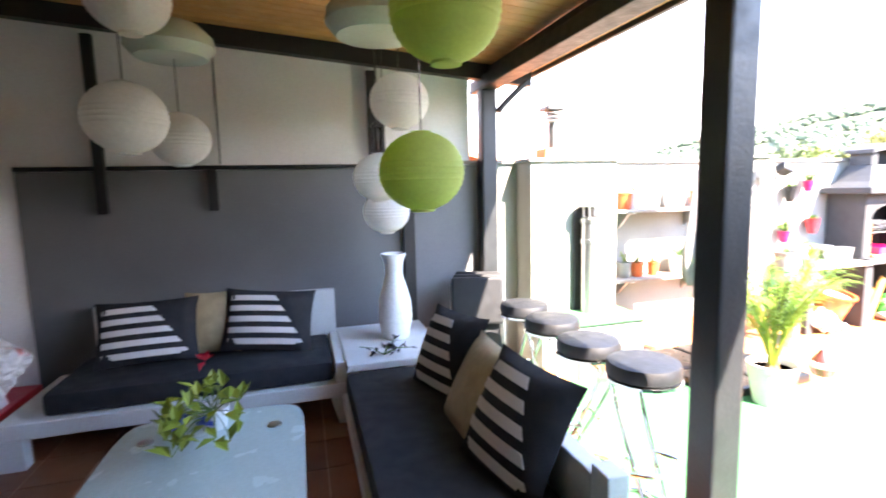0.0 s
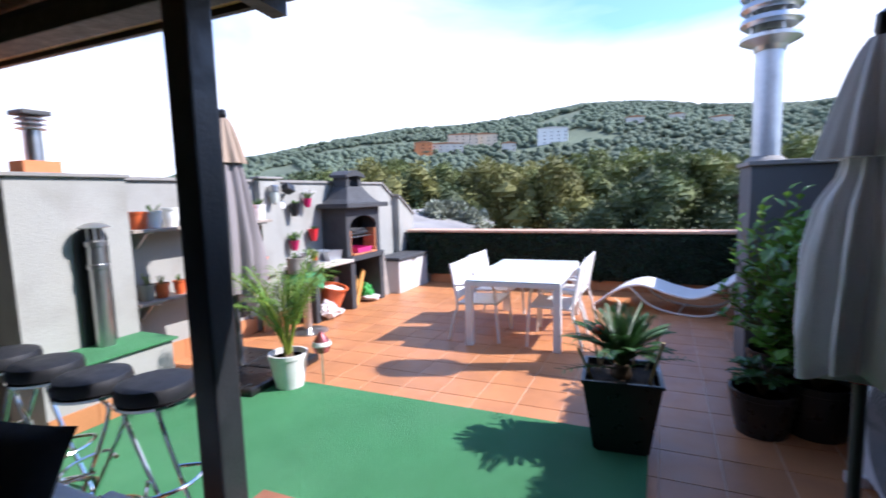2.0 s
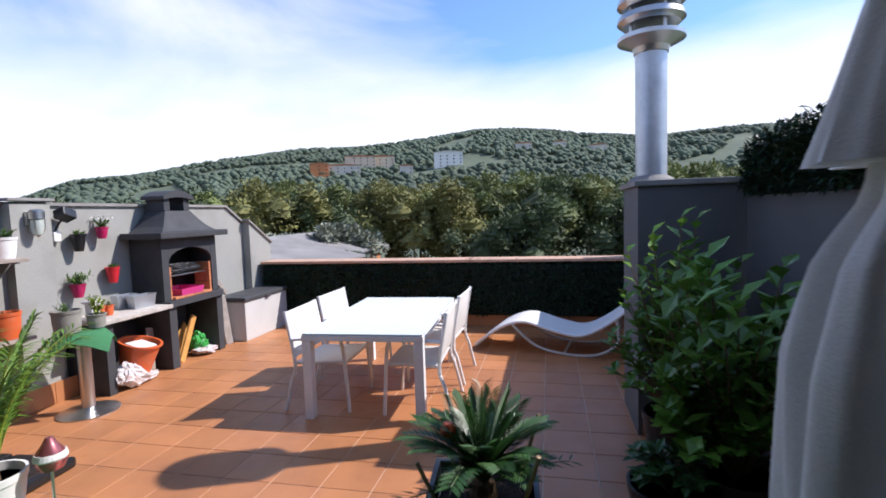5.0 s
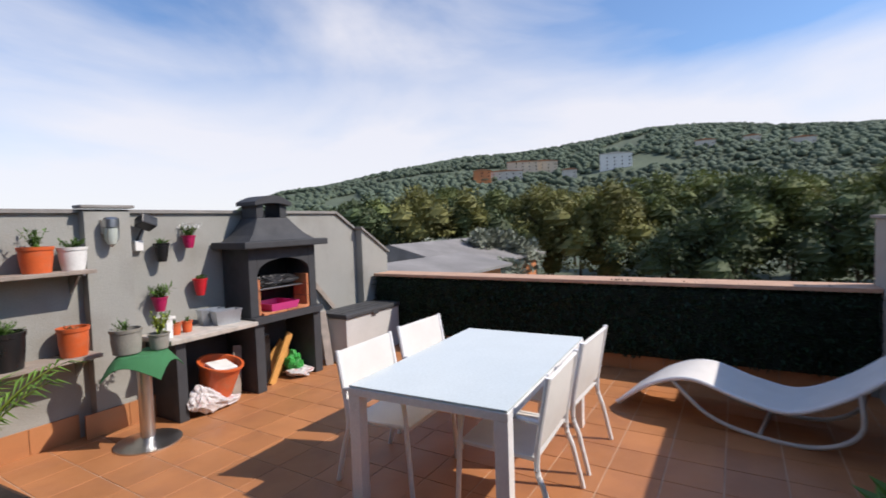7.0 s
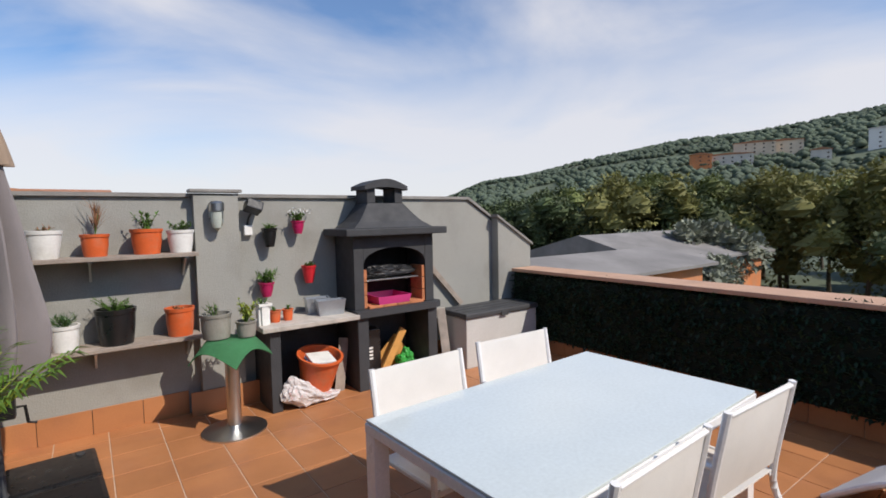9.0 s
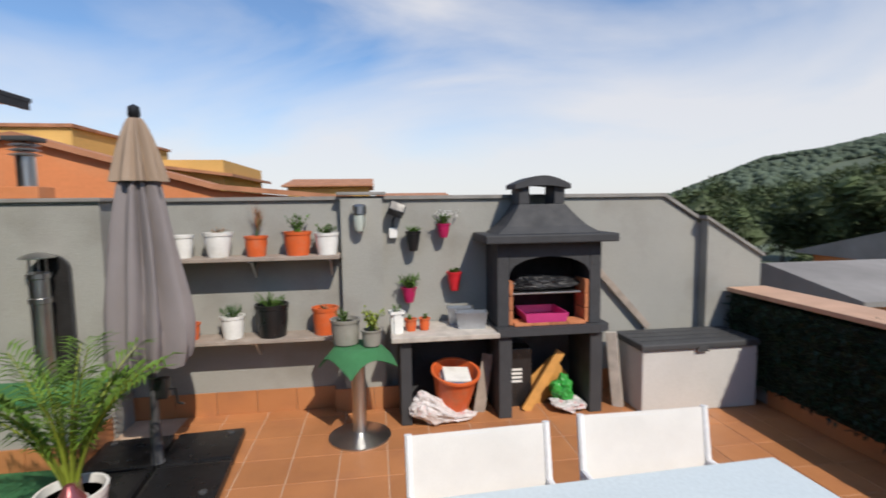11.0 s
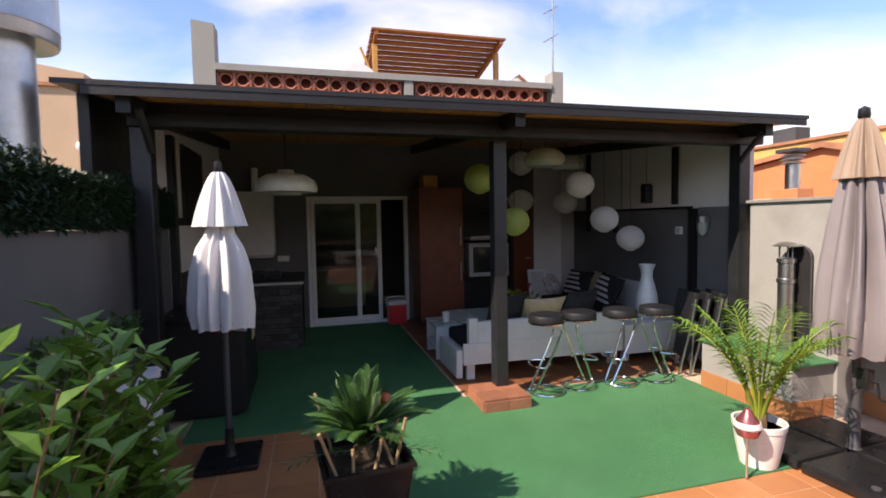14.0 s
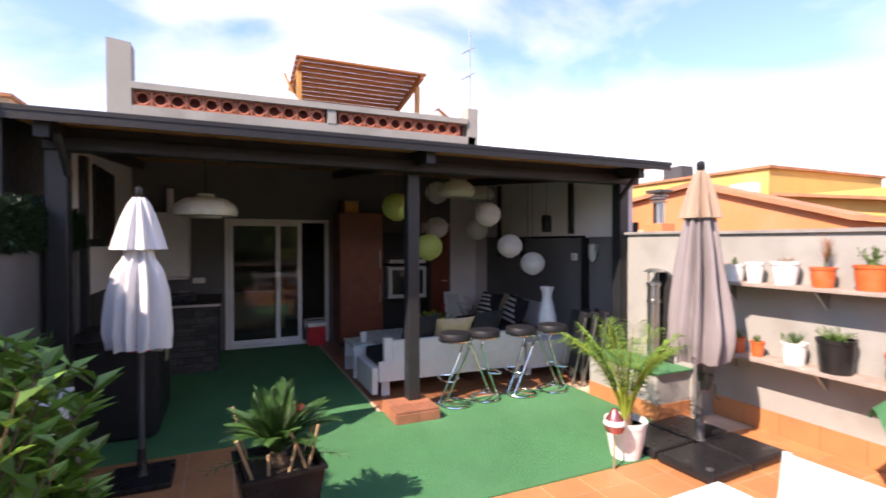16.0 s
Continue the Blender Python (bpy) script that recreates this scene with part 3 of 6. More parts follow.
door = thing("door_1", "white aluminium sliding glass door, partly open", "door")
door["kind"] = "structure"
for y in (1.58, 3.19):
    part("jamb", bx(XF - 0.1, XF + 0.02, y, y + 0.06, 0.0, 2.155, 0.004), M_WHITEM, door)
part("head", bx(XF - 0.1, XF + 0.02, 1.642, 3.188, 2.10, 2.155, 0.004), M_WHITEM, door)
part("sill", bx(XF - 0.1, XF + 0.03, 1.642, 3.188, 0.013, 0.06, 0.004), M_WHITEM, door)
for y0, y1, xx in ((1.645, 2.44, -0.03), (2.36, 2.80, -0.075)):
    s = part("sash", bx(XF + xx, XF + xx + 0.035, y0, y0 + 0.06, 0.062, 2.098, 0.004), M_WHITEM, door)
    part("stile", bx(XF + xx, XF + xx + 0.035, y1 - 0.07, y1, 0.062, 2.098, 0.004), M_WHITEM, s)
    part("rail", bx(XF + xx, XF + xx + 0.035, y0 + 0.06, y1 - 0.07, 0.062, 0.14, 0.004), M_WHITEM, s)
    part("rail", bx(XF + xx, XF + xx + 0.035, y0 + 0.06, y1 - 0.07, 2.04, 2.098, 0.004), M_WHITEM, s)
    g = part("pane", bx(XF + xx + 0.014, XF + xx + 0.02, y0 + 0.06, y1 - 0.07, 0.14, 2.04), M_GLASS, s)
    g.visible_shadow = False
part("handle", bx(XF + 0.006, XF + 0.03, 2.39, 2.41, 0.95, 1.12, 0.004), M_STEEL, door)
bedc = thing("low_cabinet", "low pale cabinet inside the dim room", "cabinet")
part("body", bx(-3.0, -2.4, 1.5, 2.7, 0.0, 0.75, 0.01), M_BEIGE, bedc)
part("top", bx(-3.02, -2.38, 1.48, 2.72, 0.752, 0.79, 0.006), M_WHITEW, bedc)

# ---- kitchen corner ----
bar = thing("kitchen_counter", "dark stone-clad kitchen counter with a black worktop", "counter", Matrix.Diagonal((1, 1, 1.09, 1)))
part("body", bx(XF + 0.01, 0.82, 0.345, 1.50, 0.015, 0.82), M_SOOT, bar)
rs = random.Random(8)
z = 0.02
while z < 0.79:
    y = 0.345
    h = rs.uniform(0.045, 0.085)
    while y < 1.49:
        w = rs.uniform(0.1, 0.26)
        part("stone", bx(0.822, 0.835 + rs.uniform(0, 0.02), y, min(y + w, 1.50) - 0.006, z, min(z + h, 0.815) - 0.006), M_STONEV, bar)
        y += w
    z += h
part("worktop", bx(XF + 0.01, 0.88, 0.345, 1.53, 0.822, 0.86, 0.006), M_LEATHER, bar, "black worktop with a pale edge")
part("worktop_edge", bx(0.881, 0.889, 0.36, 1.52, 0.826, 0.856), M_STEEL, bar)
hob = thing("portable_hob", "black portable cooker on the worktop", "cooker", pose(0.3, 0.9, 0.939))
part("body", bx(-0.2, 0.2, -0.3, 0.3, 0.0, 0.09, 0.01), M_PLASTIC_B, hob)
for i in range(2):
    part("burner", lathe([(0.07, 0.091), (0.08, 0.11), (0.05, 0.12), (0.001, 0.12)], 16, cx=0, cy=-0.13 + i * 0.26), M_STEEL, hob)
sock = thing("wall_socket", "white double wall socket", "socket", pose(XF, 1.2, 1.16))
part("plate", bx(0.001, 0.012, -0.09, 0.09, -0.045, 0.045, 0.003), M_PLASTIC_W, sock)
boil = thing("water_heater", "white wall-hung water heater cabinet", "boiler", pose(XF + 0.001, 0.82, 1.24))
part("casing", bx(0, 0.34, -0.27, 0.27, 0, 0.98, 0.02), M_WHITEW, boil)
part("base_panel", bx(0.02, 0.32, -0.25, 0.25, -0.04, -0.002, 0.01), M_PLASTIC_G, boil)
part("flue", lathe([(0.05, 0.982), (0.05, 1.35)], 16, cx=0.17), M_WHITEM, boil)
cab = thing("black_cabinet", "black low cabinet at the kitchen corner", "cabinet", pose(2.75, 0.66, 0.013))
part("body", bx(-0.55, 0.40, -0.34, 0.36, 0.03, 0.86, 0.01), M_BLACKW, cab)
part("top", bx(-0.57, 0.42, -0.345, 0.38, 0.862, 0.90, 0.008), M_PLASTIC_B, cab)
for i in range(2):
    d = part("door", bx(-0.53 + i * 0.47, -0.08 + i * 0.47, 0.361, 0.378, 0.06, 0.84, 0.004), M_BLACKW, cab)
    part("handle", tube([(-0.12 + i * 0.12, 0.40, 0.6), (-0.12 + i * 0.12, 0.40, 0.72)], 0.007, 8), M_STEEL, d)
part("foot", bx(-0.5, 0.35, -0.3, 0.3, 0, 0.029), M_BLACKW, cab)
lamp = thing("pendant_lamp", "white dome pendant lamp with an opal diffuser", "lamp", pose(2.3, 1.40, 2.05))
part("shade", lathe([(0.315, 0.0), (0.325, 0.05), (0.30, 0.12), (0.2, 0.185), (0.09, 0.20), (0.085, 0.235), (0.001, 0.24)], 36), mat("cream_enamel", (0.62, 0.66, 0.58), 0.25, var=0.04), lamp, smooth=True)
part("diffuser", lathe([(0.15, -0.03), (0.17, -0.005), (0.30, -0.002)], 28), M_OPAL, lamp, smooth=True)
part("cable", tube([(0, 0, 0.24), (0, 0, roof_z(2.3) - 2.05 - 0.055)], 0.006, 6), M_PLASTIC_B, lamp)
cool = thing("cool_box", "red cool box with a white lid", "cool box", pose(-0.38, 3.0, 0.013))
part("body", bx(-0.12, 0.12, -0.15, 0.15, 0, 0.32, 0.02), M_RED, cool)
part("lid", bx(-0.13, 0.13, -0.16, 0.16, 0.322, 0.39, 0.02), M_PLASTIC_W, cool)
part("handle", tube(smooth_curve([(0, -0.17, 0.28), (0, -0.165, 0.43), (0, 0.165, 0.43), (0, 0.17, 0.28)], 5), 0.009, 6), M_PLASTIC_W, cool)

# ---- wardrobe, shelf unit and screens ----
ward = thing("wardrobe", "tall cherry-veneered wardrobe with steel bar handles", "wardrobe", pose(-0.2, 3.70, 0.02))
part("body", bx(-0.33, 0.26, -0.38, 0.36, 0.08, 2.24, 0.006), M_CHERRY, ward)
part("plinth", bx(-0.3, 0.24, -0.36, 0.34, 0, 0.079), M_PLASTIC_B, ward)
for z0, z1, hz in ((0.09, 1.0, 0.72), (1.01, 2.23, 1.3)):
    d = part("door", bx(0.262, 0.282, -0.375, 0.355, z0, z1, 0.003), M_CHERRY, ward)
    part("handle", tube([(0.31, 0.30, hz), (0.31, 0.30, hz + 0.3)], 0.008, 8), M_STEEL, d)
    part("handle_post", tube([(0.283, 0.30, hz + 0.15), (0.31, 0.30, hz + 0.15)], 0.006, 6), M_STEEL, d)
part("vent", bx(0.262, 0.275, -0.22, 0.2, 0.02, 0.07), M_STEEL, ward)
bask = thing("storage_box", "tan box on top of the wardrobe", "box", pose(-0.2, 3.55, 2.262))
part("body", bx(-0.15, 0.15, -0.12, 0.12, 0, 0.19, 0.01), M_WOODY, bask)
part("lid", bx(-0.155, 0.155, -0.125, 0.125, 0.191, 0.215, 0.004), M_WOODG, bask)
unit = thing("media_unit", "dark media unit with shelves", "shelf", pose(-0.3, 4.55, 0.02))
for y in (-0.45, 0.45):
    part("side", bx(-0.2, 0.2, y - 0.02, y + 0.02, 0, 1.9, 0.003), M_BLACKW, unit)
part("back", bx(-0.22, -0.202, -0.47, 0.47, 0, 1.9), M_BLACKW, unit)
for z in (0.08, 0.72, 1.36, 1.88):
    part("shelf", bx(-0.2, 0.2, -0.428, 0.428, z, z + 0.03, 0.003), M_BLACKW, unit)
tv = thing("television", "grey box television on the media unit", "television", pose(-0.26, 4.55, 0.771))
part("housing", bx(-0.16, 0.22, -0.36, 0.36, 0.0, 0.56, 0.02), M_PLASTIC_G, tv)
part("screen", bx(0.221, 0.226, -0.29, 0.29, 0.07, 0.50, 0.002), M_SCREEN, tv)
wrack = thing("white_appliance", "white set-top appliance on the media unit", "appliance", pose(-0.25, 4.55, 1.391))
part("body", bx(-0.15, 0.22, -0.33, 0.33, 0, 0.06, 0.01), M_PLASTIC_W, wrack)
part("front", bx(0.221, 0.226, -0.3, 0.3, 0.012, 0.048), M_PLASTIC_G, wrack)
drf = thing("brown_door", "tall dark brown wooden door in a pale frame", "door", pose(XF + 0.001, 5.32, 0.02))
part("leaf", bx(0.0, 0.04, -0.26, 0.26, 0.01, 2.05, 0.004), M_CHERRY, drf)
part("frame_side", bx(0.0, 0.06, -0.32, -0.262, 0, 2.11, 0.004), M_PLASTIC_G, drf)
part("frame_head", bx(0.0, 0.06, -0.26, 0.26, 2.052, 2.11, 0.004), M_PLASTIC_G, drf)
part("handle", tube([(0.041, 0.19, 1.0), (0.08, 0.19, 1.0), (0.08, 0.08, 1.0)], 0.009, 8), M_STEEL, drf)
fram = thing("picture_frame", "white-framed picture leaning on the floor", "picture", pose(0.05, 5.45, 0.02, 0, -12, 0))
part("frame", bx(0, 0.03, -0.17, 0.17, 0.30, 0.84, 0.004), M_WHITEW, fram)
part("print", bx(0.031, 0.034, -0.12, 0.12, 0.35, 0.79), M_PLASTIC_G, fram)
part("stand", bx(-0.05, 0.0, -0.12, 0.12, 0.0, 0.40, 0.004), M_WHITEW, fram)

# ---- seating ----
def cushion_bm(w, d, h, r=0.06, cx=0, cy=0, cz=0):
    bm = nb()
    n = 12
    grid = {}
    for s in (0, 1):
        for i in range(n + 1):
            for j in range(n + 1):
                u, v = i / n * 2 - 1, j / n * 2 - 1
                e = (1 - u * u) * (1 - v * v)
                q = e ** 0.45 if e > 0 else 0
                zz = h / 2 * (q * (1 if s else -1))
                edge = i in (0, n) or j in (0, n)
                if edge and s and (i, j, 0) in grid:
                    grid[i, j, 1] = grid[i, j, 0]
                    continue
                grid[i, j, s] = bm.verts.new((cx + u * w / 2 * (0.93 + 0.07 * v * v), cy + v * d / 2 * (0.93 + 0.07 * u * u), cz + (0 if edge else zz)))
        for i in range(n):
            for j in range(n):
                q = [grid[i, j, s], grid[i + 1, j, s], grid[i + 1, j + 1, s], grid[i, j + 1, s]]
                bm.faces.new(q if s else q[::-1])
    return bm

def mattress(name, parent, x0, x1, y0, y1, z0, z1):
    return part(name, box(nb(), x0, x1, y0, y1, z0, z1, 0.045), M_BLACKC, parent, "black seat cushion", True)

sofa = thing("wall_sofa", "white wooden sofa with a black seat cushion", "sofa", pose(1.13, 5.66, 0.02))
part("seat_frame", bx(-1.03, 1.08, -0.40, 0.47, 0.19, 0.29, 0.008), M_WHITEW, sofa)
for x in (-0.97, 1.0):
    part("leg", prism([(x - 0.06, 0.0), (x + 0.08, 0.0), (x + 0.08, 0.188), (x - 0.11, 0.188)], "y", -0.40, -0.31), M_WHITEW, sofa)
    part("leg", bx(x - 0.06, x + 0.08, 0.36, 0.45, 0.0, 0.188, 0.005), M_WHITEW, sofa)
part("arm", bx(0.93, 1.08, -0.40, 0.47, 0.292, 0.44, 0.008), M_WHITEW, sofa)
part("backrest", bx(-0.75, 0.99, 0.38, 0.455, 0.292, 0.80, 0.008), M_WHITEW, sofa)
mattress("cushion", sofa, -0.80, 0.92, -0.36, 0.375, 0.293, 0.44)

sofa2 = thing("front_sofa", "white wooden sofa with a black cushion, its back to the terrace", "sofa", pose(2.47, 4.10, 0.02))
part("seat_frame", bx(-0.38, 0.40, -0.95, 0.98, 0.19, 0.29, 0.008), M_WHITEW, sofa2)
part("backrest", bx(0.33, 0.41, -0.78, 0.98, 0.292, 0.62, 0.01), M_WHITEW, sofa2)
part("apron", bx(0.401, 0.43, -0.95, 0.98, 0.17, 0.40, 0.006), M_WHITEW, sofa2)
part("side_box", bx(-0.3, 0.40, -1.02, -0.952, 0.03, 0.33, 0.008), M_WHITEW, sofa2)
part("upright", bx(0.33, 0.41, -0.88, -0.781, 0.292, 0.66, 0.006), M_WHITEW, sofa2)
for y in (-0.90, 0.85):
    for x in (-0.34, 0.30):
        part("leg", bx(x, x + 0.08, y, y + 0.09, 0.0, 0.188, 0.006), M_WHITEW, sofa2)
mattress("cushion", sofa2, -0.36, 0.32, -0.90, 0.96, 0.293, 0.44)

def throw_pillow(name, m, striped=True):
    ob = thing(name, "black and white diagonally cut striped cushion" if striped else "crinkled beige satin cushion", "cushion", m, "sofa cushions")
    part("cover", cushion_bm(0.52, 0.52, 0.185), M_BLACKC if striped else M_SATIN, ob, smooth=True)
    if striped:
        # five stripes on the face, each cut off along the diagonal
        for i in range(5):
            v0 = -0.215 + i * 0.092
            w = 0.047
            x1 = 0.225 - i * 0.042
            bm = nb()
            grid = []
            for a in range(9):
                x = -0.225 + (x1 + 0.225) * a / 8
                row = []
                for v in (v0, v0 + w / 2, v0 + w):
                    xx = x - (v - v0) * 0.6 * (a / 8)
                    u, q = xx / 0.25, v / 0.25
                    e = max((1 - u * u) * (1 - q * q), 0)
                    row.append(bm.verts.new((xx * 0.96, v * 0.96, 0.092 * e ** 0.45 + 0.005)))
                grid.append(row)
            for a in range(8):
                for b in range(2):
                    bm.faces.new((grid[a][b], grid[a + 1][b], grid[a + 1][b + 1], grid[a][b + 1]))
            shell(bm, 0.004)
            part("stripe", bm, M_STRIPE, ob, "off-white stripe", True)
    return ob
throw_pillow("throw_cushion", pose(0.82, 5.72, 0.685, 66, 0, 4) @ Matrix.Diagonal((1.25, 0.88, 1, 1)))
throw_pillow("throw_cushion", pose(1.62, 5.72, 0.69, 66, 5, -5) @ Matrix.Diagonal((1.25, 0.90, 1, 1)))
throw_pillow("throw_cushion", pose(1.22, 5.83, 0.685, 74, 0, 0) @ Matrix.Diagonal((0.72, 0.9, 1, 1)), False)
throw_pillow("throw_cushion", pose(2.68, 4.62, 0.665, 66, 0, -72))
throw_pillow("throw_cushion", pose(2.70, 3.70, 0.665, 64, 4, -76))
throw_pillow("throw_cushion", pose(2.70, 4.14, 0.62, 62, 0, -88), False)

corner = thing("corner_table", "white wooden corner table between the sofas", "table", pose(2.45, 5.62, 0.02))
part("top", bx(-0.32, 0.40, -0.48, 0.50, 0.40, 0.45, 0.008), M_WHITEW, corner)
part("side_panel", bx(0.34, 0.39, -0.47, 0.49, 0.10, 0.398, 0.004), M_WHITEW, corner)
for x in (-0.3, 0.27):
    for y in (-0.45, 0.40):
        part("leg", bx(x, x + 0.06, y, y + 0.08, 0, 0.398, 0.004), M_WHITEW, corner)
vase = thing("floor_vase", "tall white ceramic vase with a flared neck", "vase", pose(2.56, 5.66, 0.471) @ Matrix.Scale(1.06, 4))
part("body", lathe([(0.085, 0), (0.10, 0.01), (0.125, 0.15), (0.118, 0.27), (0.085, 0.40), (0.062, 0.48), (0.068, 0.56), (0.092, 0.63), (0.085, 0.632), (0.055, 0.56), (0.05, 0.47), (0.001, 0.44)], 32), mat("white_ceramic", (0.78, 0.78, 0.78), 0.3, var=0.04, scale=9, bump=0.3, bscale=60), vase, smooth=True)
def sprig(name, label, m, n, seed, material, spread=0.12, ln=0.05, stems=5, h=0.2):
    rnd = random.Random(seed)
    ob = thing(name, label, "plant", m)
    bm, vs, fs = nb(), [], []
    for i in range(stems):
        d = Vector((rnd.gauss(0, spread), rnd.gauss(0, spread), h * rnd.uniform(0.6, 1.0)))
        tube([(0, 0, 0), d * 0.5 + Vector((0, 0, 0.02)), d], 0.003, 5, bm)
        for j in range(n):
            leaf(vs, fs, d * rnd.uniform(0.3, 1.0), rdir(rnd, 0.4), ln * rnd.uniform(0.6, 1.2), ln * 0.5)
    part("stalk", bm, M_HERB, ob)
    raw("foliage", vs, fs, material, ob)
    return ob
sprig("dried_arrangement", "dark dried sprig lying on the corner table", pose(2.40, 5.28, 0.471), 6, 31, M_INK, 0.14, 0.06, 6, 0.07)

tbl = thing("coffee_table", "coffee table with a frosted glass top", "coffee table", pose(1.40, 4.10, 0.02))
def oval(w, d, n=36, pw=3.2):
    return [(w * math.copysign(abs(math.cos(2 * math.pi * i / n)) ** (2 / pw), math.cos(2 * math.pi * i / n)), d * math.copysign(abs(math.sin(2 * math.pi * i / n)) ** (2 / pw), math.sin(2 * math.pi * i / n))) for i in range(n)]
part("glass_top", prism(oval(0.45, 0.68, 48, 7), "z", 0.385, 0.405), M_FROST, tbl)
part("lower_shelf", prism(oval(0.36, 0.52), "z", 0.15, 0.165), M_FROST, tbl)
for x in (-0.3, 0.3):
    for y in (-0.42, 0.42):
        part("leg", lathe([(0.025, 0), (0.025, 0.383)], 14, cx=x, cy=y), M_STEEL, tbl)
        part("glass_pad", lathe([(0.035, 0.406), (0.035, 0.412), (0.02, 0.416), (0.001, 0.416)], 14, cx=x, cy=y), M_STEEL, tbl)
fl = thing("flower_arrangement", "artificial flowers with green leaves in a small white pot", "flowers", pose(1.40, 4.60, 0.426) @ Matrix.Scale(1.2, 4))
part("pot", lathe([(0.05, 0), (0.065, 0.09), (0.06, 0.09), (0.05, 0.08), (0.001, 0.08)], 20), M_PLASTIC_W, fl, smooth=True)
rf = random.Random(12)
vs, fs = [], []
sb = nb()
for i in range(38):
    d = rdir(rf, 0.3)
    d.z = abs(d.z) * 0.6
    p = Vector((d.x * 0.14, d.y * 0.28 - 0.16, 0.08 + d.z * 0.22))
    tube([(0, 0, 0.07), p * 0.6 + Vector((0, 0, 0.05)), p], 0.002, 4, sb)
    for j in range(2):
        leaf(vs, fs, p, rdir(rf, 0.3), rf.uniform(0.06, 0.10), rf.uniform(0.035, 0.055))
part("stalk", sb, M_HERB, fl)
raw("foliage", vs, fs, M_YHERB, fl)
for (x, y, z, r, mm) in ((-0.02, 0.02, 0.29, 0.035, M_LEAFR), (-0.09, -0.16, 0.10, 0.032, M_BLUEP), (0.0, -0.2, 0.10, 0.03, M_BLUEP)):
    vs, fs = [], []
    for j in range(14):
        leaf(vs, fs, Vector((x, y, z)), rdir(rf, 0.8), r * 1.4, r)
    raw("blossom", vs, fs, mm, fl)
bag = thing("plastic_bag", "crumpled clear plastic wrapping on a low crate", "bag", pose(-0.14, 5.70, 0.02))
def crumple(r, seed, sq=0.7):
    bm = nb()
    bmesh.ops.create_icosphere(bm, subdivisions=4, radius=r)
    for v in bm.verts:
        q = 1 + 0.35 * noise.noise(v.co * 7 / (r * 5) + Vector((seed, 0, 0))) + 0.2 * noise.noise(v.co * 24 / (r * 5) + Vector((0, seed, 0)))
        v.co *= q
        v.co.z *= sq
    lo = min(v.co.z for v in bm.verts)
    for v in bm.verts:
        v.co.z -= lo
    return bm
cb = crumple(0.20, 4, 0.9)
bmesh.ops.translate(cb, verts=cb.verts, vec=(0, 0, 0.302))
part("wrapping", cb, M_CLEAR, bag)
part("crate", bx(-0.2, 0.2, -0.25, 0.25, 0, 0.30, 0.01), M_RED, bag, "dark red crate")
bench = thing("side_bench", "small white side bench with a glass shelf", "bench", pose(1.75, 3.22, 0.02))
part("top", bx(-0.28, 0.28, -0.15, 0.17, 0.40, 0.425, 0.004), M_FROST, bench)
for x in (-0.26, 0.22):
    part("leg", bx(x, x + 0.04, -0.14, 0.16, 0.0, 0.398, 0.004), M_WHITEW, bench)
part("shelf", bx(-0.218, 0.218, -0.14, 0.16, 0.16, 0.19, 0.004), M_WHITEW, bench)
mug = thing("white_cup", "white ceramic cup on the side bench", "cup", pose(1.85, 3.25, 0.446))
part("body", lathe([(0.035, 0), (0.045, 0.13), (0.041, 0.13), (0.032, 0.01), (0.001, 0.01)], 20), M_PLASTIC_W, mug, smooth=True)

# ---- lanterns ----
def lantern(name, x, y, z, r, material, label, squash=0.92):
    ob = thing(name, label, "paper lantern", pose(x, y, z), "hanging paper lanterns")
    prof = []
    n = 44
    for i in range(n + 1):
        a = -math.pi / 2 + math.pi * i / n
        rib = 1 + 0.012 * (1 if i % 2 else -1)
        prof.append((max(r * math.cos(a) * rib, 0.035), r * squash * math.sin(a)))
    prof[0], prof[-1] = (0.045, -r * squash), (0.045, r * squash)
    part("paper_globe", lathe(prof, 40), material, ob, smooth=True)
    part("ring", lathe([(0.04, -r * squash - 0.006), (0.052, -r * squash - 0.004), (0.052, -r * squash + 0.006), (0.04, -r * squash + 0.004)], 16), material, ob)
    part("cord", tube([(0, 0, r * squash), (0, 0, roof_z(x) - z - 0.06)], 0.0035, 5), M_PLASTIC_B, ob)
for x, y, z, r, g in ((2.39, 3.96, 1.70, 0.178, 1), (2.38, 3.54, 2.20, 0.182, 1), (2.47, 4.78, 2.13, 0.168, 0), (2.49, 5.47, 1.47, 0.166, 0), (2.40, 5.16, 1.71, 0.17, 0), (1.13, 4.61, 1.99, 0.18, 0), (1.22, 5.28, 1.96, 0.172, 0), (1.19, 4.59, 2.53, 0.18, 0)):
    lantern("green_lantern" if g else "white_lantern", x, y, z, r, M_PAPERG if g else M_PAPERW, "round ribbed lime-green paper lantern" if g else "round ribbed white paper lantern")
for x, y, z in ((2.30, 4.40, 2.48), (1.20, 5.32, 2.56)):
    pl = thing("glass_pendant", "wide opal glass dome pendant lamp", "lamp", pose(x, y, z))
    part("shade", lathe([(0.05, -0.13), (0.20, -0.12), (0.25, -0.06), (0.24, 0.0), (0.17, 0.07), (0.07, 0.10), (0.001, 0.105)], 36), M_OPAL, pl, smooth=True)
    part("cord", tube([(0, 0, 0.105), (0, 0, roof_z(x) - z - 0.06)], 0.004, 5), M_PLASTIC_B, pl)
bl = thing("hanging_lantern", "small black box lantern hanging near the seating wall", "lantern", pose(2.48, 5.71, 1.90))
part("base", bx(-0.05, 0.05, -0.05, 0.05, 0.0, 0.02, 0.004), M_BLACKW, bl)
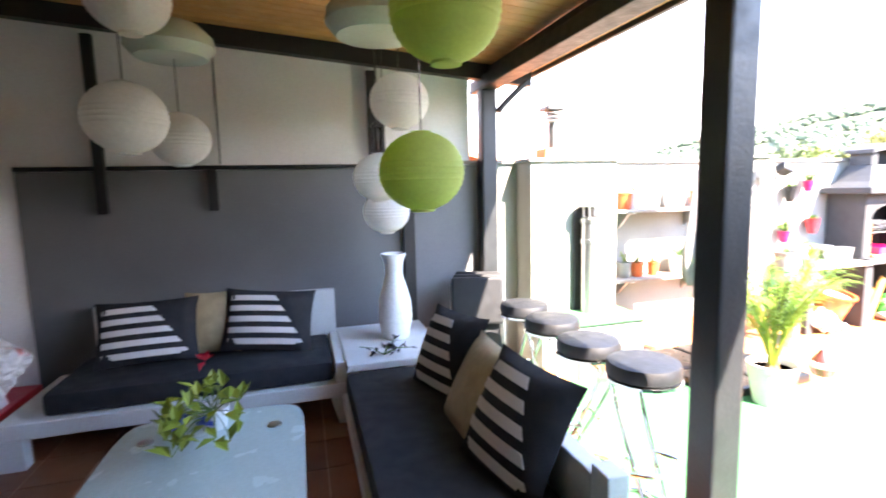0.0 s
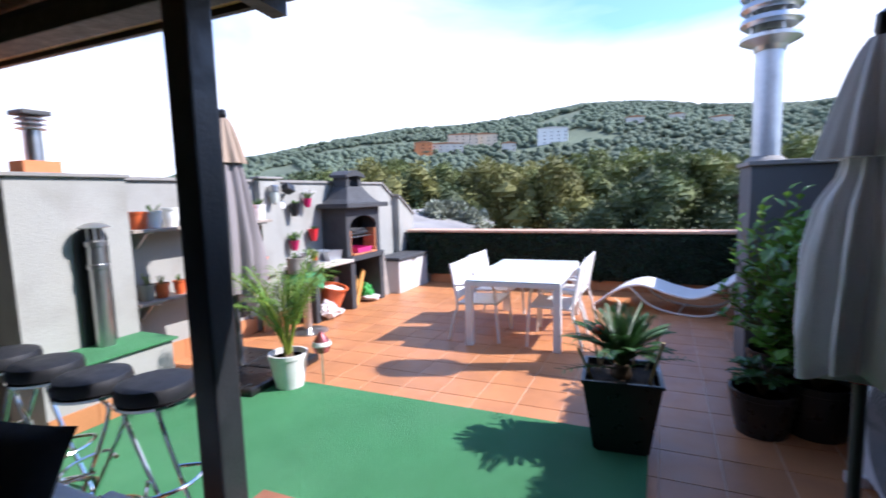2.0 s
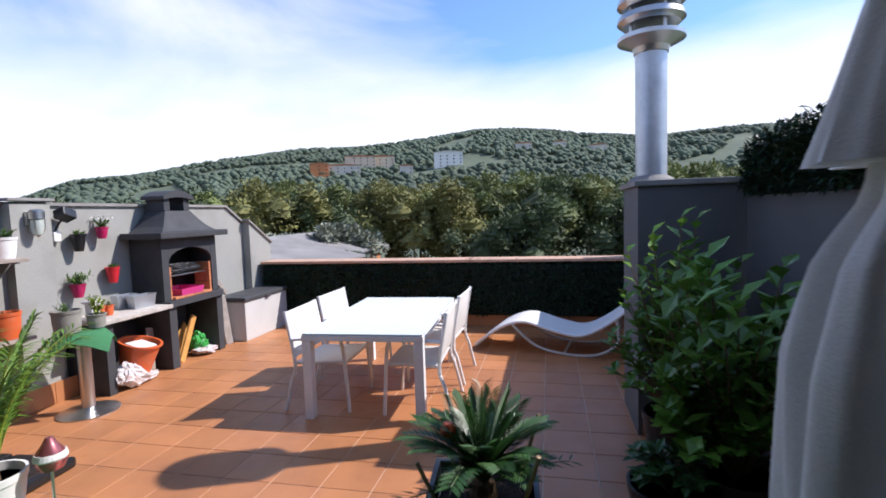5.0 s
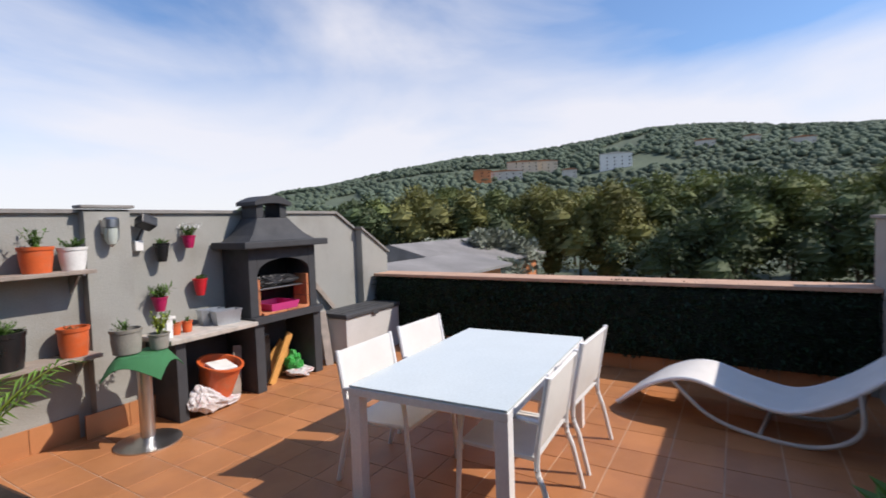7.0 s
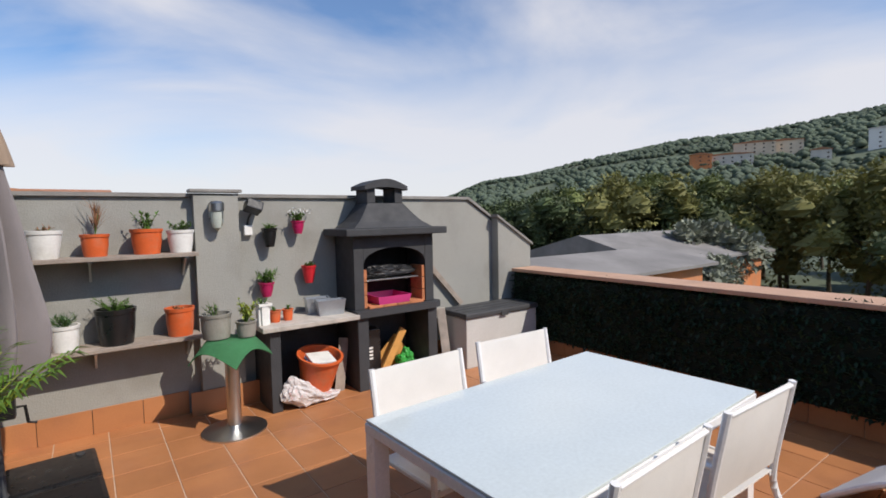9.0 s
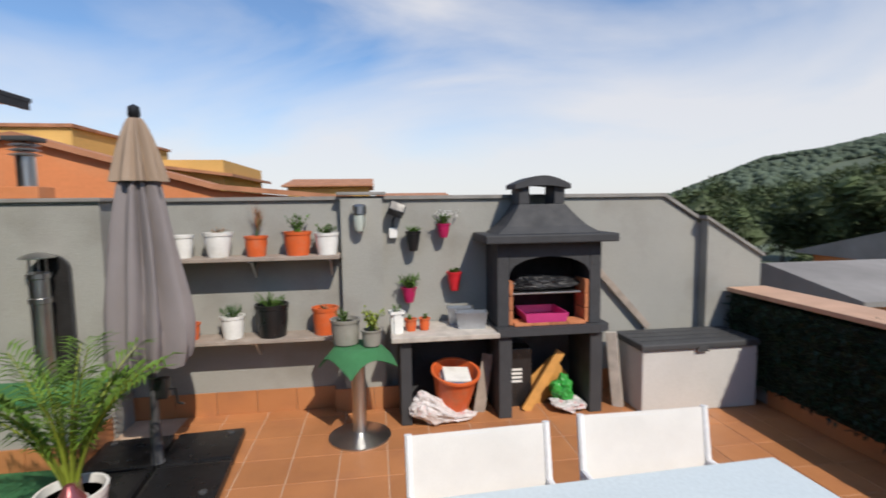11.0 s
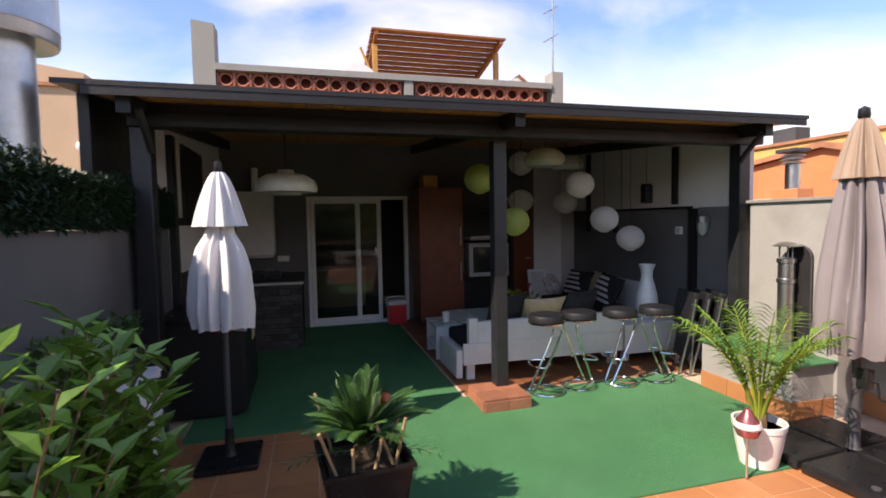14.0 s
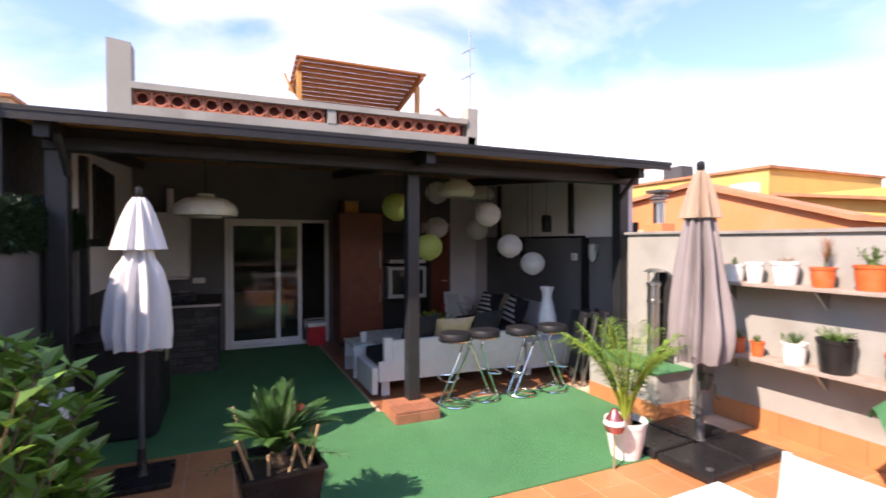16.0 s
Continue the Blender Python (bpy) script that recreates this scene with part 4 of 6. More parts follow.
part("top", prism([(-0.055, 0.20), (0.055, 0.20), (0.02, 0.24), (-0.02, 0.24)], "y", -0.055, 0.055), M_BLACKW, bl)
for i in (-1, 1):
    for j in (-1, 1):
        part("corner_bar", bx(i * 0.042 - 0.008, i * 0.042 + 0.008, j * 0.042 - 0.008, j * 0.042 + 0.008, 0.021, 0.199), M_BLACKW, bl)
part("core", bx(-0.034, 0.034, -0.034, 0.034, 0.021, 0.199), M_SCREEN, bl)
part("cord", tube([(0, 0, 0.24), (0, 0, roof_z(2.48) - 1.90 - 0.06)], 0.0035, 5), M_PLASTIC_B, bl)
sl = thing("wall_switch", "white weatherproof wall switch", "switch", pose(2.55, 6.158, 1.55))
part("box", bx(-0.05, 0.05, -0.04, 0, -0.05, 0.05, 0.008), M_PLASTIC_W, sl)
part("rocker", bx(-0.03, 0.03, -0.046, -0.041, -0.03, 0.03, 0.002), M_PLASTIC_G, sl)

def bulkhead(x, y, z):
    ob = thing("bulkhead_lamp", "metal and glass bulkhead wall lamp", "lamp", pose(x, y, z))
    part("back_box", bx(-0.05, 0.05, -0.03, 0, -0.02, 0.10, 0.006), M_STEEL, ob)
    part("housing", lathe([(0.045, 0.03), (0.06, 0.035), (0.06, 0.10), (0.045, 0.115), (0.001, 0.12)], 20, cy=-0.075), M_STEEL, ob, smooth=True)
    part("glass", lathe([(0.001, -0.12), (0.035, -0.105), (0.05, -0.05), (0.05, 0.029)], 20, cy=-0.075), M_OPAL, ob, smooth=True)
    for i in range(4):
        a = i * math.pi / 2 + 0.7
        part("guard_bar", tube([(0.058 * math.cos(a), -0.075 + 0.058 * math.sin(a), 0.03), (0.054 * math.cos(a), -0.075 + 0.054 * math.sin(a), -0.07), (0, -0.075, -0.13)], 0.004, 5), M_STEEL, ob)
bulkhead(6.63, 6.078, 1.68)
bulkhead(3.0, 6.152, 1.62)
spot = thing("spotlight", "dark outdoor spotlight with a white junction box", "lamp", pose(6.91, 6.178, 1.62))
part("junction_box", bx(-0.035, 0.035, -0.05, 0, -0.12, -0.03, 0.006), M_PLASTIC_W, spot)
part("arm", tube([(0.0, -0.01, -0.03), (0.0, -0.06, 0.03), (0.03, -0.09, 0.1)], 0.01, 6), M_SLATE, spot)
hd = bx(-0.07, 0.07, -0.06, 0.06, -0.045, 0.045, 0.012)
bmesh.ops.rotate(hd, verts=hd.verts, matrix=Euler((radians(-25), radians(20), 0)).to_matrix())
bmesh.ops.translate(hd, verts=hd.verts, vec=(0.03, -0.12, 0.13))
part("head", hd, M_SLATE, spot)

# ---- bar stools and folded chairs ----
def bar_stool(m):
    ob = thing("bar_stool", "chrome bar stool with a round black padded seat", "stool", m, "row of bar stools")
    part("seat", lathe([(0.001, 0.70), (0.15, 0.70), (0.172, 0.715), (0.175, 0.745), (0.165, 0.775), (0.13, 0.785), (0.001, 0.787)], 32), M_LEATHER, ob, "black vinyl seat", True)
    part("seat_ring", lathe([(0.165, 0.685), (0.178, 0.69), (0.178, 0.703), (0.165, 0.706)], 32), M_CHROME, ob, smooth=True)
    # z-shaped tube frame: floor loop, leaning uprights, cross bars under the seat
    loop = [(0.17 * math.cos(a), 0.17 * math.sin(a), 0.012) for a in [2 * math.pi * i / 24 for i in range(24)]]
    part("foot_ring", tube(loop, 0.011, 8, closed=True), M_CHROME, ob, smooth=True)
    for s in (-1, 1):
        pts = smooth_curve([(s * 0.05, -0.165, 0.012), (s * 0.055, -0.13, 0.07), (s * 0.07, 0.05, 0.42), (s * 0.08, 0.13, 0.62), (s * 0.08, 0.10, 0.68)], 5)
        part("upright", tube(pts, 0.011, 8), M_CHROME, ob, smooth=True)
        part("brace", tube(smooth_curve([(s * 0.10, 0.135, 0.012), (s * 0.10, 0.0, 0.03), (s * 0.09, -0.12, 0.06)], 4), 0.010, 8), M_CHROME, ob, smooth=True)
    part("foot_rest", tube(smooth_curve([(-0.07, 0.02, 0.30), (-0.15, -0.10, 0.29), (0, -0.17, 0.29), (0.15, -0.10, 0.29), (0.07, 0.02, 0.30)], 5), 0.010, 8), M_CHROME, ob, smooth=True)
    return ob
st = bar_stool(pose(3.42, 3.84, 0.013, 0, 0, 0))
for x, y, a in ((3.37, 4.23, 200), (3.40, 4.69, 10), (3.41, 5.12, 190)):
    copy_thing(st, pose(x, y, 0.013, 0, 0, a))

def folded_chair(m):
    ob = thing("folding_chair", "folded metal chair with black padded seat and back", "chair", m, "stack of folded chairs")
    part("backrest", bx(-0.21, 0.21, -0.035, 0.035, 0.52, 0.90, 0.02), M_LEATHER, ob)
    part("seat", bx(-0.20, 0.20, 0.04, 0.085, 0.16, 0.60, 0.02), M_LEATHER, ob)
    for s in (-1, 1):
        part("front_leg", tube([(s * 0.21, -0.03, 0.0), (s * 0.21, 0.0, 0.45), (s * 0.21, 0.0, 0.84)], 0.012, 8), M_STEEL, ob, smooth=True)
        part("rear_leg", tube([(s * 0.19, 0.10, 0.0), (s * 0.19, 0.035, 0.60)], 0.012, 8), M_STEEL, ob, smooth=True)
    part("stretcher", tube([(-0.21, -0.02, 0.12), (0.21, -0.02, 0.12)], 0.009, 6), M_STEEL, ob)
    return ob
fc = folded_chair(pose(3.20, 5.52, 0.014, -10, 0, -18))
for i in range(1, 3):
    copy_thing(fc, pose(3.20 + i * 0.05, 5.52 + i * 0.13, 0.014, -10, 0, -18 - 3 * i))

# ---- planter with flue ----
planter = thing("masonry_planter", "rendered low masonry block topped with artificial grass", "planter")
part("body", bx(3.72, 4.68, 5.42, 5.868, 0.013, 0.47), M_RENDER, planter)
part("grass_top", bx(3.70, 4.72, 5.39, 5.868, 0.472, 0.49, 0.004), M_TURF, planter, "green artificial grass cover")
for i in range(3):
    part("skirting_tile", bx(3.725 + i * 0.32, 4.04 + i * 0.32, 5.405, 5.419, 0.014, 0.17), M_TILE, planter)
for i in range(2):
    part("skirting_tile", bx(4.681, 4.695, 5.41 + i * 0.228, 5.634 + i * 0.228, 0.0, 0.17), M_TILE, planter)
fp = thing("stove_flue", "stainless steel flue pipe with a flat rain hat", "chimney pipe", pose(4.34, 5.74, 0.491))
part("pipe", lathe([(0.065, 0), (0.065, 0.62), (0.075, 0.625), (0.075, 0.66), (0.066, 0.665), (0.066, 0.80), (0.076, 0.805), (0.076, 0.84), (0.06, 0.85)], 24), M_STEEL, fp, smooth=True)
for i in range(3):
    a = i * 2.1
    part("hat_strut", tube([(0.055 * math.cos(a), 0.055 * math.sin(a), 0.84), (0.055 * math.cos(a), 0.055 * math.sin(a), 0.955)], 0.008, 5), M_STEEL, fp)
part("hat", lathe([(0.11, 0.95), (0.115, 0.955), (0.06, 0.985), (0.001, 0.995)], 24), M_STEEL, fp, smooth=True)
# Black arch-topped plate for the dark arch behind the stove flue.
sb_ = [(-0.12, 0.0)] + [(0.12 * -math.cos(a), 0.84 + 0.12 * math.sin(a)) for a in [math.pi * i / 14 for i in range(15)]] + [(0.12, 0.0)]
hs = thing("heat_shield", "black arch-topped plate on the wall", "shield", pose(4.37, 5.868, 0.491))
part("plate", prism(sb_, "y", -0.025, 0.0), M_SOOT, hs)
part("rim", tube([(x, -0.026, z) for x, z in sb_], 0.008, 6), M_BBQ, hs)

# ---- parasols ----
def parasol(name, label, m, h, z0, zt, r, rt, canvas, top, pole_r, seed, folds=9, prof=None, flap=0.14):
    ob = thing(name, label, "parasol", m)
    part("pole", lathe([(pole_r, 0.02), (pole_r, h - 0.06)], 16), M_LID, ob, smooth=True)
    def pleat(depth, ph):
        def f(a, z):
            drop = depth * (0.75 + 0.5 * noise.noise(Vector((a * 1.3, seed, 0.4))))
            return 1 + drop * (abs(math.sin(a * folds / 2 + ph + 0.6 * math.sin(a * 2 + seed) + 0.35 * math.sin(z * 3))) ** 1.6 - 0.45) + 0.10 * math.sin(a * folds * 1.5 + seed + 1.5 * z) * abs(math.sin(a + seed)) + 0.08 * noise.noise(Vector((math.cos(a) * 1.4, math.sin(a) * 1.4, z * 2.5 + seed))) + 0.10 * noise.noise(Vector((math.cos(a) * 4, math.sin(a) * 4, z * 2.0 + seed)))
        return f
    n = 22
    if prof is None:
        prof = []
        for i in range(n + 1):
            t = i / n
            prof.append((r * (1 - t) ** 0.8 * (0.9 + 0.25 * math.sin(min(t * 4, 1) * math.pi / 2)) * 0.85 + 0.045 * t + 0.02, z0 + (zt - z0) * t))
    cb_ = lathe(prof, 120, wob=pleat(0.62, 0))
    hem = min(z for r_, z in prof)
    for v in cb_.verts:
        if v.co.z < hem + 0.02:
            v.co.z += 0.05 * noise.noise(Vector((v.co.x * 9, v.co.y * 9, seed)))
    part("canopy", cb_, canvas, ob, smooth=True)
    prof = [(rt * (1 - (i / 10)) ** 0.75 + 0.035, zt - flap + (h - 0.09 - zt + flap) * i / 10) for i in range(11)]
    part("vent_flap", lathe(prof, 96, wob=pleat(0.42, 0.4)), top, ob, smooth=True)
    part("finial", lathe([(pole_r, h - 0.10), (pole_r * 1.45, h - 0.07), (pole_r * 1.3, h - 0.02), (0.001, h)], 14), M_PLASTIC_B, ob, smooth=True)
    return ob
big = parasol("big_parasol", "closed taupe parasol with a tan vent top", pose(5.26, 5.28, 0.0), 2.45, 0.76, 2.10, 0.228, 0.11, M_CANVAS, M_CANVAST, 0.026, 2)
crank = part("crank_housing", bx(0.02, 0.10, -0.035, 0.035, 0.52, 0.66, 0.012), M_PLASTIC_B, big)
part("crank_handle", tube([(0.10, 0, 0.58), (0.14, 0, 0.58), (0.15, 0, 0.48), (0.19, 0, 0.47)], 0.009, 6), M_PLASTIC_B, crank)
base = thing("parasol_base", "black four-piece plastic parasol base plates", "parasol base", pose(5.26, 5.22, 0.0, 0, 0, 4))
for i in (-1, 1):
    for j in (-1, 1):
        part("base_plate", bx(min(i * 0.008, i * 0.49), max(i * 0.008, i * 0.49), min(j * 0.008, j * 0.49), max(j * 0.008, j * 0.49), 0.0, 0.075, 0.03), M_PLASTIC_B, base)
        part("filler_cap", lathe([(0.025, 0.075), (0.025, 0.085), (0.001, 0.086)], 12, cx=i * 0.4, cy=j * 0.4), M_LID, base)
part("socket", lathe([(0.05, 0.076), (0.04, 0.09), (0.033, 0.36), (0.027, 0.36)], 16, cy=0.06), M_LID, base, smooth=True)
SMALL_PROFILE = [(float(np.interp(0.99 + 0.033 * i, (0.99, 1.1, 1.40, 1.56, 1.66, 1.73, 1.80), (0.158, 0.172, 0.165, 0.135, 0.082, 0.075, 0.045))), 0.99 + 0.033 * i) for i in range(25)]
small = parasol("small_parasol", "closed white parasol with a red lower lining", pose(3.99, 1.02, 0.0), 2.18, 0.99, 1.73, 0.185, 0.122, M_CANVASW, M_CANVASW, 0.021, 7, 9, SMALL_PROFILE, 0.02)
part("lining", lathe([(0.04, 0.97), (0.11, 0.975), (0.125, 1.03), (0.04, 1.05)], 24), M_RED, small, "red lining")
part("base", bx(-0.21, 0.21, -0.21, 0.21, 0.001, 0.05, 0.02), M_PLASTIC_B, small)
part("socket", lathe([(0.05, 0.051), (0.035, 0.08), (0.03, 0.25), (0.022, 0.25)], 16), M_PLASTIC_B, small, smooth=True)

# ---- pots and plants ----
def pot_parts(ob, r, h, material, taper=0.72, rim=0.006, square=False):
    if square:
        bm = nb()
        rings = []
        for q, z in ((r * taper, 0), (r, h), (r + 0.008, h), (r + 0.008, h + 0.02), (r - 0.015, h + 0.02), (r - 0.02, h - 0.04)):
            rings.append([bm.verts.new((sx_ * q, sy_ * q, z)) for sx_, sy_ in ((-1, -1), (1, -1), (1, 1), (-1, 1))])
        for a, b in zip(rings, rings[1:]):
            for i in range(4):
                bm.faces.new((a[i], a[(i + 1) % 4], b[(i + 1) % 4], b[i]))
        bm.faces.new(rings[0][::-1])
        bmesh.ops.bevel(bm, geom=[e for e in bm.edges if abs(e.verts[0].co.z - e.verts[1].co.z) > 0.1], offset=0.02, segments=2, affect="EDGES")
        part("pot", bm, material, ob)
        part("soil", bx(-r + 0.035, r - 0.035, -r + 0.035, r - 0.035, h - 0.05, h - 0.02), M_SOIL, ob)
        return
    prof = [(r * taper, 0), (r * (taper + 0.6 * (1 - taper)), h * 0.5), (r - rim, h * 0.86), (r, h * 0.87), (r + rim * 0.6, h), (r - 0.012, h), (r - 0.016, h * 0.8)]
    part("pot", lathe(prof, 28), material, ob, smooth=True)
    part("soil", lathe([(0.001, h * 0.84), (r - 0.016, h * 0.84)], 20), M_SOIL, ob)

def herb(ob, h, n, seed, material, spread, ln=0.04, wd=0.018, name="foliage", up=0.8, z0=0.0):
    """A small bushy plant: thin stems that carry leaves all along."""
    rnd = random.Random(seed)
    vs, fs, sm = [], [], nb()
    for i in range(max(5, n // 14)):
        a, q = rnd.uniform(0, 6.28), rnd.uniform(0.15, 1)
        tip = Vector((math.cos(a) * q * spread, math.sin(a) * q * spread, h * rnd.uniform(0.55, 1.0)))
        mid = tip * 0.5 + Vector((0, 0, 0.06 * h))
        o = Vector((0, 0, z0))
        tube([o, o + mid, o + tip], 0.0025, 4, sm)
        for j in range(14):
            t = rnd.uniform(0.25, 1)
            leaf(vs, fs, o + tip * t, rdir(rnd, up), ln * rnd.uniform(0.6, 1.3), wd * rnd.uniform(0.7, 1.2))
    part("stalk", sm, M_HERB, ob)
    raw(name, vs, fs, material, ob)

def potted(name, label, x, y, z, r, h, pm, plant=None, taper=0.72, square=False):
    ob = thing(name, label, "potted plant" if plant else "pot", pose(x, y, z, 0, 0, (x * 97) % 60))
    pot_parts(ob, r, h, pm, taper, square=square)
    if plant:
        ph, n, mm, spread, ln, wd, up = plant
        herb(ob, ph, n, int(x * 100 + z * 10), mm, spread, ln, wd, up=up, z0=h * 0.82)
    return ob
for nm, z, xs in (("upper_shelf", 1.385, (4.76, 6.462)), ("lower_shelf", 0.715, (4.76, 6.462))):
    sh = thing("wall_shelf", "weathered grey wooden wall shelf carrying plant pots", "shelf")
    part("board", bx(xs[0], xs[1], 5.90, 6.176, z - 0.03, z, 0.004), M_WOODG, sh)
    for x in (4.95, 5.75, 6.38):
        b = part("bracket", bx(x - 0.012, x + 0.012, 5.92, 6.17, z - 0.045, z - 0.031), M_STEEL, sh)
        part("bracket_arm", prism([(6.17, z - 0.2), (6.178, z - 0.2), (6.178, z - 0.046), (6.0, z - 0.046)], "x", x - 0.008, x + 0.008), M_STEEL, b)
Y = 6.03
S1, S2 = 1.386, 0.716
dry = (0.24, 60, M_DRYL, 0.06, 0.14, 0.008, 3.0)
potted("plant_pot", "white plastic pot with a terracotta saucer band on the shelf", 5.23, Y, S1, 0.078, 0.185, M_PLASTIC_W)
potted("plant_pot", "white scalloped pot with dry twigs", 5.495, Y, S1, 0.112, 0.20, M_PLASTIC_W, (0.07, 30, M_DRYL, 0.06, 0.03, 0.01, 1.0), 0.7)
potted("plant_pot", "orange plastic pot with dry red-brown stalks", 5.79, Y, S1, 0.092, 0.165, M_ORANGE, dry, 0.78)
potted("plant_pot", "large orange pot with a leafy herb", 6.12, Y, S1, 0.112, 0.195, M_ORANGE, (0.19, 150, M_HERB, 0.10, 0.035, 0.018, 0.8), 0.78)
potted("plant_pot", "white pot with a low green herb", 6.355, Y, S1, 0.100, 0.18, M_PLASTIC_W, (0.10, 240, M_HERB, 0.11, 0.03, 0.012, 0.8), 0.75)
potted("plant_pot", "white pot on the shelf behind the parasol", 5.04, Y, S1, 0.09, 0.16, M_PLASTIC_W, (0.08, 60, M_HERB, 0.08, 0.03, 0.012, 0.8))
potted("plant_pot", "orange plastic pot on the upper shelf", 4.90, Y, S1, 0.085, 0.16, M_ORANGE)
potted("plant_pot", "small orange pot with a seedling", 5.26, Y, S2, 0.06, 0.135, M_ORANGE, (0.09, 40, M_HERB, 0.04, 0.03, 0.012, 0.8))
potted("plant_pot", "small orange pot on the lower shelf", 5.07, Y, S2, 0.07, 0.14, M_ORANGE, (0.10, 50, M_HERB, 0.05, 0.03, 0.012, 0.8))
potted("plant_pot", "glass-green pot with a pale herb", 4.92, Y, S2, 0.07, 0.15, M_POTGREY, (0.14, 60, M_YHERB, 0.05, 0.03, 0.012, 0.8))
potted("plant_pot", "whitewashed pot with a spiky green herb", 5.575, Y, S2, 0.095, 0.185, M_PLASTIC_W, (0.10, 260, M_CYCAS, 0.10, 0.05, 0.005, 1.6), 0.8)
potted("plant_pot", "large black pot with a red rim and trailing herb", 5.89, Y, S2, 0.135, 0.27, M_PLASTIC_B, (0.14, 300, M_HERB, 0.16, 0.035, 0.008, 1.0), 0.8)
potted("plant_pot", "orange plastic pot filled with soil", 6.32, Y, S2, 0.108, 0.225, M_ORANGE, (0.05, 40, M_DRYL, 0.07, 0.03, 0.01, 1.0), 0.82)

ped = thing("pedestal_table", "steel pedestal table under a draped green grass cloth", "table", pose(6.60, 5.58, 0.0))
part("base_plate", lathe([(0.24, 0), (0.24, 0.012), (0.10, 0.03), (0.055, 0.05)], 36), M_STEEL, ped, smooth=True)
part("column", lathe([(0.052, 0.04), (0.052, 0.705)], 28), M_STEEL, ped, smooth=True)
part("top", lathe([(0.16, 0.706), (0.17, 0.715), (0.001, 0.72)], 28), M_LID, ped)
cloth = thing("turf_cloth", "square of green artificial grass draped over the pedestal table", "table cover", pose(6.60, 5.58, 0.722, 0, 0, 38))
cb = nb()
g = {}
for i in range(13):
    for j in range(13):
        u, v = (i / 6 - 1) * 0.24, (j / 6 - 1) * 0.24
        q = max(math.hypot(u, v) - 0.17, 0)
        g[i, j] = cb.verts.new((u * (1 - q * 0.6), v * (1 - q * 0.6), 0.003 - q * 1.0 - 0.02 * (q > 0) * math.sin(4 * math.atan2(v, u)) * q * 8))
for i in range(12):
    for j in range(12):
        cb.faces.new((g[i, j], g[i + 1, j], g[i + 1, j + 1], g[i, j + 1]))
shell(cb, 0.008)
part("cloth", cb, M_TURF, cloth, smooth=True)
potted("plant_pot", "tall grey clay pot on the pedestal table", 6.51, 5.63, 0.735, 0.112, 0.19, M_POTGREY, (0.10, 90, M_HERB, 0.08, 0.035, 0.012, 0.8), 0.85)
potted("plant_pot", "small grey clay pot with a yellow-green shrub", 6.71, 5.54, 0.735, 0.078, 0.12, M_POTGREY, (0.20, 170, M_YHERB, 0.11, 0.04, 0.02, 0.5), 0.8)

def wall_pot(x, z, r, h, material, plant, label):
    ob = thing("hanging_pot", label, "potted plant", pose(x, 6.09, z))
    pot_parts(ob, r, h, material, 0.55)
    part("hook", tube([(0, r * 0.6, h * 0.9), (0, 0.085, h * 0.95)], 0.005, 5), M_STEEL, ob)
    ph, n, mm, sp, ln, wd, up = plant
    herb(ob, ph, n, int(x * 50), mm, sp, ln, wd, up=up, z0=h * 0.82)
    return ob
wall_pot(7.08, 1.39, 0.068, 0.17, M_PLASTIC_B, (0.07, 200, M_HERB, 0.07, 0.025, 0.012, 0.8), "black hanging pot with a clipped green plant")
flr = wall_pot(7.345, 1.50, 0.062, 0.12, M_MAGENTA, (0.10, 220, M_HERB, 0.11, 0.03, 0.016, 0.6), "magenta hanging pot with small white flowers")
rw = random.Random(4)
vs, fs = [], []
for i in range(40):
    p = Vector((rw.gauss(0, 0.06), rw.gauss(0, 0.05), 0.18 + rw.uniform(0, 0.05)))
    for j in range(4):
        leaf(vs, fs, p, rdir(rw, 0.5), 0.016, 0.012)
raw("blossom", vs, fs, M_PLASTIC_W, flr, "white blossoms")
wall_pot(7.435, 1.03, 0.068, 0.165, M_RED, (0.06, 180, M_HERB, 0.065, 0.025, 0.012, 0.9), "red hanging pot with a low green plant")
wall_pot(7.035, 0.94, 0.068, 0.13, M_MAGENTA, (0.13, 240, M_HERB, 0.12, 0.05, 0.014, 0.7), "magenta hanging pot with a bushy plant")

# palm in white pot
palm = thing("areca_palm", "areca palm with feathery fronds in a white pot", "potted plant", pose(5.13, 4.58, 0.012))
pot_parts(palm, 0.165, 0.30, M_PLASTIC_W, 0.70)
rp = random.Random(21)
vs, fs, stem = [], [], nb()
for k in range(19):
    a = k * 2.4 + rp.uniform(-0.3, 0.3)
    lean = rp.uniform(0.14, 0.60)
    ln = rp.uniform(0.65, 0.98)
    pts = []
    for i in range(13):
        t = i / 12
        rad = lean * t ** 1.5 * ln * 1.1
        pts.append(Vector((math.cos(a) * (0.02 + rad), math.sin(a) * (0.02 + rad), 0.26 + ln * (t - 0.52 * lean * t ** 3))))
    tube(pts, 0.011, 5, stem, r1=0.003)
    for i in range(4, 13):
        for half in (0, 0.5):
            q = min(i + half, 12)
            p = pts[int(q)].lerp(pts[min(int(q) + 1, 12)], q - int(q))
            d = (pts[min(int(q) + 1, 12)] - pts[int(q) - 1]).normalized()
            side = d.cross(Vector((0, 0, 1))).normalized()
            for s in (-1, 1):
                leaf(vs, fs, p, side * s + d * 0.75 + Vector((0, 0, 0.15)), rp.uniform(0.14, 0.24) * (1.05 - 0.04 * abs(i - 8)), 0.017, droop=rp.uniform(0.15, 0.45))
part("stalk", stem, M_YHERB, palm)
raw("foliage", vs, fs, M_PALM, palm)
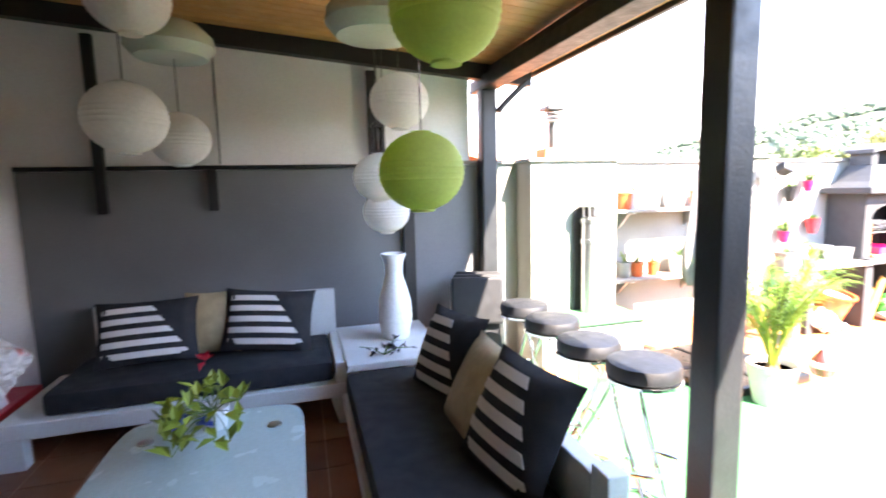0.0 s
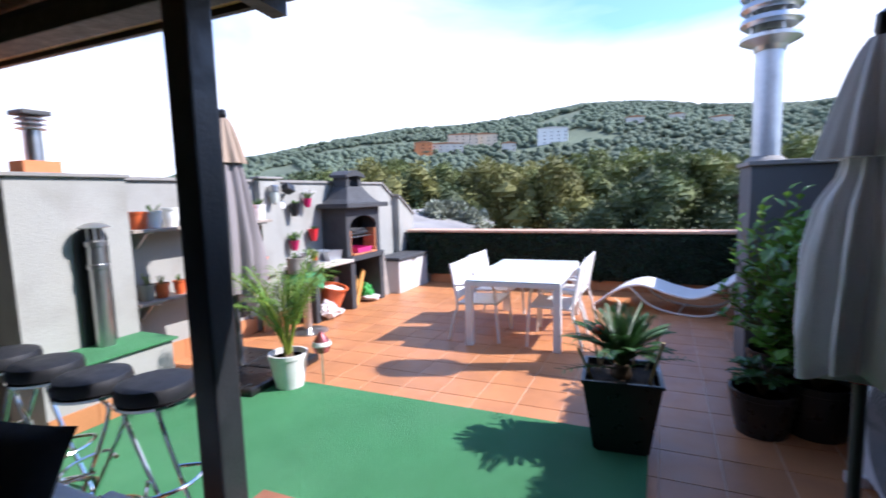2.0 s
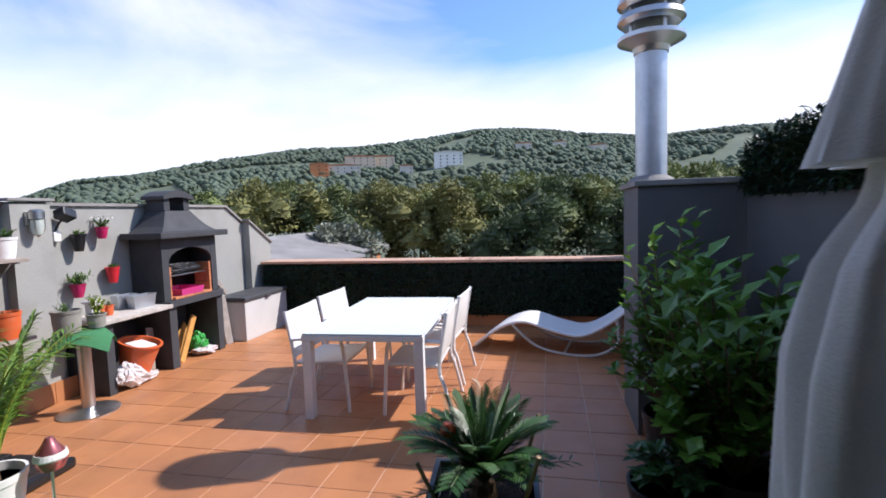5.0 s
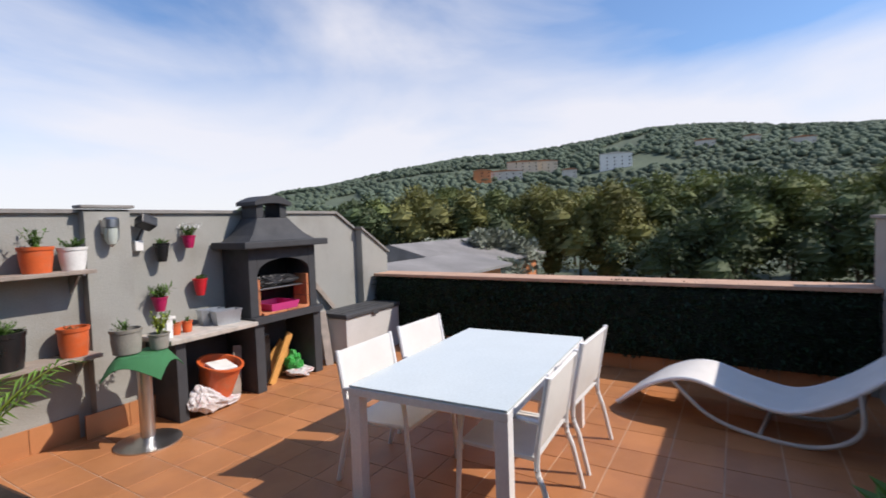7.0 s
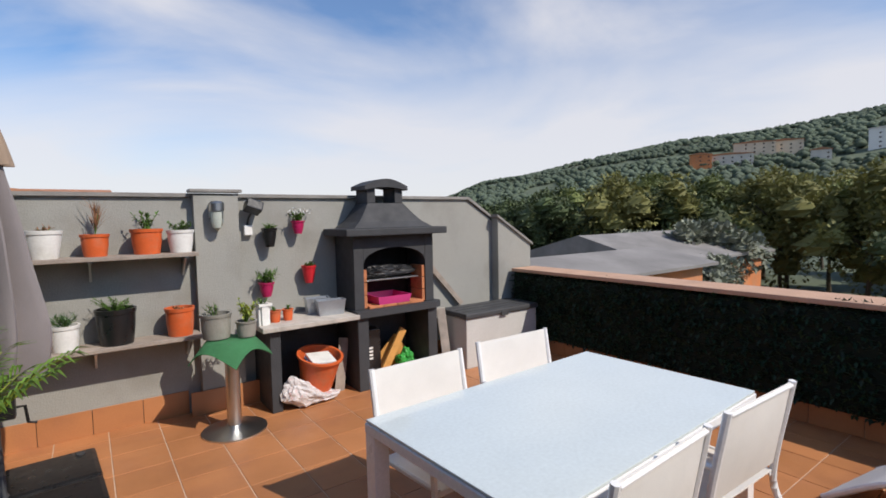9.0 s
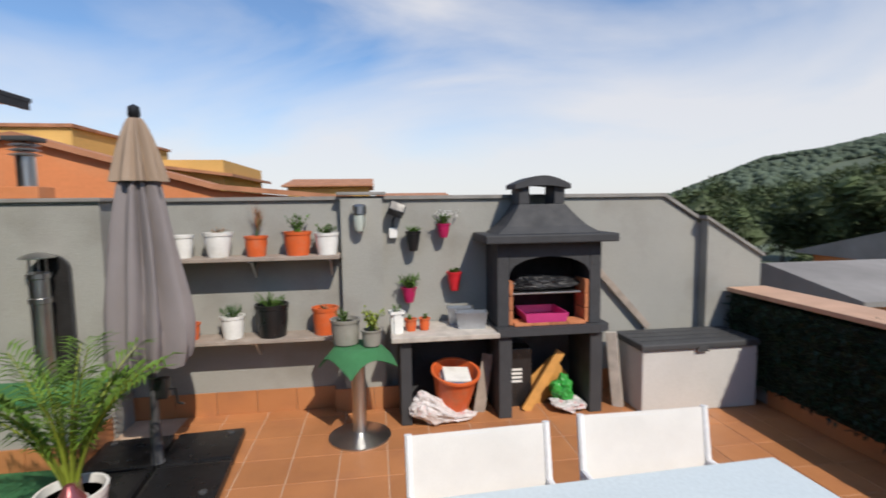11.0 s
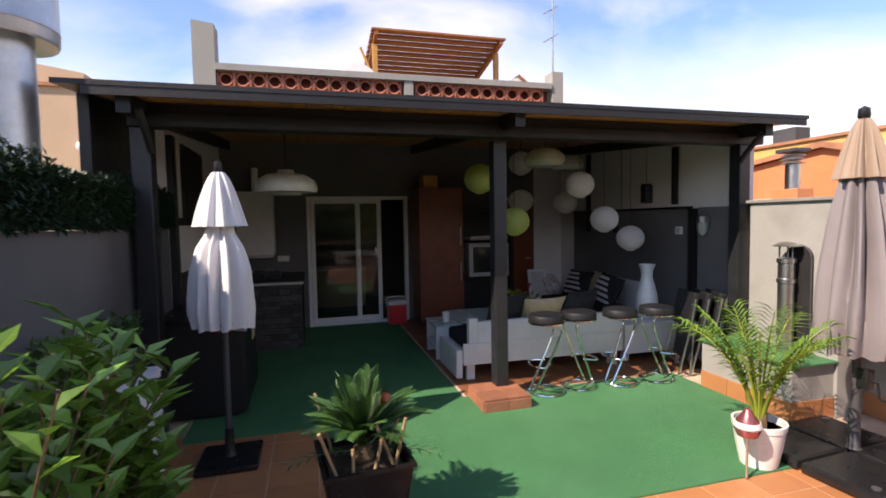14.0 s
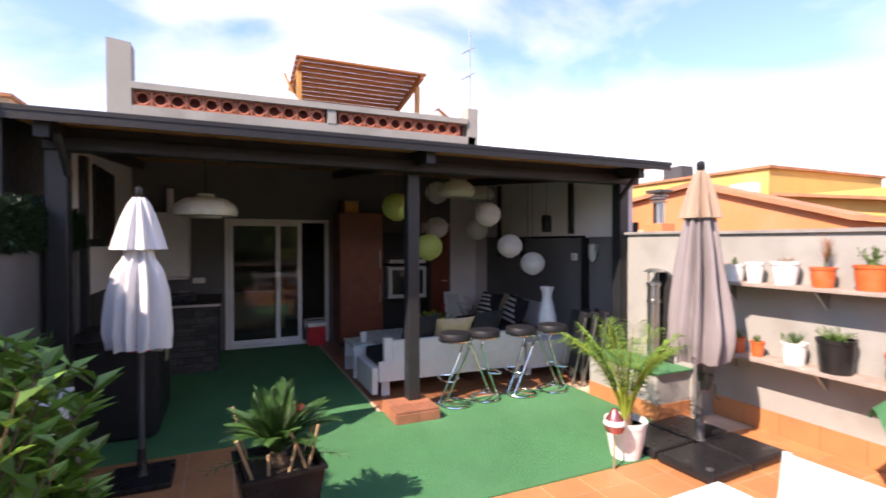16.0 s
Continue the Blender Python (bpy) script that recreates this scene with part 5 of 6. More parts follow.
part("trunk", tube([(0, 0, 0.24), (0.01, 0.01, 0.34), (0.0, 0.02, 0.45)], 0.05, 8, r1=0.025), M_TRUNK, palm)
rv = thing("garden_ornament", "rose and white glass garden ornament on a stick beside the palm", "ornament", pose(5.27, 4.33, 0.012))
part("stick", tube([(0, 0, 0), (0, 0, 0.27)], 0.008, 6), M_STEEL, rv)
part("body", lathe([(0.02, 0.27), (0.06, 0.285), (0.08, 0.33), (0.07, 0.38), (0.035, 0.43), (0.02, 0.46), (0.001, 0.465)], 24), M_COPPER, rv, smooth=True)
part("band", lathe([(0.078, 0.34), (0.083, 0.35), (0.074, 0.38)], 24), M_PLASTIC_W, rv)

# cycas in square black pot
cyc = thing("cycas_palm", "cycas palm with bamboo stakes in a square black pot", "potted plant", pose(5.14, 1.87, 0.012, 0, 0, 5))
pot_parts(cyc, 0.228, 0.45, M_PLASTIC_B, 0.72, square=True)
vs, fs, stem = [], [], nb()
part("trunk", lathe([(0.05, 0.40), (0.065, 0.45), (0.05, 0.50), (0.001, 0.52)], 14), M_TRUNK, cyc)
rc = random.Random(5)
for k in range(34):
    a = k * 2.4
    lean = 0.16 + 0.66 * (k / 34) + rc.uniform(-0.05, 0.05)
    ln = rc.uniform(0.38, 0.50)
    pts = [Vector((math.cos(a) * lean * ln * t ** 1.2, math.sin(a) * lean * ln * t ** 1.2, 0.47 + ln * t * (1.0 - lean * 0.75 * t))) for t in [i / 14 for i in range(15)]]
    tube(pts, 0.006, 4, stem, r1=0.002)
    for i in range(3, 15):
        d = (pts[min(i + 1, 14)] - pts[i - 1]).normalized()
        side = d.cross(Vector((0, 0, 1))).normalized()
        for s in (-1, 1):
            for o in (0, 0.012):
                leaf(vs, fs, pts[i] - d * o, side * s + d * 0.9, 0.11 * (1 - 0.45 * abs(i - 8) / 7), 0.014)
for k, (dx, dy) in enumerate(((0.26, 0.30), (-0.22, 0.30), (0.12, -0.34))):
    pts = [Vector((dx * 1.1 * t, dy * 1.1 * t, 0.47 + 0.16 * t - 0.10 * t * t)) for t in [i / 8 for i in range(9)]]
    tube(pts, 0.006, 4, stem, r1=0.002)
    for i in range(2, 9):
        d = (pts[min(i + 1, 8)] - pts[i - 1]).normalized()
        side = d.cross(Vector((0, 0, 1))).normalized()
        for s in (-1, 1):
            leaf(vs, fs, pts[i], side * s + d * 0.8, 0.08, 0.012)
part("stalk", stem, M_CYCAS, cyc)
raw("foliage", vs, fs, M_CYCAS, cyc)
for x, y, dx, dy, h in ((-0.15, -0.14, -0.10, -0.08, 0.34), (0.15, -0.15, 0.08, -0.10, 0.30), (0.16, 0.13, 0.04, 0.06, 0.30), (0.17, 0.02, 0.02, 0.05, 0.22), (0.12, 0.15, 0.0, -0.10, 0.26), (-0.1, 0.16, -0.03, 0.1, 0.24), (0.17, -0.08, 0.0, 0.0, 0.17)):
    part("stake", tube([(x, y, 0.40), (x + dx, y + dy, 0.40 + h)], 0.009, 7), M_BAMBOO, cyc)
part("ornament", lathe([(0.001, 0.70), (0.03, 0.71), (0.034, 0.735), (0.02, 0.76), (0.001, 0.765)], 14, cx=-0.02, cy=0.14), M_ORANGE, cyc, "orange blossom ornament")

# laurel bushes by the side wall
def bush(name, label, m, n, seed, w, d, h, r, ph, material, ln):
    ob = thing(name, label, "potted plant", m)
    pot_parts(ob, r, ph, M_PLASTIC_B, 0.75)
    rnd = random.Random(seed)
    vs, fs, sm = [], [], nb()
    for k in range(n):
        a = rnd.uniform(0, 6.28)
        q = rnd.uniform(0.1, 1) ** 0.6
        tip = Vector((math.cos(a) * q * w, math.sin(a) * q * d, ph + (h - ph) * rnd.uniform(0.15, 1.0) * (1 - 0.3 * q)))
        st_ = Vector((0, 0, ph * 0.8))
        mid = st_.lerp(tip, 0.5) + Vector((0, 0, 0.08))
        tube([st_, mid, tip], 0.008, 5, sm, r1=0.003)
        for j in range(11):
            t = 0.45 + 0.55 * j / 10
            p = st_.lerp(mid, t * 2) if t < 0.5 else mid.lerp(tip, t * 2 - 1)
            aa = j * 2.4 + rnd.uniform(-0.4, 0.4)
            ax = (tip - mid).normalized()
            dd = Vector((math.cos(aa), math.sin(aa), 0.15)) + ax * 0.6
            leaf(vs, fs, p, dd, ln * rnd.uniform(0.7, 1.15), ln * 0.5, fold=0.16, droop=0.08)
    part("stalk", sm, M_TRUNK, ob)
    raw("foliage", vs, fs, material, ob)
    return ob
bush("laurel_bush", "glossy green laurel bush in a black pot by the side wall", pose(5.72, 0.70, 0.0), 95, 3, 0.50, 0.40, 1.52, 0.22, 0.36, M_LAUREL, 0.17)
bush("laurel_bush", "tall glossy laurel bush before the chimney block", pose(6.42, 0.82, 0.0), 70, 9, 0.30, 0.40, 1.72, 0.19, 0.34, M_LAUREL, 0.125)
bush("low_shrub", "low dark shrub in a black pot", pose(5.62, 1.02, 0.0), 18, 14, 0.20, 0.22, 0.52, 0.20, 0.30, M_CYCAS, 0.09)
potted("plant_pot", "white pot with a leafy plant on the air conditioner", 4.95, 0.42, 0.776, 0.09, 0.17, M_PLASTIC_W, (0.28, 260, M_HERB, 0.17, 0.06, 0.03, 0.6))
potted("plant_pot", "white pot with a leafy plant on the air conditioner", 4.55, 0.42, 0.776, 0.08, 0.15, M_PLASTIC_W, (0.22, 200, M_HERB, 0.15, 0.06, 0.03, 0.6))

potted("plant_box", "black plant box with a dense dark shrub on the air conditioner", 4.28, 0.42, 0.776, 0.12, 0.16, M_PLASTIC_B, (0.26, 420, M_CYCAS, 0.20, 0.06, 0.03, 0.6), 0.9, True)

# air conditioner
ac = thing("air_conditioner", "white outdoor air-conditioning unit on feet", "air conditioner", pose(4.68, 0.47, 0.0))
part("casing", bx(-0.57, 0.57, -0.15, 0.16, 0.06, 0.75, 0.015), M_WHITEM, ac)
part("side_panel", bx(0.572, 0.582, -0.14, 0.15, 0.08, 0.73, 0.003), M_WHITEM, ac)
# West end's shadow is put into a black board's colour; east end stays white.
part("end_panel", bx(-0.582, -0.572, -0.145, 0.155, 0.065, 0.745, 0.003), M_BLACKW, ac, "dark end panel")
part("top_cover", bx(-0.585, 0.585, -0.16, 0.172, 0.751, 0.775, 0.006), M_WHITEM, ac)
for i in range(11):
    part("grille_ring", tube([(0.12 + (0.04 + i * 0.025) * math.cos(a), 0.166, 0.41 + (0.04 + i * 0.025) * math.sin(a)) for a in [2 * math.pi * j / 28 for j in range(28)]], 0.004, 5, closed=True), M_PLASTIC_G, ac)
part("fan_well", lathe([(0.001, 0), (0.305, 0), (0.305, 0.004)], 30), M_LID, ac).matrix_basis = pose(0.12, 0.1645, 0.41, -90)
for i in range(14):
    part("louvre", bx(-0.55, -0.25, 0.161, 0.166, 0.14 + i * 0.04, 0.158 + i * 0.04), M_PLASTIC_G, ac)
part("badge", bx(-0.52, -0.36, 0.167, 0.170, 0.69, 0.72), M_INK, ac, "dark maker's badge, unreadable")
for x in (-0.43, 0.43):
    part("foot", bx(x - 0.03, x + 0.03, -0.16, 0.24, 0.0, 0.059, 0.006), M_WHITEM, ac)

# ---- barbecue ----
bbq = thing("masonry_barbecue", "charcoal-painted masonry barbecue with an arched hearth and hood", "barbecue")
for x0, x1 in ((6.93, 7.02), (7.74, 7.85), (8.53, 8.64)):
    part("leg", bx(x0, x1, 5.70, 6.16, 0.0, 0.70, 0.006), M_BBQ, bbq)
part("side_slab", bx(6.86, 7.735, 5.64, 6.16, 0.702, 0.745, 0.008), M_SLAB, bbq, "weathered pale stone worktop")
sl_ = [(7.72, 5.66), (8.60, 5.66), (8.70, 5.72), (8.70, 6.16), (7.72, 6.16)]
part("hearth_slab", prism(sl_, "z", 0.702, 0.765), M_BBQ, bbq)
part("hearth_back", bx(7.84, 8.54, 6.10, 6.15, 0.768, 1.46), M_SOOT, bbq)
for x0, x1 in ((7.74, 7.84), (8.54, 8.64)):
    part("side_wall", bx(x0, x1, 5.75, 6.16, 0.767, 1.463, 0.004), M_BBQ, bbq)
arch = [(7.842, 1.20)] + [(8.19 - 0.345 * math.cos(a), 1.20 + 0.145 * math.sin(a)) for a in [math.pi * i / 16 for i in range(1, 16)]] + [(8.538, 1.20), (8.538, 1.462), (7.842, 1.462)]
part("arch_front", prism(arch, "y", 5.752, 5.80), M_BBQ, bbq)
for x in (7.845, 8.505):
    for i in range(3):
        part("fire_brick", bx(x, x + 0.033, 5.765, 5.98, 0.772 + i * 0.125, 0.89 + i * 0.125, 0.003), M_BRICK, bbq)
for i in range(4):
    part("fire_brick", bx(7.882 + i * 0.155, 8.032 + i * 0.155, 5.73, 5.90, 0.767, 0.792, 0.003), M_BRICK, bbq)
part("hood_ledge", bx(7.62, 8.74, 5.63, 6.165, 1.465, 1.535, 0.012), M_BBQ, bbq)
hb = nb()
lo = [(7.74, 5.72), (8.62, 5.72), (8.62, 6.16), (7.74, 6.16)]
hi = [(7.96, 5.86), (8.36, 5.86), (8.36, 6.12), (7.96, 6.12)]
rings = [[hb.verts.new((x, y, 1.537)) for x, y in lo]]
for t in (0.25, 0.5, 0.75, 1.0):
    q = t ** 0.72
    rings.append([hb.verts.new((a[0] + (b[0] - a[0]) * q, a[1] + (b[1] - a[1]) * q, 1.537 + 0.24 * t)) for a, b in zip(lo, hi)])
for a, b in zip(rings, rings[1:]):
    for i in range(4):
        hb.faces.new((a[i], a[(i + 1) % 4], b[(i + 1) % 4], b[i]))
hb.faces.new(rings[-1])
part("hood", hb, M_BBQ, bbq)
for x in (7.96, 8.27):
    part("chimney_cheek", bx(x, x + 0.09, 5.87, 6.11, 1.778, 1.925, 0.006), M_BBQ, bbq)
cap = [(7.92 + 0.48 * i / 10, 1.905 + 0.03 * math.sin(math.pi * i / 10)) for i in range(11)]
part("chimney_cap", prism(cap + [(x, 1.945 + (z - 1.905) * 2.4) for x, z in cap[::-1]], "y", 5.83, 6.14), M_BBQ, bbq)
part("back_panel", bx(6.93, 8.64, 6.162, 6.176, 0.0, 0.70), M_BBQ, bbq)

tray = thing("pink_tray", "pink plastic tray in the barbecue hearth", "tray", pose(8.14, 5.92, 0.793))
part("body", lathe([(0.19, 0), (0.21, 0.07), (0.20, 0.07), (0.185, 0.01), (0.001, 0.01)], 4), M_PINK, tray)
tray.matrix_basis = pose(8.16, 5.90, 0.793) @ Matrix.Diagonal((1.55, 0.85, 1.1, 1)) @ pose(0, 0, 0, 0, 0, 45)
grt = thing("foil_bundle", "crumpled black bag on the grill rack", "bag", pose(8.19, 5.93, 1.02))
part("rack", bx(-0.30, 0.30, -0.12, 0.12, 0.0, 0.012, 0.002), M_STEEL, grt)
cb = crumple(0.17, 9, 0.38)
for v in cb.verts:
    v.co.x *= 1.75
    v.co.y *= 0.6
    v.co.z += 0.013
part("bag", cb, M_LEATHER, grt)
bk = thing("orange_bucket", "orange plastic bucket holding folded blue and white cloth", "bucket", pose(7.36, 5.86, 0.02, 14, 4, 0) @ Matrix.Scale(0.92, 4))
part("body", lathe([(0.14, 0.03), (0.205, 0.42), (0.225, 0.425), (0.225, 0.445), (0.20, 0.445), (0.135, 0.05), (0.001, 0.05)], 32), M_ORANGE, bk, smooth=True)
for i in range(3):
    part("cloth", bx(-0.13 + i * 0.01, 0.13, -0.11, 0.11, 0.33 + i * 0.03, 0.357 + i * 0.03, 0.01), (M_PLASTIC_W, mat("blue_cloth", (0.12, 0.25, 0.45), 0.85), M_PLASTIC_W)[i], bk)
wrap = thing("plastic_sheet", "crumpled clear plastic sheet on the floor", "plastic sheet", pose(7.27, 5.70, 0.0, 0, 0, 10))
cb = crumple(0.17, 15, 0.9)
for v in cb.verts:
    v.co.x *= 1.45
    v.co.y *= 0.5
    v.co.z *= 0.30 + 0.75 * max(0.0, min(1.0, 0.35 - v.co.x / 0.28))
part("sheet", cb, M_CLEAR, wrap)
def plank(name, label, m, w, t, h, material):
    ob = thing(name, label, "board", m)
    part("board", bx(-w / 2, w / 2, -t / 2, t / 2, 0, h, 0.004), material, ob)
    return ob
plank("leaning_board", "grey wooden board leaning beside the bucket", pose(7.60, 5.86, 0.0, -10, 12, 0), 0.10, 0.02, 0.50, M_WOODG)
plank("leaning_slab", "pale stone slab leaning against the barbecue", pose(8.83, 5.78, 0.0, 0, -6, -35), 0.09, 0.05, 0.66, M_SLAB)
plank("wooden_batten", "long brown batten leaning on the wall", pose(9.30, 6.13, 0.60, -1, -42, 0), 0.06, 0.03, 1.02, M_WOODG)
plank("pine_board", "yellow pine board stacked under the barbecue", pose(8.04, 5.95, 0.03, -10, 52, 0), 0.26, 0.02, 0.46, M_WOODY)
plank("pine_board", "yellow pine plank leaning under the barbecue", pose(8.00, 5.82, 0.0, -8, 36, 0), 0.08, 0.03, 0.60, M_WOODY)
cc = thing("charcoal_carton", "black charcoal carton under the barbecue", "carton", pose(7.98, 6.02, 0.0))
part("carton", bx(-0.11, 0.11, -0.10, 0.08, 0, 0.52, 0.006), M_PLASTIC_B, cc)
for i in range(4):
    part("print_bar", bx(-0.08, 0.02, -0.104, -0.101, 0.22 + i * 0.035, 0.24 + i * 0.035), M_PLASTIC_W, cc)
gb = thing("green_clutter", "green plastic netting and rags under the barbecue", "clutter", pose(8.34, 5.86, 0.0))
cb = crumple(0.10, 22, 1.2)
part("netting", cb, M_GREENBAG, gb)
cb = crumple(0.14, 25, 0.35)
bmesh.ops.translate(cb, verts=cb.verts, vec=(0.02, -0.06, 0))
part("rags", cb, M_CLEAR, gb)
tin = thing("zinc_planter", "pair of zinc boxes on the stone worktop", "planter", pose(7.50, 5.92, 0.746, 0, 0, -8))
def trough(w, d, h, x, y):
    """An open tapered sheet-metal box with a rolled rim."""
    bm = nb()
    rings = [[bm.verts.new((x + i * w * q, y + j * d * q, z)) for i, j in ((-1, -1), (1, -1), (1, 1), (-1, 1))] for q, z in ((0.86, 0), (1, h), (1.05, h), (1.05, h + 0.008), (0.96, h + 0.008), (0.83, 0.01))]
    for a, b in zip(rings, rings[1:]):
        for i in range(4):
            bm.faces.new((a[i], a[(i + 1) % 4], b[(i + 1) % 4], b[i]))
    bm.faces.new(rings[0][::-1])
    bm.faces.new(rings[-1])
    return bm
part("trough", trough(0.13, 0.06, 0.13, 0.05, -0.05), M_GALV, tin)
part("trough", trough(0.11, 0.055, 0.14, -0.04, 0.09), M_GALV, tin)
potted("plant_pot", "small orange seedling pot on the worktop", 7.03, 5.86, 0.746, 0.052, 0.10, M_ORANGE, (0.05, 20, M_HERB, 0.03, 0.025, 0.01, 0.8))
potted("plant_pot", "small orange seedling pot on the worktop", 7.145, 5.87, 0.746, 0.048, 0.10, M_ORANGE, (0.05, 20, M_HERB, 0.03, 0.025, 0.01, 0.8))
potted("plant_pot", "cream square pot with a small herb", 6.91, 5.80, 0.746, 0.05, 0.165, M_PLASTIC_W, (0.10, 60, M_HERB, 0.05, 0.03, 0.012, 0.8), 0.95, True)

chest = thing("storage_box", "light grey plastic storage chest with a dark lid", "storage box", pose(9.47, 5.80, 0.0))
part("body", box(nb(), -0.53, 0.535, -0.21, 0.25, 0.0, 0.54, 0.012), M_PLASTIC_G, chest)
lid = part("lid", box(nb(), -0.55, 0.545, -0.235, 0.255, 0.542, 0.60, 0.015), M_LID, chest)
for y in (-0.12, 0.0, 0.12):
    part("lid_rib", bx(-0.50, 0.495, y - 0.008, y + 0.008, 0.601, 0.606), M_LID, lid)
part("latch", bx(-0.05, 0.05, -0.242, -0.236, 0.52, 0.57, 0.003), M_LID, chest)

# ---- dining set ----
TA = 2.5
dt = thing("dining_table", "white metal garden table with a pale glass top", "table", pose(7.575, 3.09, 0.0, 0, 0, TA))
part("frame_top", bx(-0.84, 0.84, -0.505, 0.505, 0.655, 0.70, 0.004), M_WHITEM, dt)
part("glass_top", bx(-0.835, 0.835, -0.50, 0.50, 0.702, 0.715, 0.003), M_TABLEG, dt, "pale bluish glass top")
for x in (-0.80, 0.80):
    for y in (-0.465, 0.465):
        part("leg", bx(x - 0.038, x + 0.038, y - 0.038, y + 0.038, 0.0, 0.654, 0.004), M_WHITEM, dt)
def garden_chair(m):
    ob = thing("garden_chair", "white metal armchair with mesh seat and back", "chair", m, "chairs round the table")
    for s in (-1, 1):
        x = s * 0.295
        part("rear_leg", tube(smooth_curve([(x, -0.30, 0.0), (x, -0.24, 0.25), (x, -0.20, 0.42), (x, -0.27, 0.86)], 5), 0.016, 8), M_WHITEM, ob, smooth=True)
        part("front_leg", tube(smooth_curve([(x, 0.27, 0.0), (x, 0.25, 0.30), (x, 0.22, 0.60), (x, 0.12, 0.635), (x, -0.22, 0.62)], 5), 0.015, 8), M_WHITEM, ob, smooth=True)
        part("seat_rail", tube([(x * 0.92, -0.20, 0.41), (x * 0.92, 0.24, 0.43)], 0.013, 8), M_WHITEM, ob)
    part("cross_bar", tube([(-0.295, 0.24, 0.42), (0.295, 0.24, 0.42)], 0.013, 8), M_WHITEM, ob)
    part("top_bar", tube([(-0.28, -0.272, 0.842), (0.28, -0.272, 0.842)], 0.009, 8), M_WHITEM, ob)
    bm = nb()
    g = [[bm.verts.new((u * 0.285, -0.20 + 0.45 * i / 8, 0.425 - 0.03 * math.sin(math.pi * i / 8) * (1 - abs(u) ** 3) + 0.01 * i / 8)) for u in (-1, -0.6, 0, 0.6, 1)] for i in range(9)]
    for i in range(8):
        for j in range(4):
            bm.faces.new((g[i][j], g[i + 1][j], g[i + 1][j + 1], g[i][j + 1]))
    shell(bm, 0.006)
    part("seat", bm, M_WHITEF, ob, "white mesh seat", True)
    bm = nb()
    g = [[bm.verts.new((u * 0.285, -0.205 - 0.065 * i / 8 - 0.02 * math.sin(math.pi * i / 8) * (1 - abs(u) ** 3), 0.46 + 0.395 * i / 8)) for u in (-1, -0.6, 0, 0.6, 1)] for i in range(9)]
    for i in range(8):
        for j in range(4):
            bm.faces.new((g[i][j], g[i + 1][j], g[i + 1][j + 1], g[i][j + 1]))
    shell(bm, 0.006)
    part("backrest", bm, M_WHITEF, ob, "white mesh backrest", True)
    return ob
def seat_at(lx, ly, a):
    return pose(7.575, 3.09, 0.0, 0, 0, TA) @ pose(lx, ly, 0, 0, 0, a)
ch = garden_chair(seat_at(-0.38, 0.45, 180))
for lx, ly, a in ((0.37, 0.47, 177), (-0.40, -0.40, 0), (0.38, -0.42, -4)):
    copy_thing(ch, seat_at(lx, ly, a))

# ---- lounger ----
lo_ = thing("sun_lounger", "white wave-shaped sun lounger on tubular runners", "sun lounger", pose(9.22, 2.42, 0.0, 0, 0, -100))
wave = smooth_curve([(0, 0, 0.05), (0.30, 0, 0.27), (0.60, 0, 0.36), (0.95, 0, 0.27), (1.25, 0, 0.24), (1.55, 0, 0.40), (1.85, 0, 0.66)], 6)
bm = nb()
g = [[bm.verts.new((p.x, y, p.z)) for y in (-0.29, -0.1, 0.1, 0.29)] for p in wave]
for a, b in zip(g, g[1:]):
    for j in range(3):
        bm.faces.new((a[j], b[j], b[j + 1], a[j + 1]))
shell(bm, 0.012)
part("sling", bm, M_WHITEF, lo_, "white mesh sling", True)
for y in (-0.30, 0.30):
    part("side_rail", tube([(p.x, y, p.z) for p in wave], 0.017, 8), M_WHITEM, lo_, smooth=True)
    part("runner", tube(smooth_curve([(0.45, y, 0.33), (0.72, y, 0.10), (1.05, y, 0.018), (1.4, y, 0.03), (1.62, y, 0.18), (1.62, y, 0.45)], 6), 0.016, 8), M_PLASTIC_G, lo_, smooth=True)
for x, z in ((0.02, 0.05), (1.85, 0.66), (1.05, 0.018)):
    part("cross_bar", tube([(x, -0.30, z), (x, 0.30, z)], 0.014, 8), M_WHITEM, lo_)

# ---- upper terrace of the house ----
up = thing("upper_balustrade", "grey rendered balustrade with terracotta ring blocks", "balustrade")
XU = -0.56
part("base_wall", bx(XU - 0.2, XU, 0.30, 6.18, 3.352, 3.86), M_RENDER, up)
part("top_rail", bx(XU - 0.24, XU + 0.03, 0.30, 6.0, 4.105, 4.21, 0.006), M_RENDER, up)
part("mid_pier", bx(XU - 0.18, XU + 0.01, 3.25, 3.40, 3.862, 4.103), M_RENDER, up)
# Added dark red board: puts the shadow inside the open rings into colour.
part("backing", bx(XU - 0.19, XU - 0.16, 0.32, 6.0, 3.862, 4.103), mat("red_shadow_board", (0.20, 0.05, 0.035), 0.9, var=0.15), up)
part("left_pier", prism([(-0.02, 3.352), (0.298, 3.352), (0.298, 4.80), (-0.02, 4.84)], "x", XU - 0.35, XU), M_RENDER, up)
part("right_pier", bx(XU - 0.3, XU, 6.02, 6.24, 3.352, 4.43), M_RENDER, up)
M_RINGB = mat("terracotta_ring_block", (0.42, 0.15, 0.09), 0.8, var=0.15, scale=6, rand=0.1)
ringm = tube([(0, 0.095 * math.cos(a), 0.095 * math.sin(a)) for a in [2 * math.pi * i / 20 for i in range(20)]], 0.02, 6, closed=True)
ring_mesh = mesh_of("ring_block", ringm, M_RINGB, True)
fr = nb()
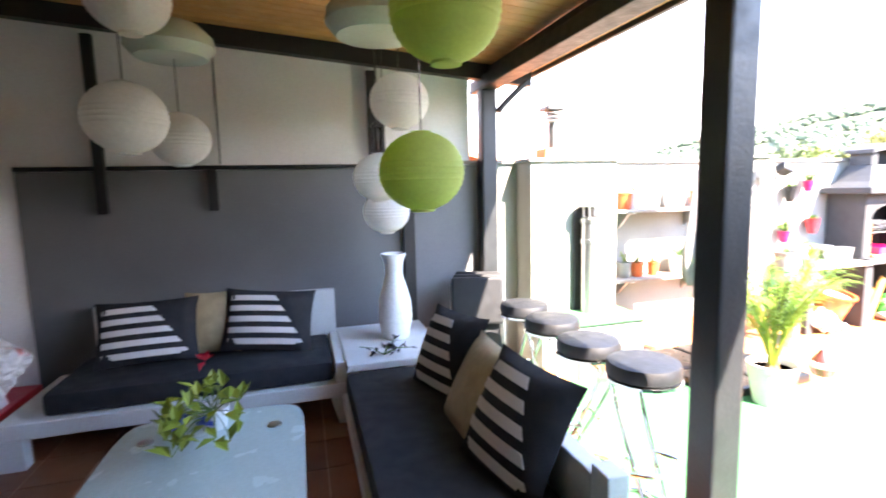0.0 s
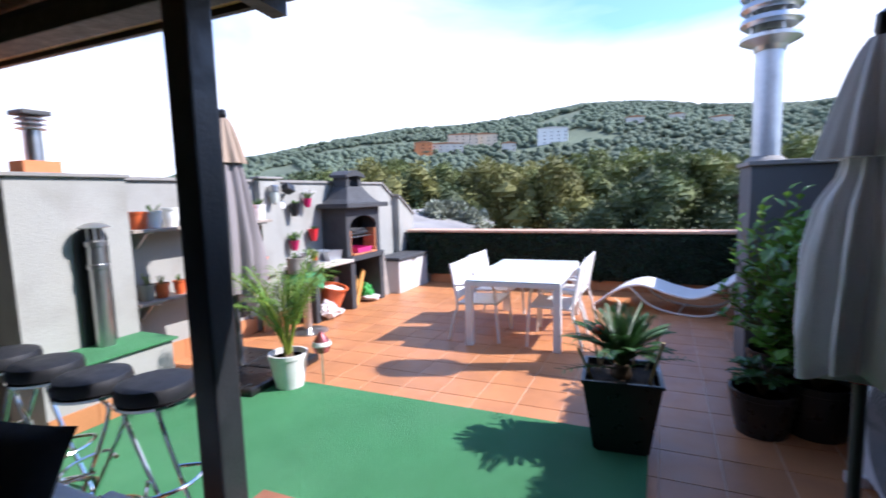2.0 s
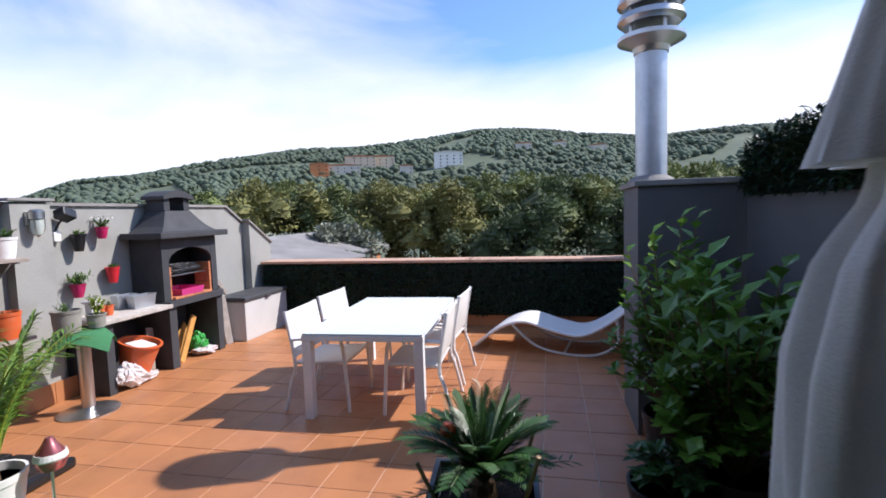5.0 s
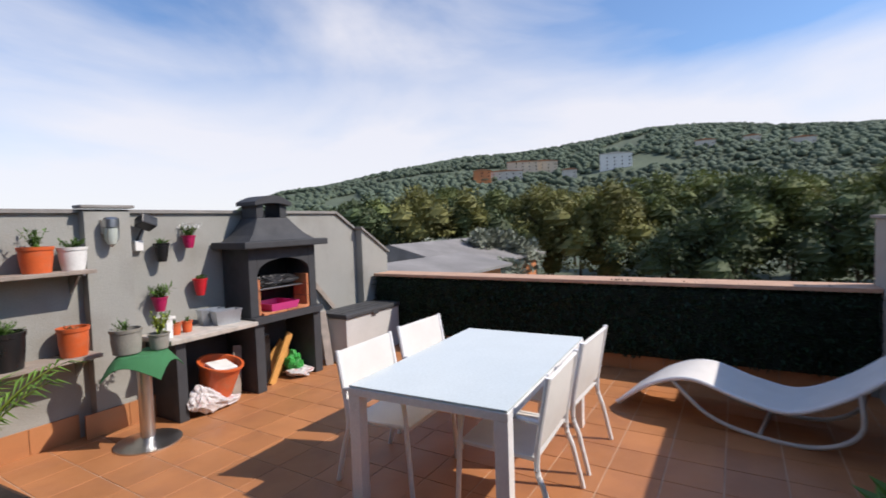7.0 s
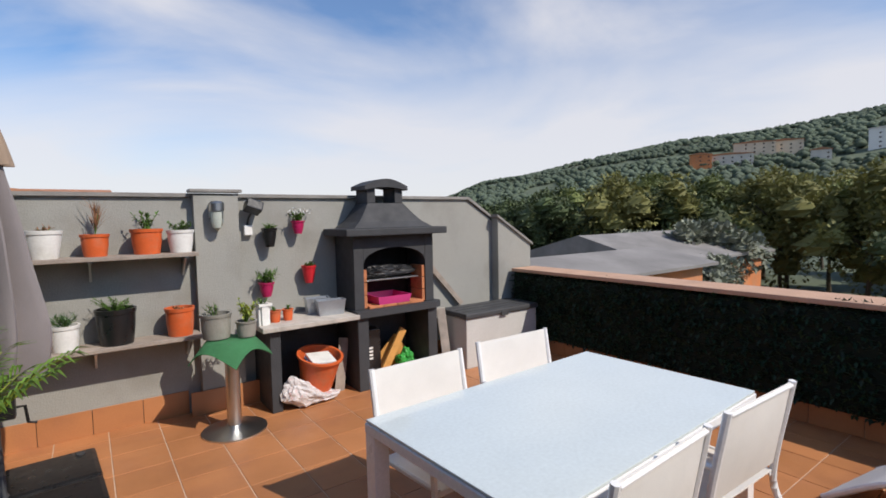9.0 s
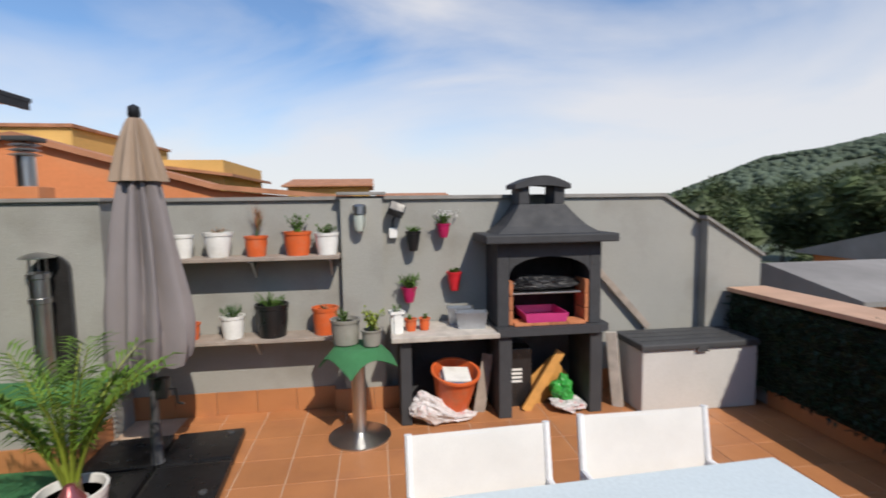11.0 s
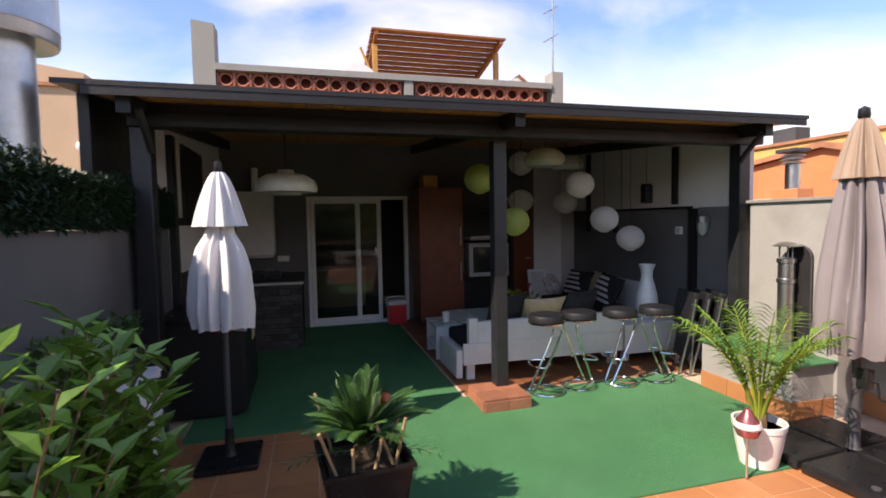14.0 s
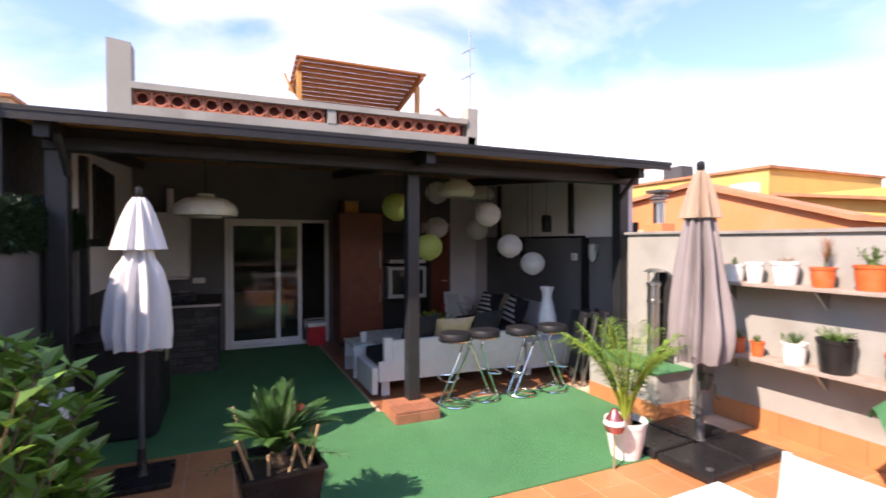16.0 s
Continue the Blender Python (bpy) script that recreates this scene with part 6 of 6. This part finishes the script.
for y0, y1, z0, z1 in ((-0.118, -0.105, -0.115, 0.115), (0.105, 0.118, -0.115, 0.115), (-0.104, 0.104, 0.102, 0.116), (-0.104, 0.104, -0.116, -0.102)):
    box(fr, -0.05, 0.03, y0, y1, z0, z1)
frame_mesh = mesh_of("block_frame", fr, M_RINGB)
yy = 0.44
while yy < 5.95:
    if not 3.1 < yy < 3.5:
        for nm, me in (("ring_block", ring_mesh), ("block_frame", frame_mesh)):
            o = new(nm, me)
            o.parent = up
            o.location = (XU - 0.05, yy, 3.983)
    yy += 0.24
struct("upper_floor", bx(-9.0, XU - 0.21, -0.2, 6.4, 3.361, 3.45), M_COPING, "upper terrace floor", "floor")
tp = thing("timber_pergola", "orange-brown timber pergola with a slatted roof on the upper terrace", "pergola", pose(-3.0, 0, 3.45))
for x, y in ((0.3, 3.05), (-1.6, 3.05), (0.3, 5.75), (-1.6, 5.75)):
    part("post", bx(x - 0.05, x + 0.05, y - 0.05, y + 0.05, 0, 1.98 if x > 0 else 1.62), M_WOODY, tp)
M_SLATW = mat("stained_orange_timber", (0.33, 0.115, 0.03), 0.6, var=0.2, scale=5, rand=0.12)
for y in (3.05, 5.75):
    part("side_beam", prism([(-1.9, 1.59), (0.65, 2.07), (0.65, 2.18), (-1.9, 1.70)], "y", y - 0.04, y + 0.04), M_SLATW, tp)
for i in range(12):
    part("slat", bx(-1.85 + i * 0.21, -1.645 + i * 0.21, 2.95, 5.85, 1.72 + i * 0.04, 1.757 + i * 0.04), M_SLATW, tp)
part("brace", tube([(0.3, 3.05, 1.2), (0.3, 2.75, 1.9)], 0.03, 6), M_WOODY, tp)
part("back_screen", bx(-1.75, -1.70, 3.1, 5.7, 0.0, 1.6), M_CHERRY, tp)
an = thing("television_antenna", "thin roof antenna mast with short arms", "antenna", pose(-2.2, 6.9, 3.4))
part("mast", tube([(0, 0, -0.4), (0, 0, 3.4)], 0.02, 6), M_STEEL, an)
for z in (2.3, 2.9):
    part("arm", tube([(0, -0.22, z - 0.12), (0, 0.12, z + 0.08)], 0.012, 5), M_STEEL, an)
dish = thing("satellite_dish", "white satellite dish on the upper terrace", "satellite dish", pose(-2.4, 2.7, 3.45))
part("mast", tube([(0, 0, 0), (0, 0, 1.05)], 0.025, 8), M_STEEL, dish)
db = lathe([(0.33, 0.07), (0.28, 0.045), (0.18, 0.02), (0.001, 0.0), (0.001, -0.012), (0.18, 0.005), (0.33, 0.06)], 28)
part("reflector", db, M_PLASTIC_W, dish, smooth=True).matrix_basis = pose(0.05, 0, 1.15, 0, 70, 15)
chm = thing("roof_chimney", "low rendered chimney with a round clay cap", "chimney", pose(-2.4, 0.55, 3.45))
part("stack", bx(-0.22, 0.22, -0.22, 0.22, 0, 1.05, 0.01), M_BEIGE, chm)
part("cap", lathe([(0.24, 1.052), (0.27, 1.09), (0.22, 1.14), (0.20, 1.20), (0.001, 1.23)], 20), M_COPING, chm, smooth=True)
rt = thing("tiled_roof_edge", "row of pale clay roof tiles behind the balustrade", "roof")
part("roof_bed", prism([(0.8, 3.46), (2.8, 3.46), (2.8, 4.36), (0.8, 4.40)], "x", -2.2, -1.9), M_LIGHTW, rt)
for i in range(11):
    part("tile", tube([(-2.3, 0.9 + i * 0.18, 4.44), (-1.8, 0.9 + i * 0.18, 4.40)], 0.075, 8), M_ROOFT, rt)
wg = thing("white_gable", "white rendered gable wall with a tiled edge", "house", pose(-2.6, 5.95, 3.3))
part("wall", prism([(-0.6, 0), (0.62, 0), (0.62, 1.40), (0.30, 1.62), (-0.6, 1.30)], "x", -0.3, 0.0), M_PLASTIC_W, wg)
part("tile_edge", prism([(0.28, 1.63), (0.66, 1.37), (0.66, 1.41), (0.30, 1.67)], "x", -0.35, 0.05), M_ROOFT, wg)

# ---- neighbouring houses ----
def house(name, label, x0, x1, y0, y1, z1, ridge, material, along="x", wins=()):
    ob = thing(name, label, "house")
    part("wall", bx(x0, x1, y0, y1, -7, z1), material, ob)
    if ridge:
        xm = (x0 + x1) / 2
        part("roof", prism([(x0 - 0.3, z1 + 0.01), (x1 + 0.3, z1 + 0.01), (x1 + 0.3, z1 + 0.07), (xm, z1 + ridge), (x0 - 0.3, z1 + 0.07)], "y", y0 - 0.2, y1 + 0.2) if along == "y" else prism([(y0 - 0.3, z1 + 0.01), (y1 + 0.3, z1 + 0.01), (y1 + 0.3, z1 + 0.07), ((y0 + y1) / 2, z1 + ridge), (y0 - 0.3, z1 + 0.07)], "x", x0 - 0.2, x1 + 0.2), M_ROOFT, ob)
    else:
        part("parapet_cap", bx(x0 - 0.08, x1 + 0.08, y0 - 0.08, y1 + 0.08, z1 + 0.002, z1 + 0.09), M_ROOFT, ob)
    for (face, u, z, w, h) in wins:
        if face == "y":
            wn_ = part("window", bx(u, u + w, y0 - 0.03, y0 - 0.002, z, z + h), M_SCREEN, ob)
            part("sill", bx(u - 0.05, u + w + 0.05, y0 - 0.09, y0 - 0.032, z - 0.06, z), M_LIGHTW, wn_)
        else:
            wn_ = part("window", bx(x1 + 0.002, x1 + 0.03, u, u + w, z, z + h), M_SCREEN, ob)
            part("sill", bx(x1 + 0.032, x1 + 0.09, u - 0.05, u + w + 0.05, z - 0.06, z), M_LIGHTW, wn_)
    return ob
# orange party wall with a sloping top, and yellow houses behind it
oh = thing("orange_house", "orange rendered party wall with a sloping tiled edge", "house")
part("wall", prism([(-3.0, -7), (7.5, -7), (7.5, 1.75), (4.6, 2.02), (2.2, 2.70), (0.6, 2.50), (-3.0, 1.9)], "y", 9.0, 9.3), M_ORHOUSE, oh)
part("tile_edge", prism([(0.55, 2.51), (2.2, 2.71), (4.6, 2.03), (7.5, 1.76), (7.5, 1.82), (4.6, 2.10), (2.2, 2.79), (0.55, 2.58)], "y", 8.9, 9.4), M_ROOFT, oh)
part("brick_patch", bx(0.2, 1.6, 8.975, 8.998, 1.5, 2.0), M_BEIGE, oh)
part("window", bx(0.62, 0.95, 8.97, 8.998, 1.95, 2.15), M_SCREEN, oh)
nc = thing("steel_chimney", "slim steel flue with a ringed cowl on a brick base", "chimney", pose(4.14, 6.03, 1.873))
part("brick_base", bx(-0.13, 0.13, -0.10, 0.10, 0.0, 0.09, 0.006), M_ORHOUSE, nc)
part("pipe", lathe([(0.062, 0.091), (0.062, 0.34)], 20), M_STEEL, nc, smooth=True)
for i in range(3):
    part("cowl_ring", lathe([(0.065, 0.32 + i * 0.036), (0.105, 0.33 + i * 0.036), (0.065, 0.345 + i * 0.036)], 20), M_GALV, nc, smooth=True)
part("cowl_cap", bx(-0.10, 0.10, -0.10, 0.10, 0.43, 0.465, 0.008), M_LID, nc)
yh = house("yellow_house", "yellow rendered house with flat parapets and a roof unit", -9.0, -1.0, 16.0, 22, 3.9, 0, M_YELLOW, wins=(("y", -4.4, 2.6, 0.5, 0.5),))
part("side_wing", bx(-0.98, 2.6, 16.4, 21, -7, 3.1), M_YELLOW, yh)
part("wing_roof", prism([(-0.98, 3.11), (2.9, 2.62), (2.9, 2.70), (-0.98, 3.20)], "y", 16.1, 21.2), M_ROOFT, yh)
rub = part("roof_unit", bx(-1.9, -1.2, 15.6, 15.98, 3.0, 3.5, 0.02), M_PLASTIC_W, yh, "white air-conditioning unit")
part("fan_grille", lathe([(0.2, 0), (0.2, 0.02), (0.001, 0.021)], 20), M_PLASTIC_G, rub).matrix_basis = pose(-1.55, 15.58, 3.25, 90)
part("chimney_cap", bx(-5.2, -4.4, 16.5, 17.1, 3.99, 4.5, 0.01), M_LID, yh)
house("yellow_house", "yellow rendered house with a tiled roof", 3.0, 6.5, 24, 30, 2.6, 0.5, M_YELLOW, wins=(("y", 3.6, 1.9, 0.6, 0.4),))
house("yellow_house", "low orange-roofed house beyond the wall", 7.0, 11, 30, 36, 2.1, 0.4, M_ORHOUSE)
gh = house("glazed_roof_house", "house with a grey glazed roof terrace", -12.0, -9.2, 15.0, 20, 3.6, 0, M_YELLOW)
part("glazing", prism([(-12.0, 3.72), (-9.2, 3.72), (-9.2, 3.95), (-12.0, 4.35)], "y", 15.2, 19.8), M_GALV, gh)
house("beige_house", "plain beige rendered gable house", -14, -7, -12, -3.2, 5.3, 0, M_BEIGE)
bg_ = thing("gable_top", "beige rendered gable end", "house")
part("gable", prism([(-12.0, 5.395), (-3.9, 5.395), (-3.9, 5.70), (-6.5, 6.15), (-12.0, 5.5)], "x", -9.0, -7.1), M_BEIGE, bg_)
pv = thing("wall_lamp", "round white lamp on the beige gable", "lamp", pose(-6.99, -3.98, 3.8))
part("bowl", lathe([(0.14, 0.0), (0.13, 0.06), (0.07, 0.1), (0.001, 0.11)], 18), M_PLASTIC_W, pv, smooth=True).matrix_basis = pose(0, 0, 0, 0, 90, 0)
shed = thing("grey_roofed_shed", "long shed with a grey fibre-cement roof", "shed")
part("wall", bx(31, 45, 16.5, 26, -7, -1.2), M_ORHOUSE, shed)
part("roof", prism([(15.8, -1.25), (26.6, -1.25), (26.6, -1.1), (21.2, 0.35), (15.8, -1.1)], "x", 30.4, 45.5), M_ASBEST, shed)
sh2 = thing("tiled_roof_shed", "low neighbouring roof of weathered tiles", "shed")
part("wall", bx(15, 21, 9.0, 12.6, -7, 0.0), M_ORHOUSE, sh2)
part("roof", prism([(8.7, 0.01), (12.9, 0.01), (12.9, 0.1), (10.8, 0.5), (8.7, 0.1)], "x", 14.6, 21.4), M_ASBEST, sh2)

# ---- ground, hill and woods ----
def ridge(az):
    """Hill height by direction, in radians anticlockwise from the terrace's long axis."""
    return float(np.interp(math.degrees(az), (-90, -50, -12, 0, 8, 28, 40, 49, 57, 90), (60, 80, 99, 115, 119, 96, 73, 56, 10, 6))) + 2.5 * math.sin(az * 14)
def ground_z(x, y):
    r = math.hypot(x, y)
    az = math.atan2(y, x)
    t = min(max((r - 200) / 550, 0), 1)
    h = ridge(az) * (t * t * (3 - 2 * t)) * (1 if abs(az) < 2.0 else max(0.15, 1 - (abs(az) - 2.0)))
    return -7 + h + (0 if r < 180 else 3.0 * noise.noise(Vector((x / 90, y / 90, 0))) * min((r - 180) / 100, 1))
vs, fs = [], []
rads = [0, 20, 60, 120, 180, 230, 280, 330, 380, 430, 480, 530, 580, 630, 680, 730, 790, 900, 1300, 2500]
na = 120
for r in rads:
    for j in range(na):
        a = 2 * math.pi * j / na
        vs.append((r * math.cos(a), r * math.sin(a), ground_z(r * math.cos(a), r * math.sin(a))))
for i in range(len(rads) - 1):
    for j in range(na):
        fs.append((i * na + j, (i + 1) * na + j, (i + 1) * na + (j + 1) % na, i * na + (j + 1) % na))
gr = raw("ground", vs, fs, M_FIELD, None, "", True)
tagged(gr, "scrub and wooded hillside behind the town", "ground", kind="structure")

def clump_lists(vs, fs, c, r, rnd, flat=0.8):
    """A rough low-poly tree top."""
    i0 = len(vs)
    rows = ((-0.35, 0.75), (0.15, 1.0), (0.62, 0.68))
    off = rnd.uniform(0, 6)
    for z, q in rows:
        for j in range(6):
            a = off + j * math.pi / 3 + z
            w = r * q * rnd.uniform(0.75, 1.25)
            vs.append((c[0] + w * math.cos(a), c[1] + w * math.sin(a), c[2] + r * flat * z * rnd.uniform(0.8, 1.2)))
    vs.append((c[0], c[1], c[2] + r * flat * rnd.uniform(0.95, 1.3)))
    for k in range(2):
        for j in range(6):
            a, b = i0 + k * 6 + j, i0 + k * 6 + (j + 1) % 6
            fs.append((a, b, b + 6))
            fs.append((a, b + 6, a + 6))
    for j in range(6):
        fs.append((i0 + 12 + j, i0 + 12 + (j + 1) % 6, i0 + 18))
rh = random.Random(77)
vs, fs = [], []
for k in range(26000):
    a = rh.uniform(-1.35, 1.25)
    r = math.sqrt(rh.uniform(175 ** 2, 800 ** 2))
    x, y = r * math.cos(a), r * math.sin(a)
    if noise.noise(Vector((x / 70, y / 70, 3))) < -0.22 and r < 640:
        continue
    q = rh.uniform(1.8, 4.2)
    clump_lists(vs, fs, (x, y, ground_z(x, y) + q * 0.55), q, rh)
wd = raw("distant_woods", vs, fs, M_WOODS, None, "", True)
tagged(wd, "dense dark green woods over the far hill, greyed for haze", "woods", kind="stuff")

def crown_mesh(name, seed, h, w, material, n=5200):
    rnd = random.Random(seed)
    vs, fs = [], []
    blobs = [(Vector((rnd.gauss(0, 0.42) * w, rnd.gauss(0, 0.42) * w, h * rnd.uniform(0.30, 0.92))), rnd.uniform(0.22, 0.42) * w) for _ in range(26)]
    for k in range(n):
        c, r = blobs[k % len(blobs)]
        d = rdir(rnd, 0.25)
        p = c + d * r * rnd.uniform(0.72, 1.05)
        e = (d + rdir(rnd) * 0.9)
        leaf(vs, fs, p, e, rnd.uniform(0.30, 0.62), rnd.uniform(0.22, 0.40), fold=0.1)
    me = bpy.data.meshes.new(name)
    me.from_pydata(vs, [], fs)
    me.materials.append(material)
    inner, iv = [], []
    for c, r in blobs:
        clump_lists(iv, inner, tuple(c), r * 0.78, rnd, 0.9)
    me2 = bpy.data.meshes.new(name + "_inner")
    me2.from_pydata(iv, [], inner)
    me2.materials.append(material)
    return me, me2
def tree(m, seed, h, w, material, label):
    ob = thing("tree", label, "tree", m, "trees beyond the terrace")
    bm = tube(smooth_curve([(0, 0, -0.3), (0.1, 0.05, h * 0.2), (-0.05, 0.1, h * 0.45), (0.1, 0, h * 0.8)], 4), 0.26, 8, r1=0.05)
    for k in range(6):
        a = k * 1.1 + seed
        tube([(0, 0, h * (0.25 + 0.06 * k)), (math.cos(a) * w * 0.3, math.sin(a) * w * 0.3, h * (0.42 + 0.06 * k)), (math.cos(a) * w * 0.55, math.sin(a) * w * 0.55, h * (0.5 + 0.06 * k))], 0.10, 6, bm, r1=0.03)
    part("trunk", bm, M_BARK, ob)
    a, b = crown_mesh("crown", seed, h, w, material)
    for me in (a, b):
        o = new("crown", me)
        o.parent = ob
    return ob
protos = [tree(pose(62, 8, -7), 1, 13, 5.2, M_CROWN, "broad olive-green tree below the terrace"), tree(pose(55, 1.5, -7), 2, 12, 5.4, M_CROWND, "dense dark green tree below the terrace"), tree(pose(66, 22, -7), 3, 13, 4.8, M_CROWNY, "tree with yellowing green leaves"), tree(pose(40, 18.5, -7), 4, 7.6, 3.2, M_CROWNS, "small silvery grey-green tree")]
rt_ = random.Random(9)
spots = []
for k in range(58):
    a = -1.15 + 2.0 * k / 57 + rt_.uniform(-0.03, 0.03)
    r = (58, 74, 92)[k % 3] * rt_.uniform(0.92, 1.08)
    spots.append((a, r))
for k, (a, r) in enumerate(spots):
    x, y = r * math.cos(a), r * math.sin(a)
    p = protos[rt_.choice((0, 0, 1, 1, 2))]
    s = rt_.uniform(0.74, 0.98) * (1.0 + (r - 58) / 220)
    copy_thing(p, pose(x, y, -7, 0, 0, rt_.uniform(0, 360)) @ Matrix.Scale(s, 4))
for x, y, p, s in ((50, -6, 1, 0.82), (47, 4.5, 1, 0.72), (60, -14, 0, 1.0), (46, -15, 0, 0.8), (42, 24, 3, 0.9), (36, 16.0, 3, 0.75), (48, 30, 2, 0.95), (52, 12, 2, 0.9), (40, -24, 1, 0.9), (56, 40, 0, 0.9)):
    copy_thing(protos[p], pose(x, y, -7, 0, 0, x * 37) @ Matrix.Scale(s, 4))
# houses on the hillside
M_SAND = mat("sand_house_render", (0.68, 0.56, 0.42), 0.9, var=0.1, scale=0.2)
def hill_house(az, r, w, d, h, material, label, dz=0.0):
    x, y = r * math.cos(az), r * math.sin(az)
    ob = thing("hillside_house", label, "house", pose(x, y, ground_z(x, y) + dz, 0, 0, math.degrees(az)))
    part("wall", bx(-d / 2, d / 2, -w / 2, w / 2, -4, h), material, ob)
    part("roof", prism([(-w / 2 - 0.5, h + 0.02), (w / 2 + 0.5, h + 0.02), (w / 2 + 0.5, h + 0.4), (0, h + 1.6), (-w / 2 - 0.5, h + 0.4)], "x", -d / 2 - 0.5, d / 2 + 0.5), M_ROOFT if material is not M_PLASTIC_W else M_PALEH, ob)
    for fl_ in range(int(h // 3)):
        for j in range(int(w // 6)):
            part("window", bx(-d / 2 - 0.15, -d / 2 - 0.02, -w / 2 + 1.4 + j * 6, -w / 2 + 2.6 + j * 6, 1.1 + fl_ * 3, 2.2 + fl_ * 3), M_SCREEN, ob)
for az, r, w, h, mm, lb in ((0.455, 450, 12, 10, M_ORHOUSE, "orange rendered house on the hillside"), (0.41, 455, 24, 8, M_PALEH, "long pale house on the hillside"), (0.375, 475, 22, 12, M_SAND, "sandy house block on the hillside"), (0.335, 480, 20, 11, M_SAND, "sandy house on the wooded hillside"), (0.20, 455, 20, 11, M_PLASTIC_W, "white modern house on the hillside"), (0.285, 440, 9, 8, M_PALEH, "small pale house on the hillside"), (0.05, 500, 12, 6, M_PALEH, "small pale house among trees"), (-0.09, 520, 14, 7, M_PALEH, "pale house among the far trees"), (-0.02, 530, 10, 6, M_PALEH, "pale house among the far trees")):
    hill_house(az, r, w * 1.3, 9, h * 1.25, mm, lb, -2.5)

# ---- floor tiles and skirtings ----
tile_mesh = mesh_of("tile", bx(0.0035, T - 0.0035, 0.0035, T - 0.0035, -0.014, 0.001, 0.002), M_TILE)
tb_mesh = mesh_of("deck_tile", bx(0.0025, T - 0.0025, 0.0025, T - 0.0025, 0.0, 0.023, 0.002), M_TILEB)
near = []
ix0, iy0 = 5.13, 0.30
for i in range(-6, 15):
    for j in range(0, 18):
        x, y = ix0 + i * T, iy0 + j * T
        if x < 3.2 or x + T > 10.20:
            continue
        if x + T < 5.24 and (y > 1.68 or x + T < 3.3):
            continue
        near.append((x, y))
for x, y in near[:300]:
    o = new("tile", tile_mesh)
    o.parent = floor
    o.location = (x, y, 0)
for i in range(12):
    for j in range(9):
        o = new("tile", tb_mesh)
        o.parent = deck
        o.location = (-0.72 + i * T, 3.04 + j * T, 0)
sk_mesh = mesh_of("skirting_tile", bx(0.002, T - 0.002, -0.012, 0.0, 0.0, 0.20, 0.002), M_TILE)
for i in range(16):
    x = 4.70 + i * T
    if x + T < 10.1:
        o = new("skirting_tile", sk_mesh)
        o.parent = wall_north
        o.location = (x, 6.179 if not 6.2 < x < 6.8 else 6.079, 0.001)
for i in range(15):
    o = new("skirting_tile", sk_mesh)
    o.parent = parapet
    o.matrix_basis = pose(10.119, 0.56 + (i + 1) * T, 0.001, 0, 0, -90)
for i in range(2):
    o = new("skirting_tile", sk_mesh)
    o.parent = block
    o.matrix_basis = pose(6.799, 0.27 + (i + 1) * T, 0.001, 0, 0, -90)
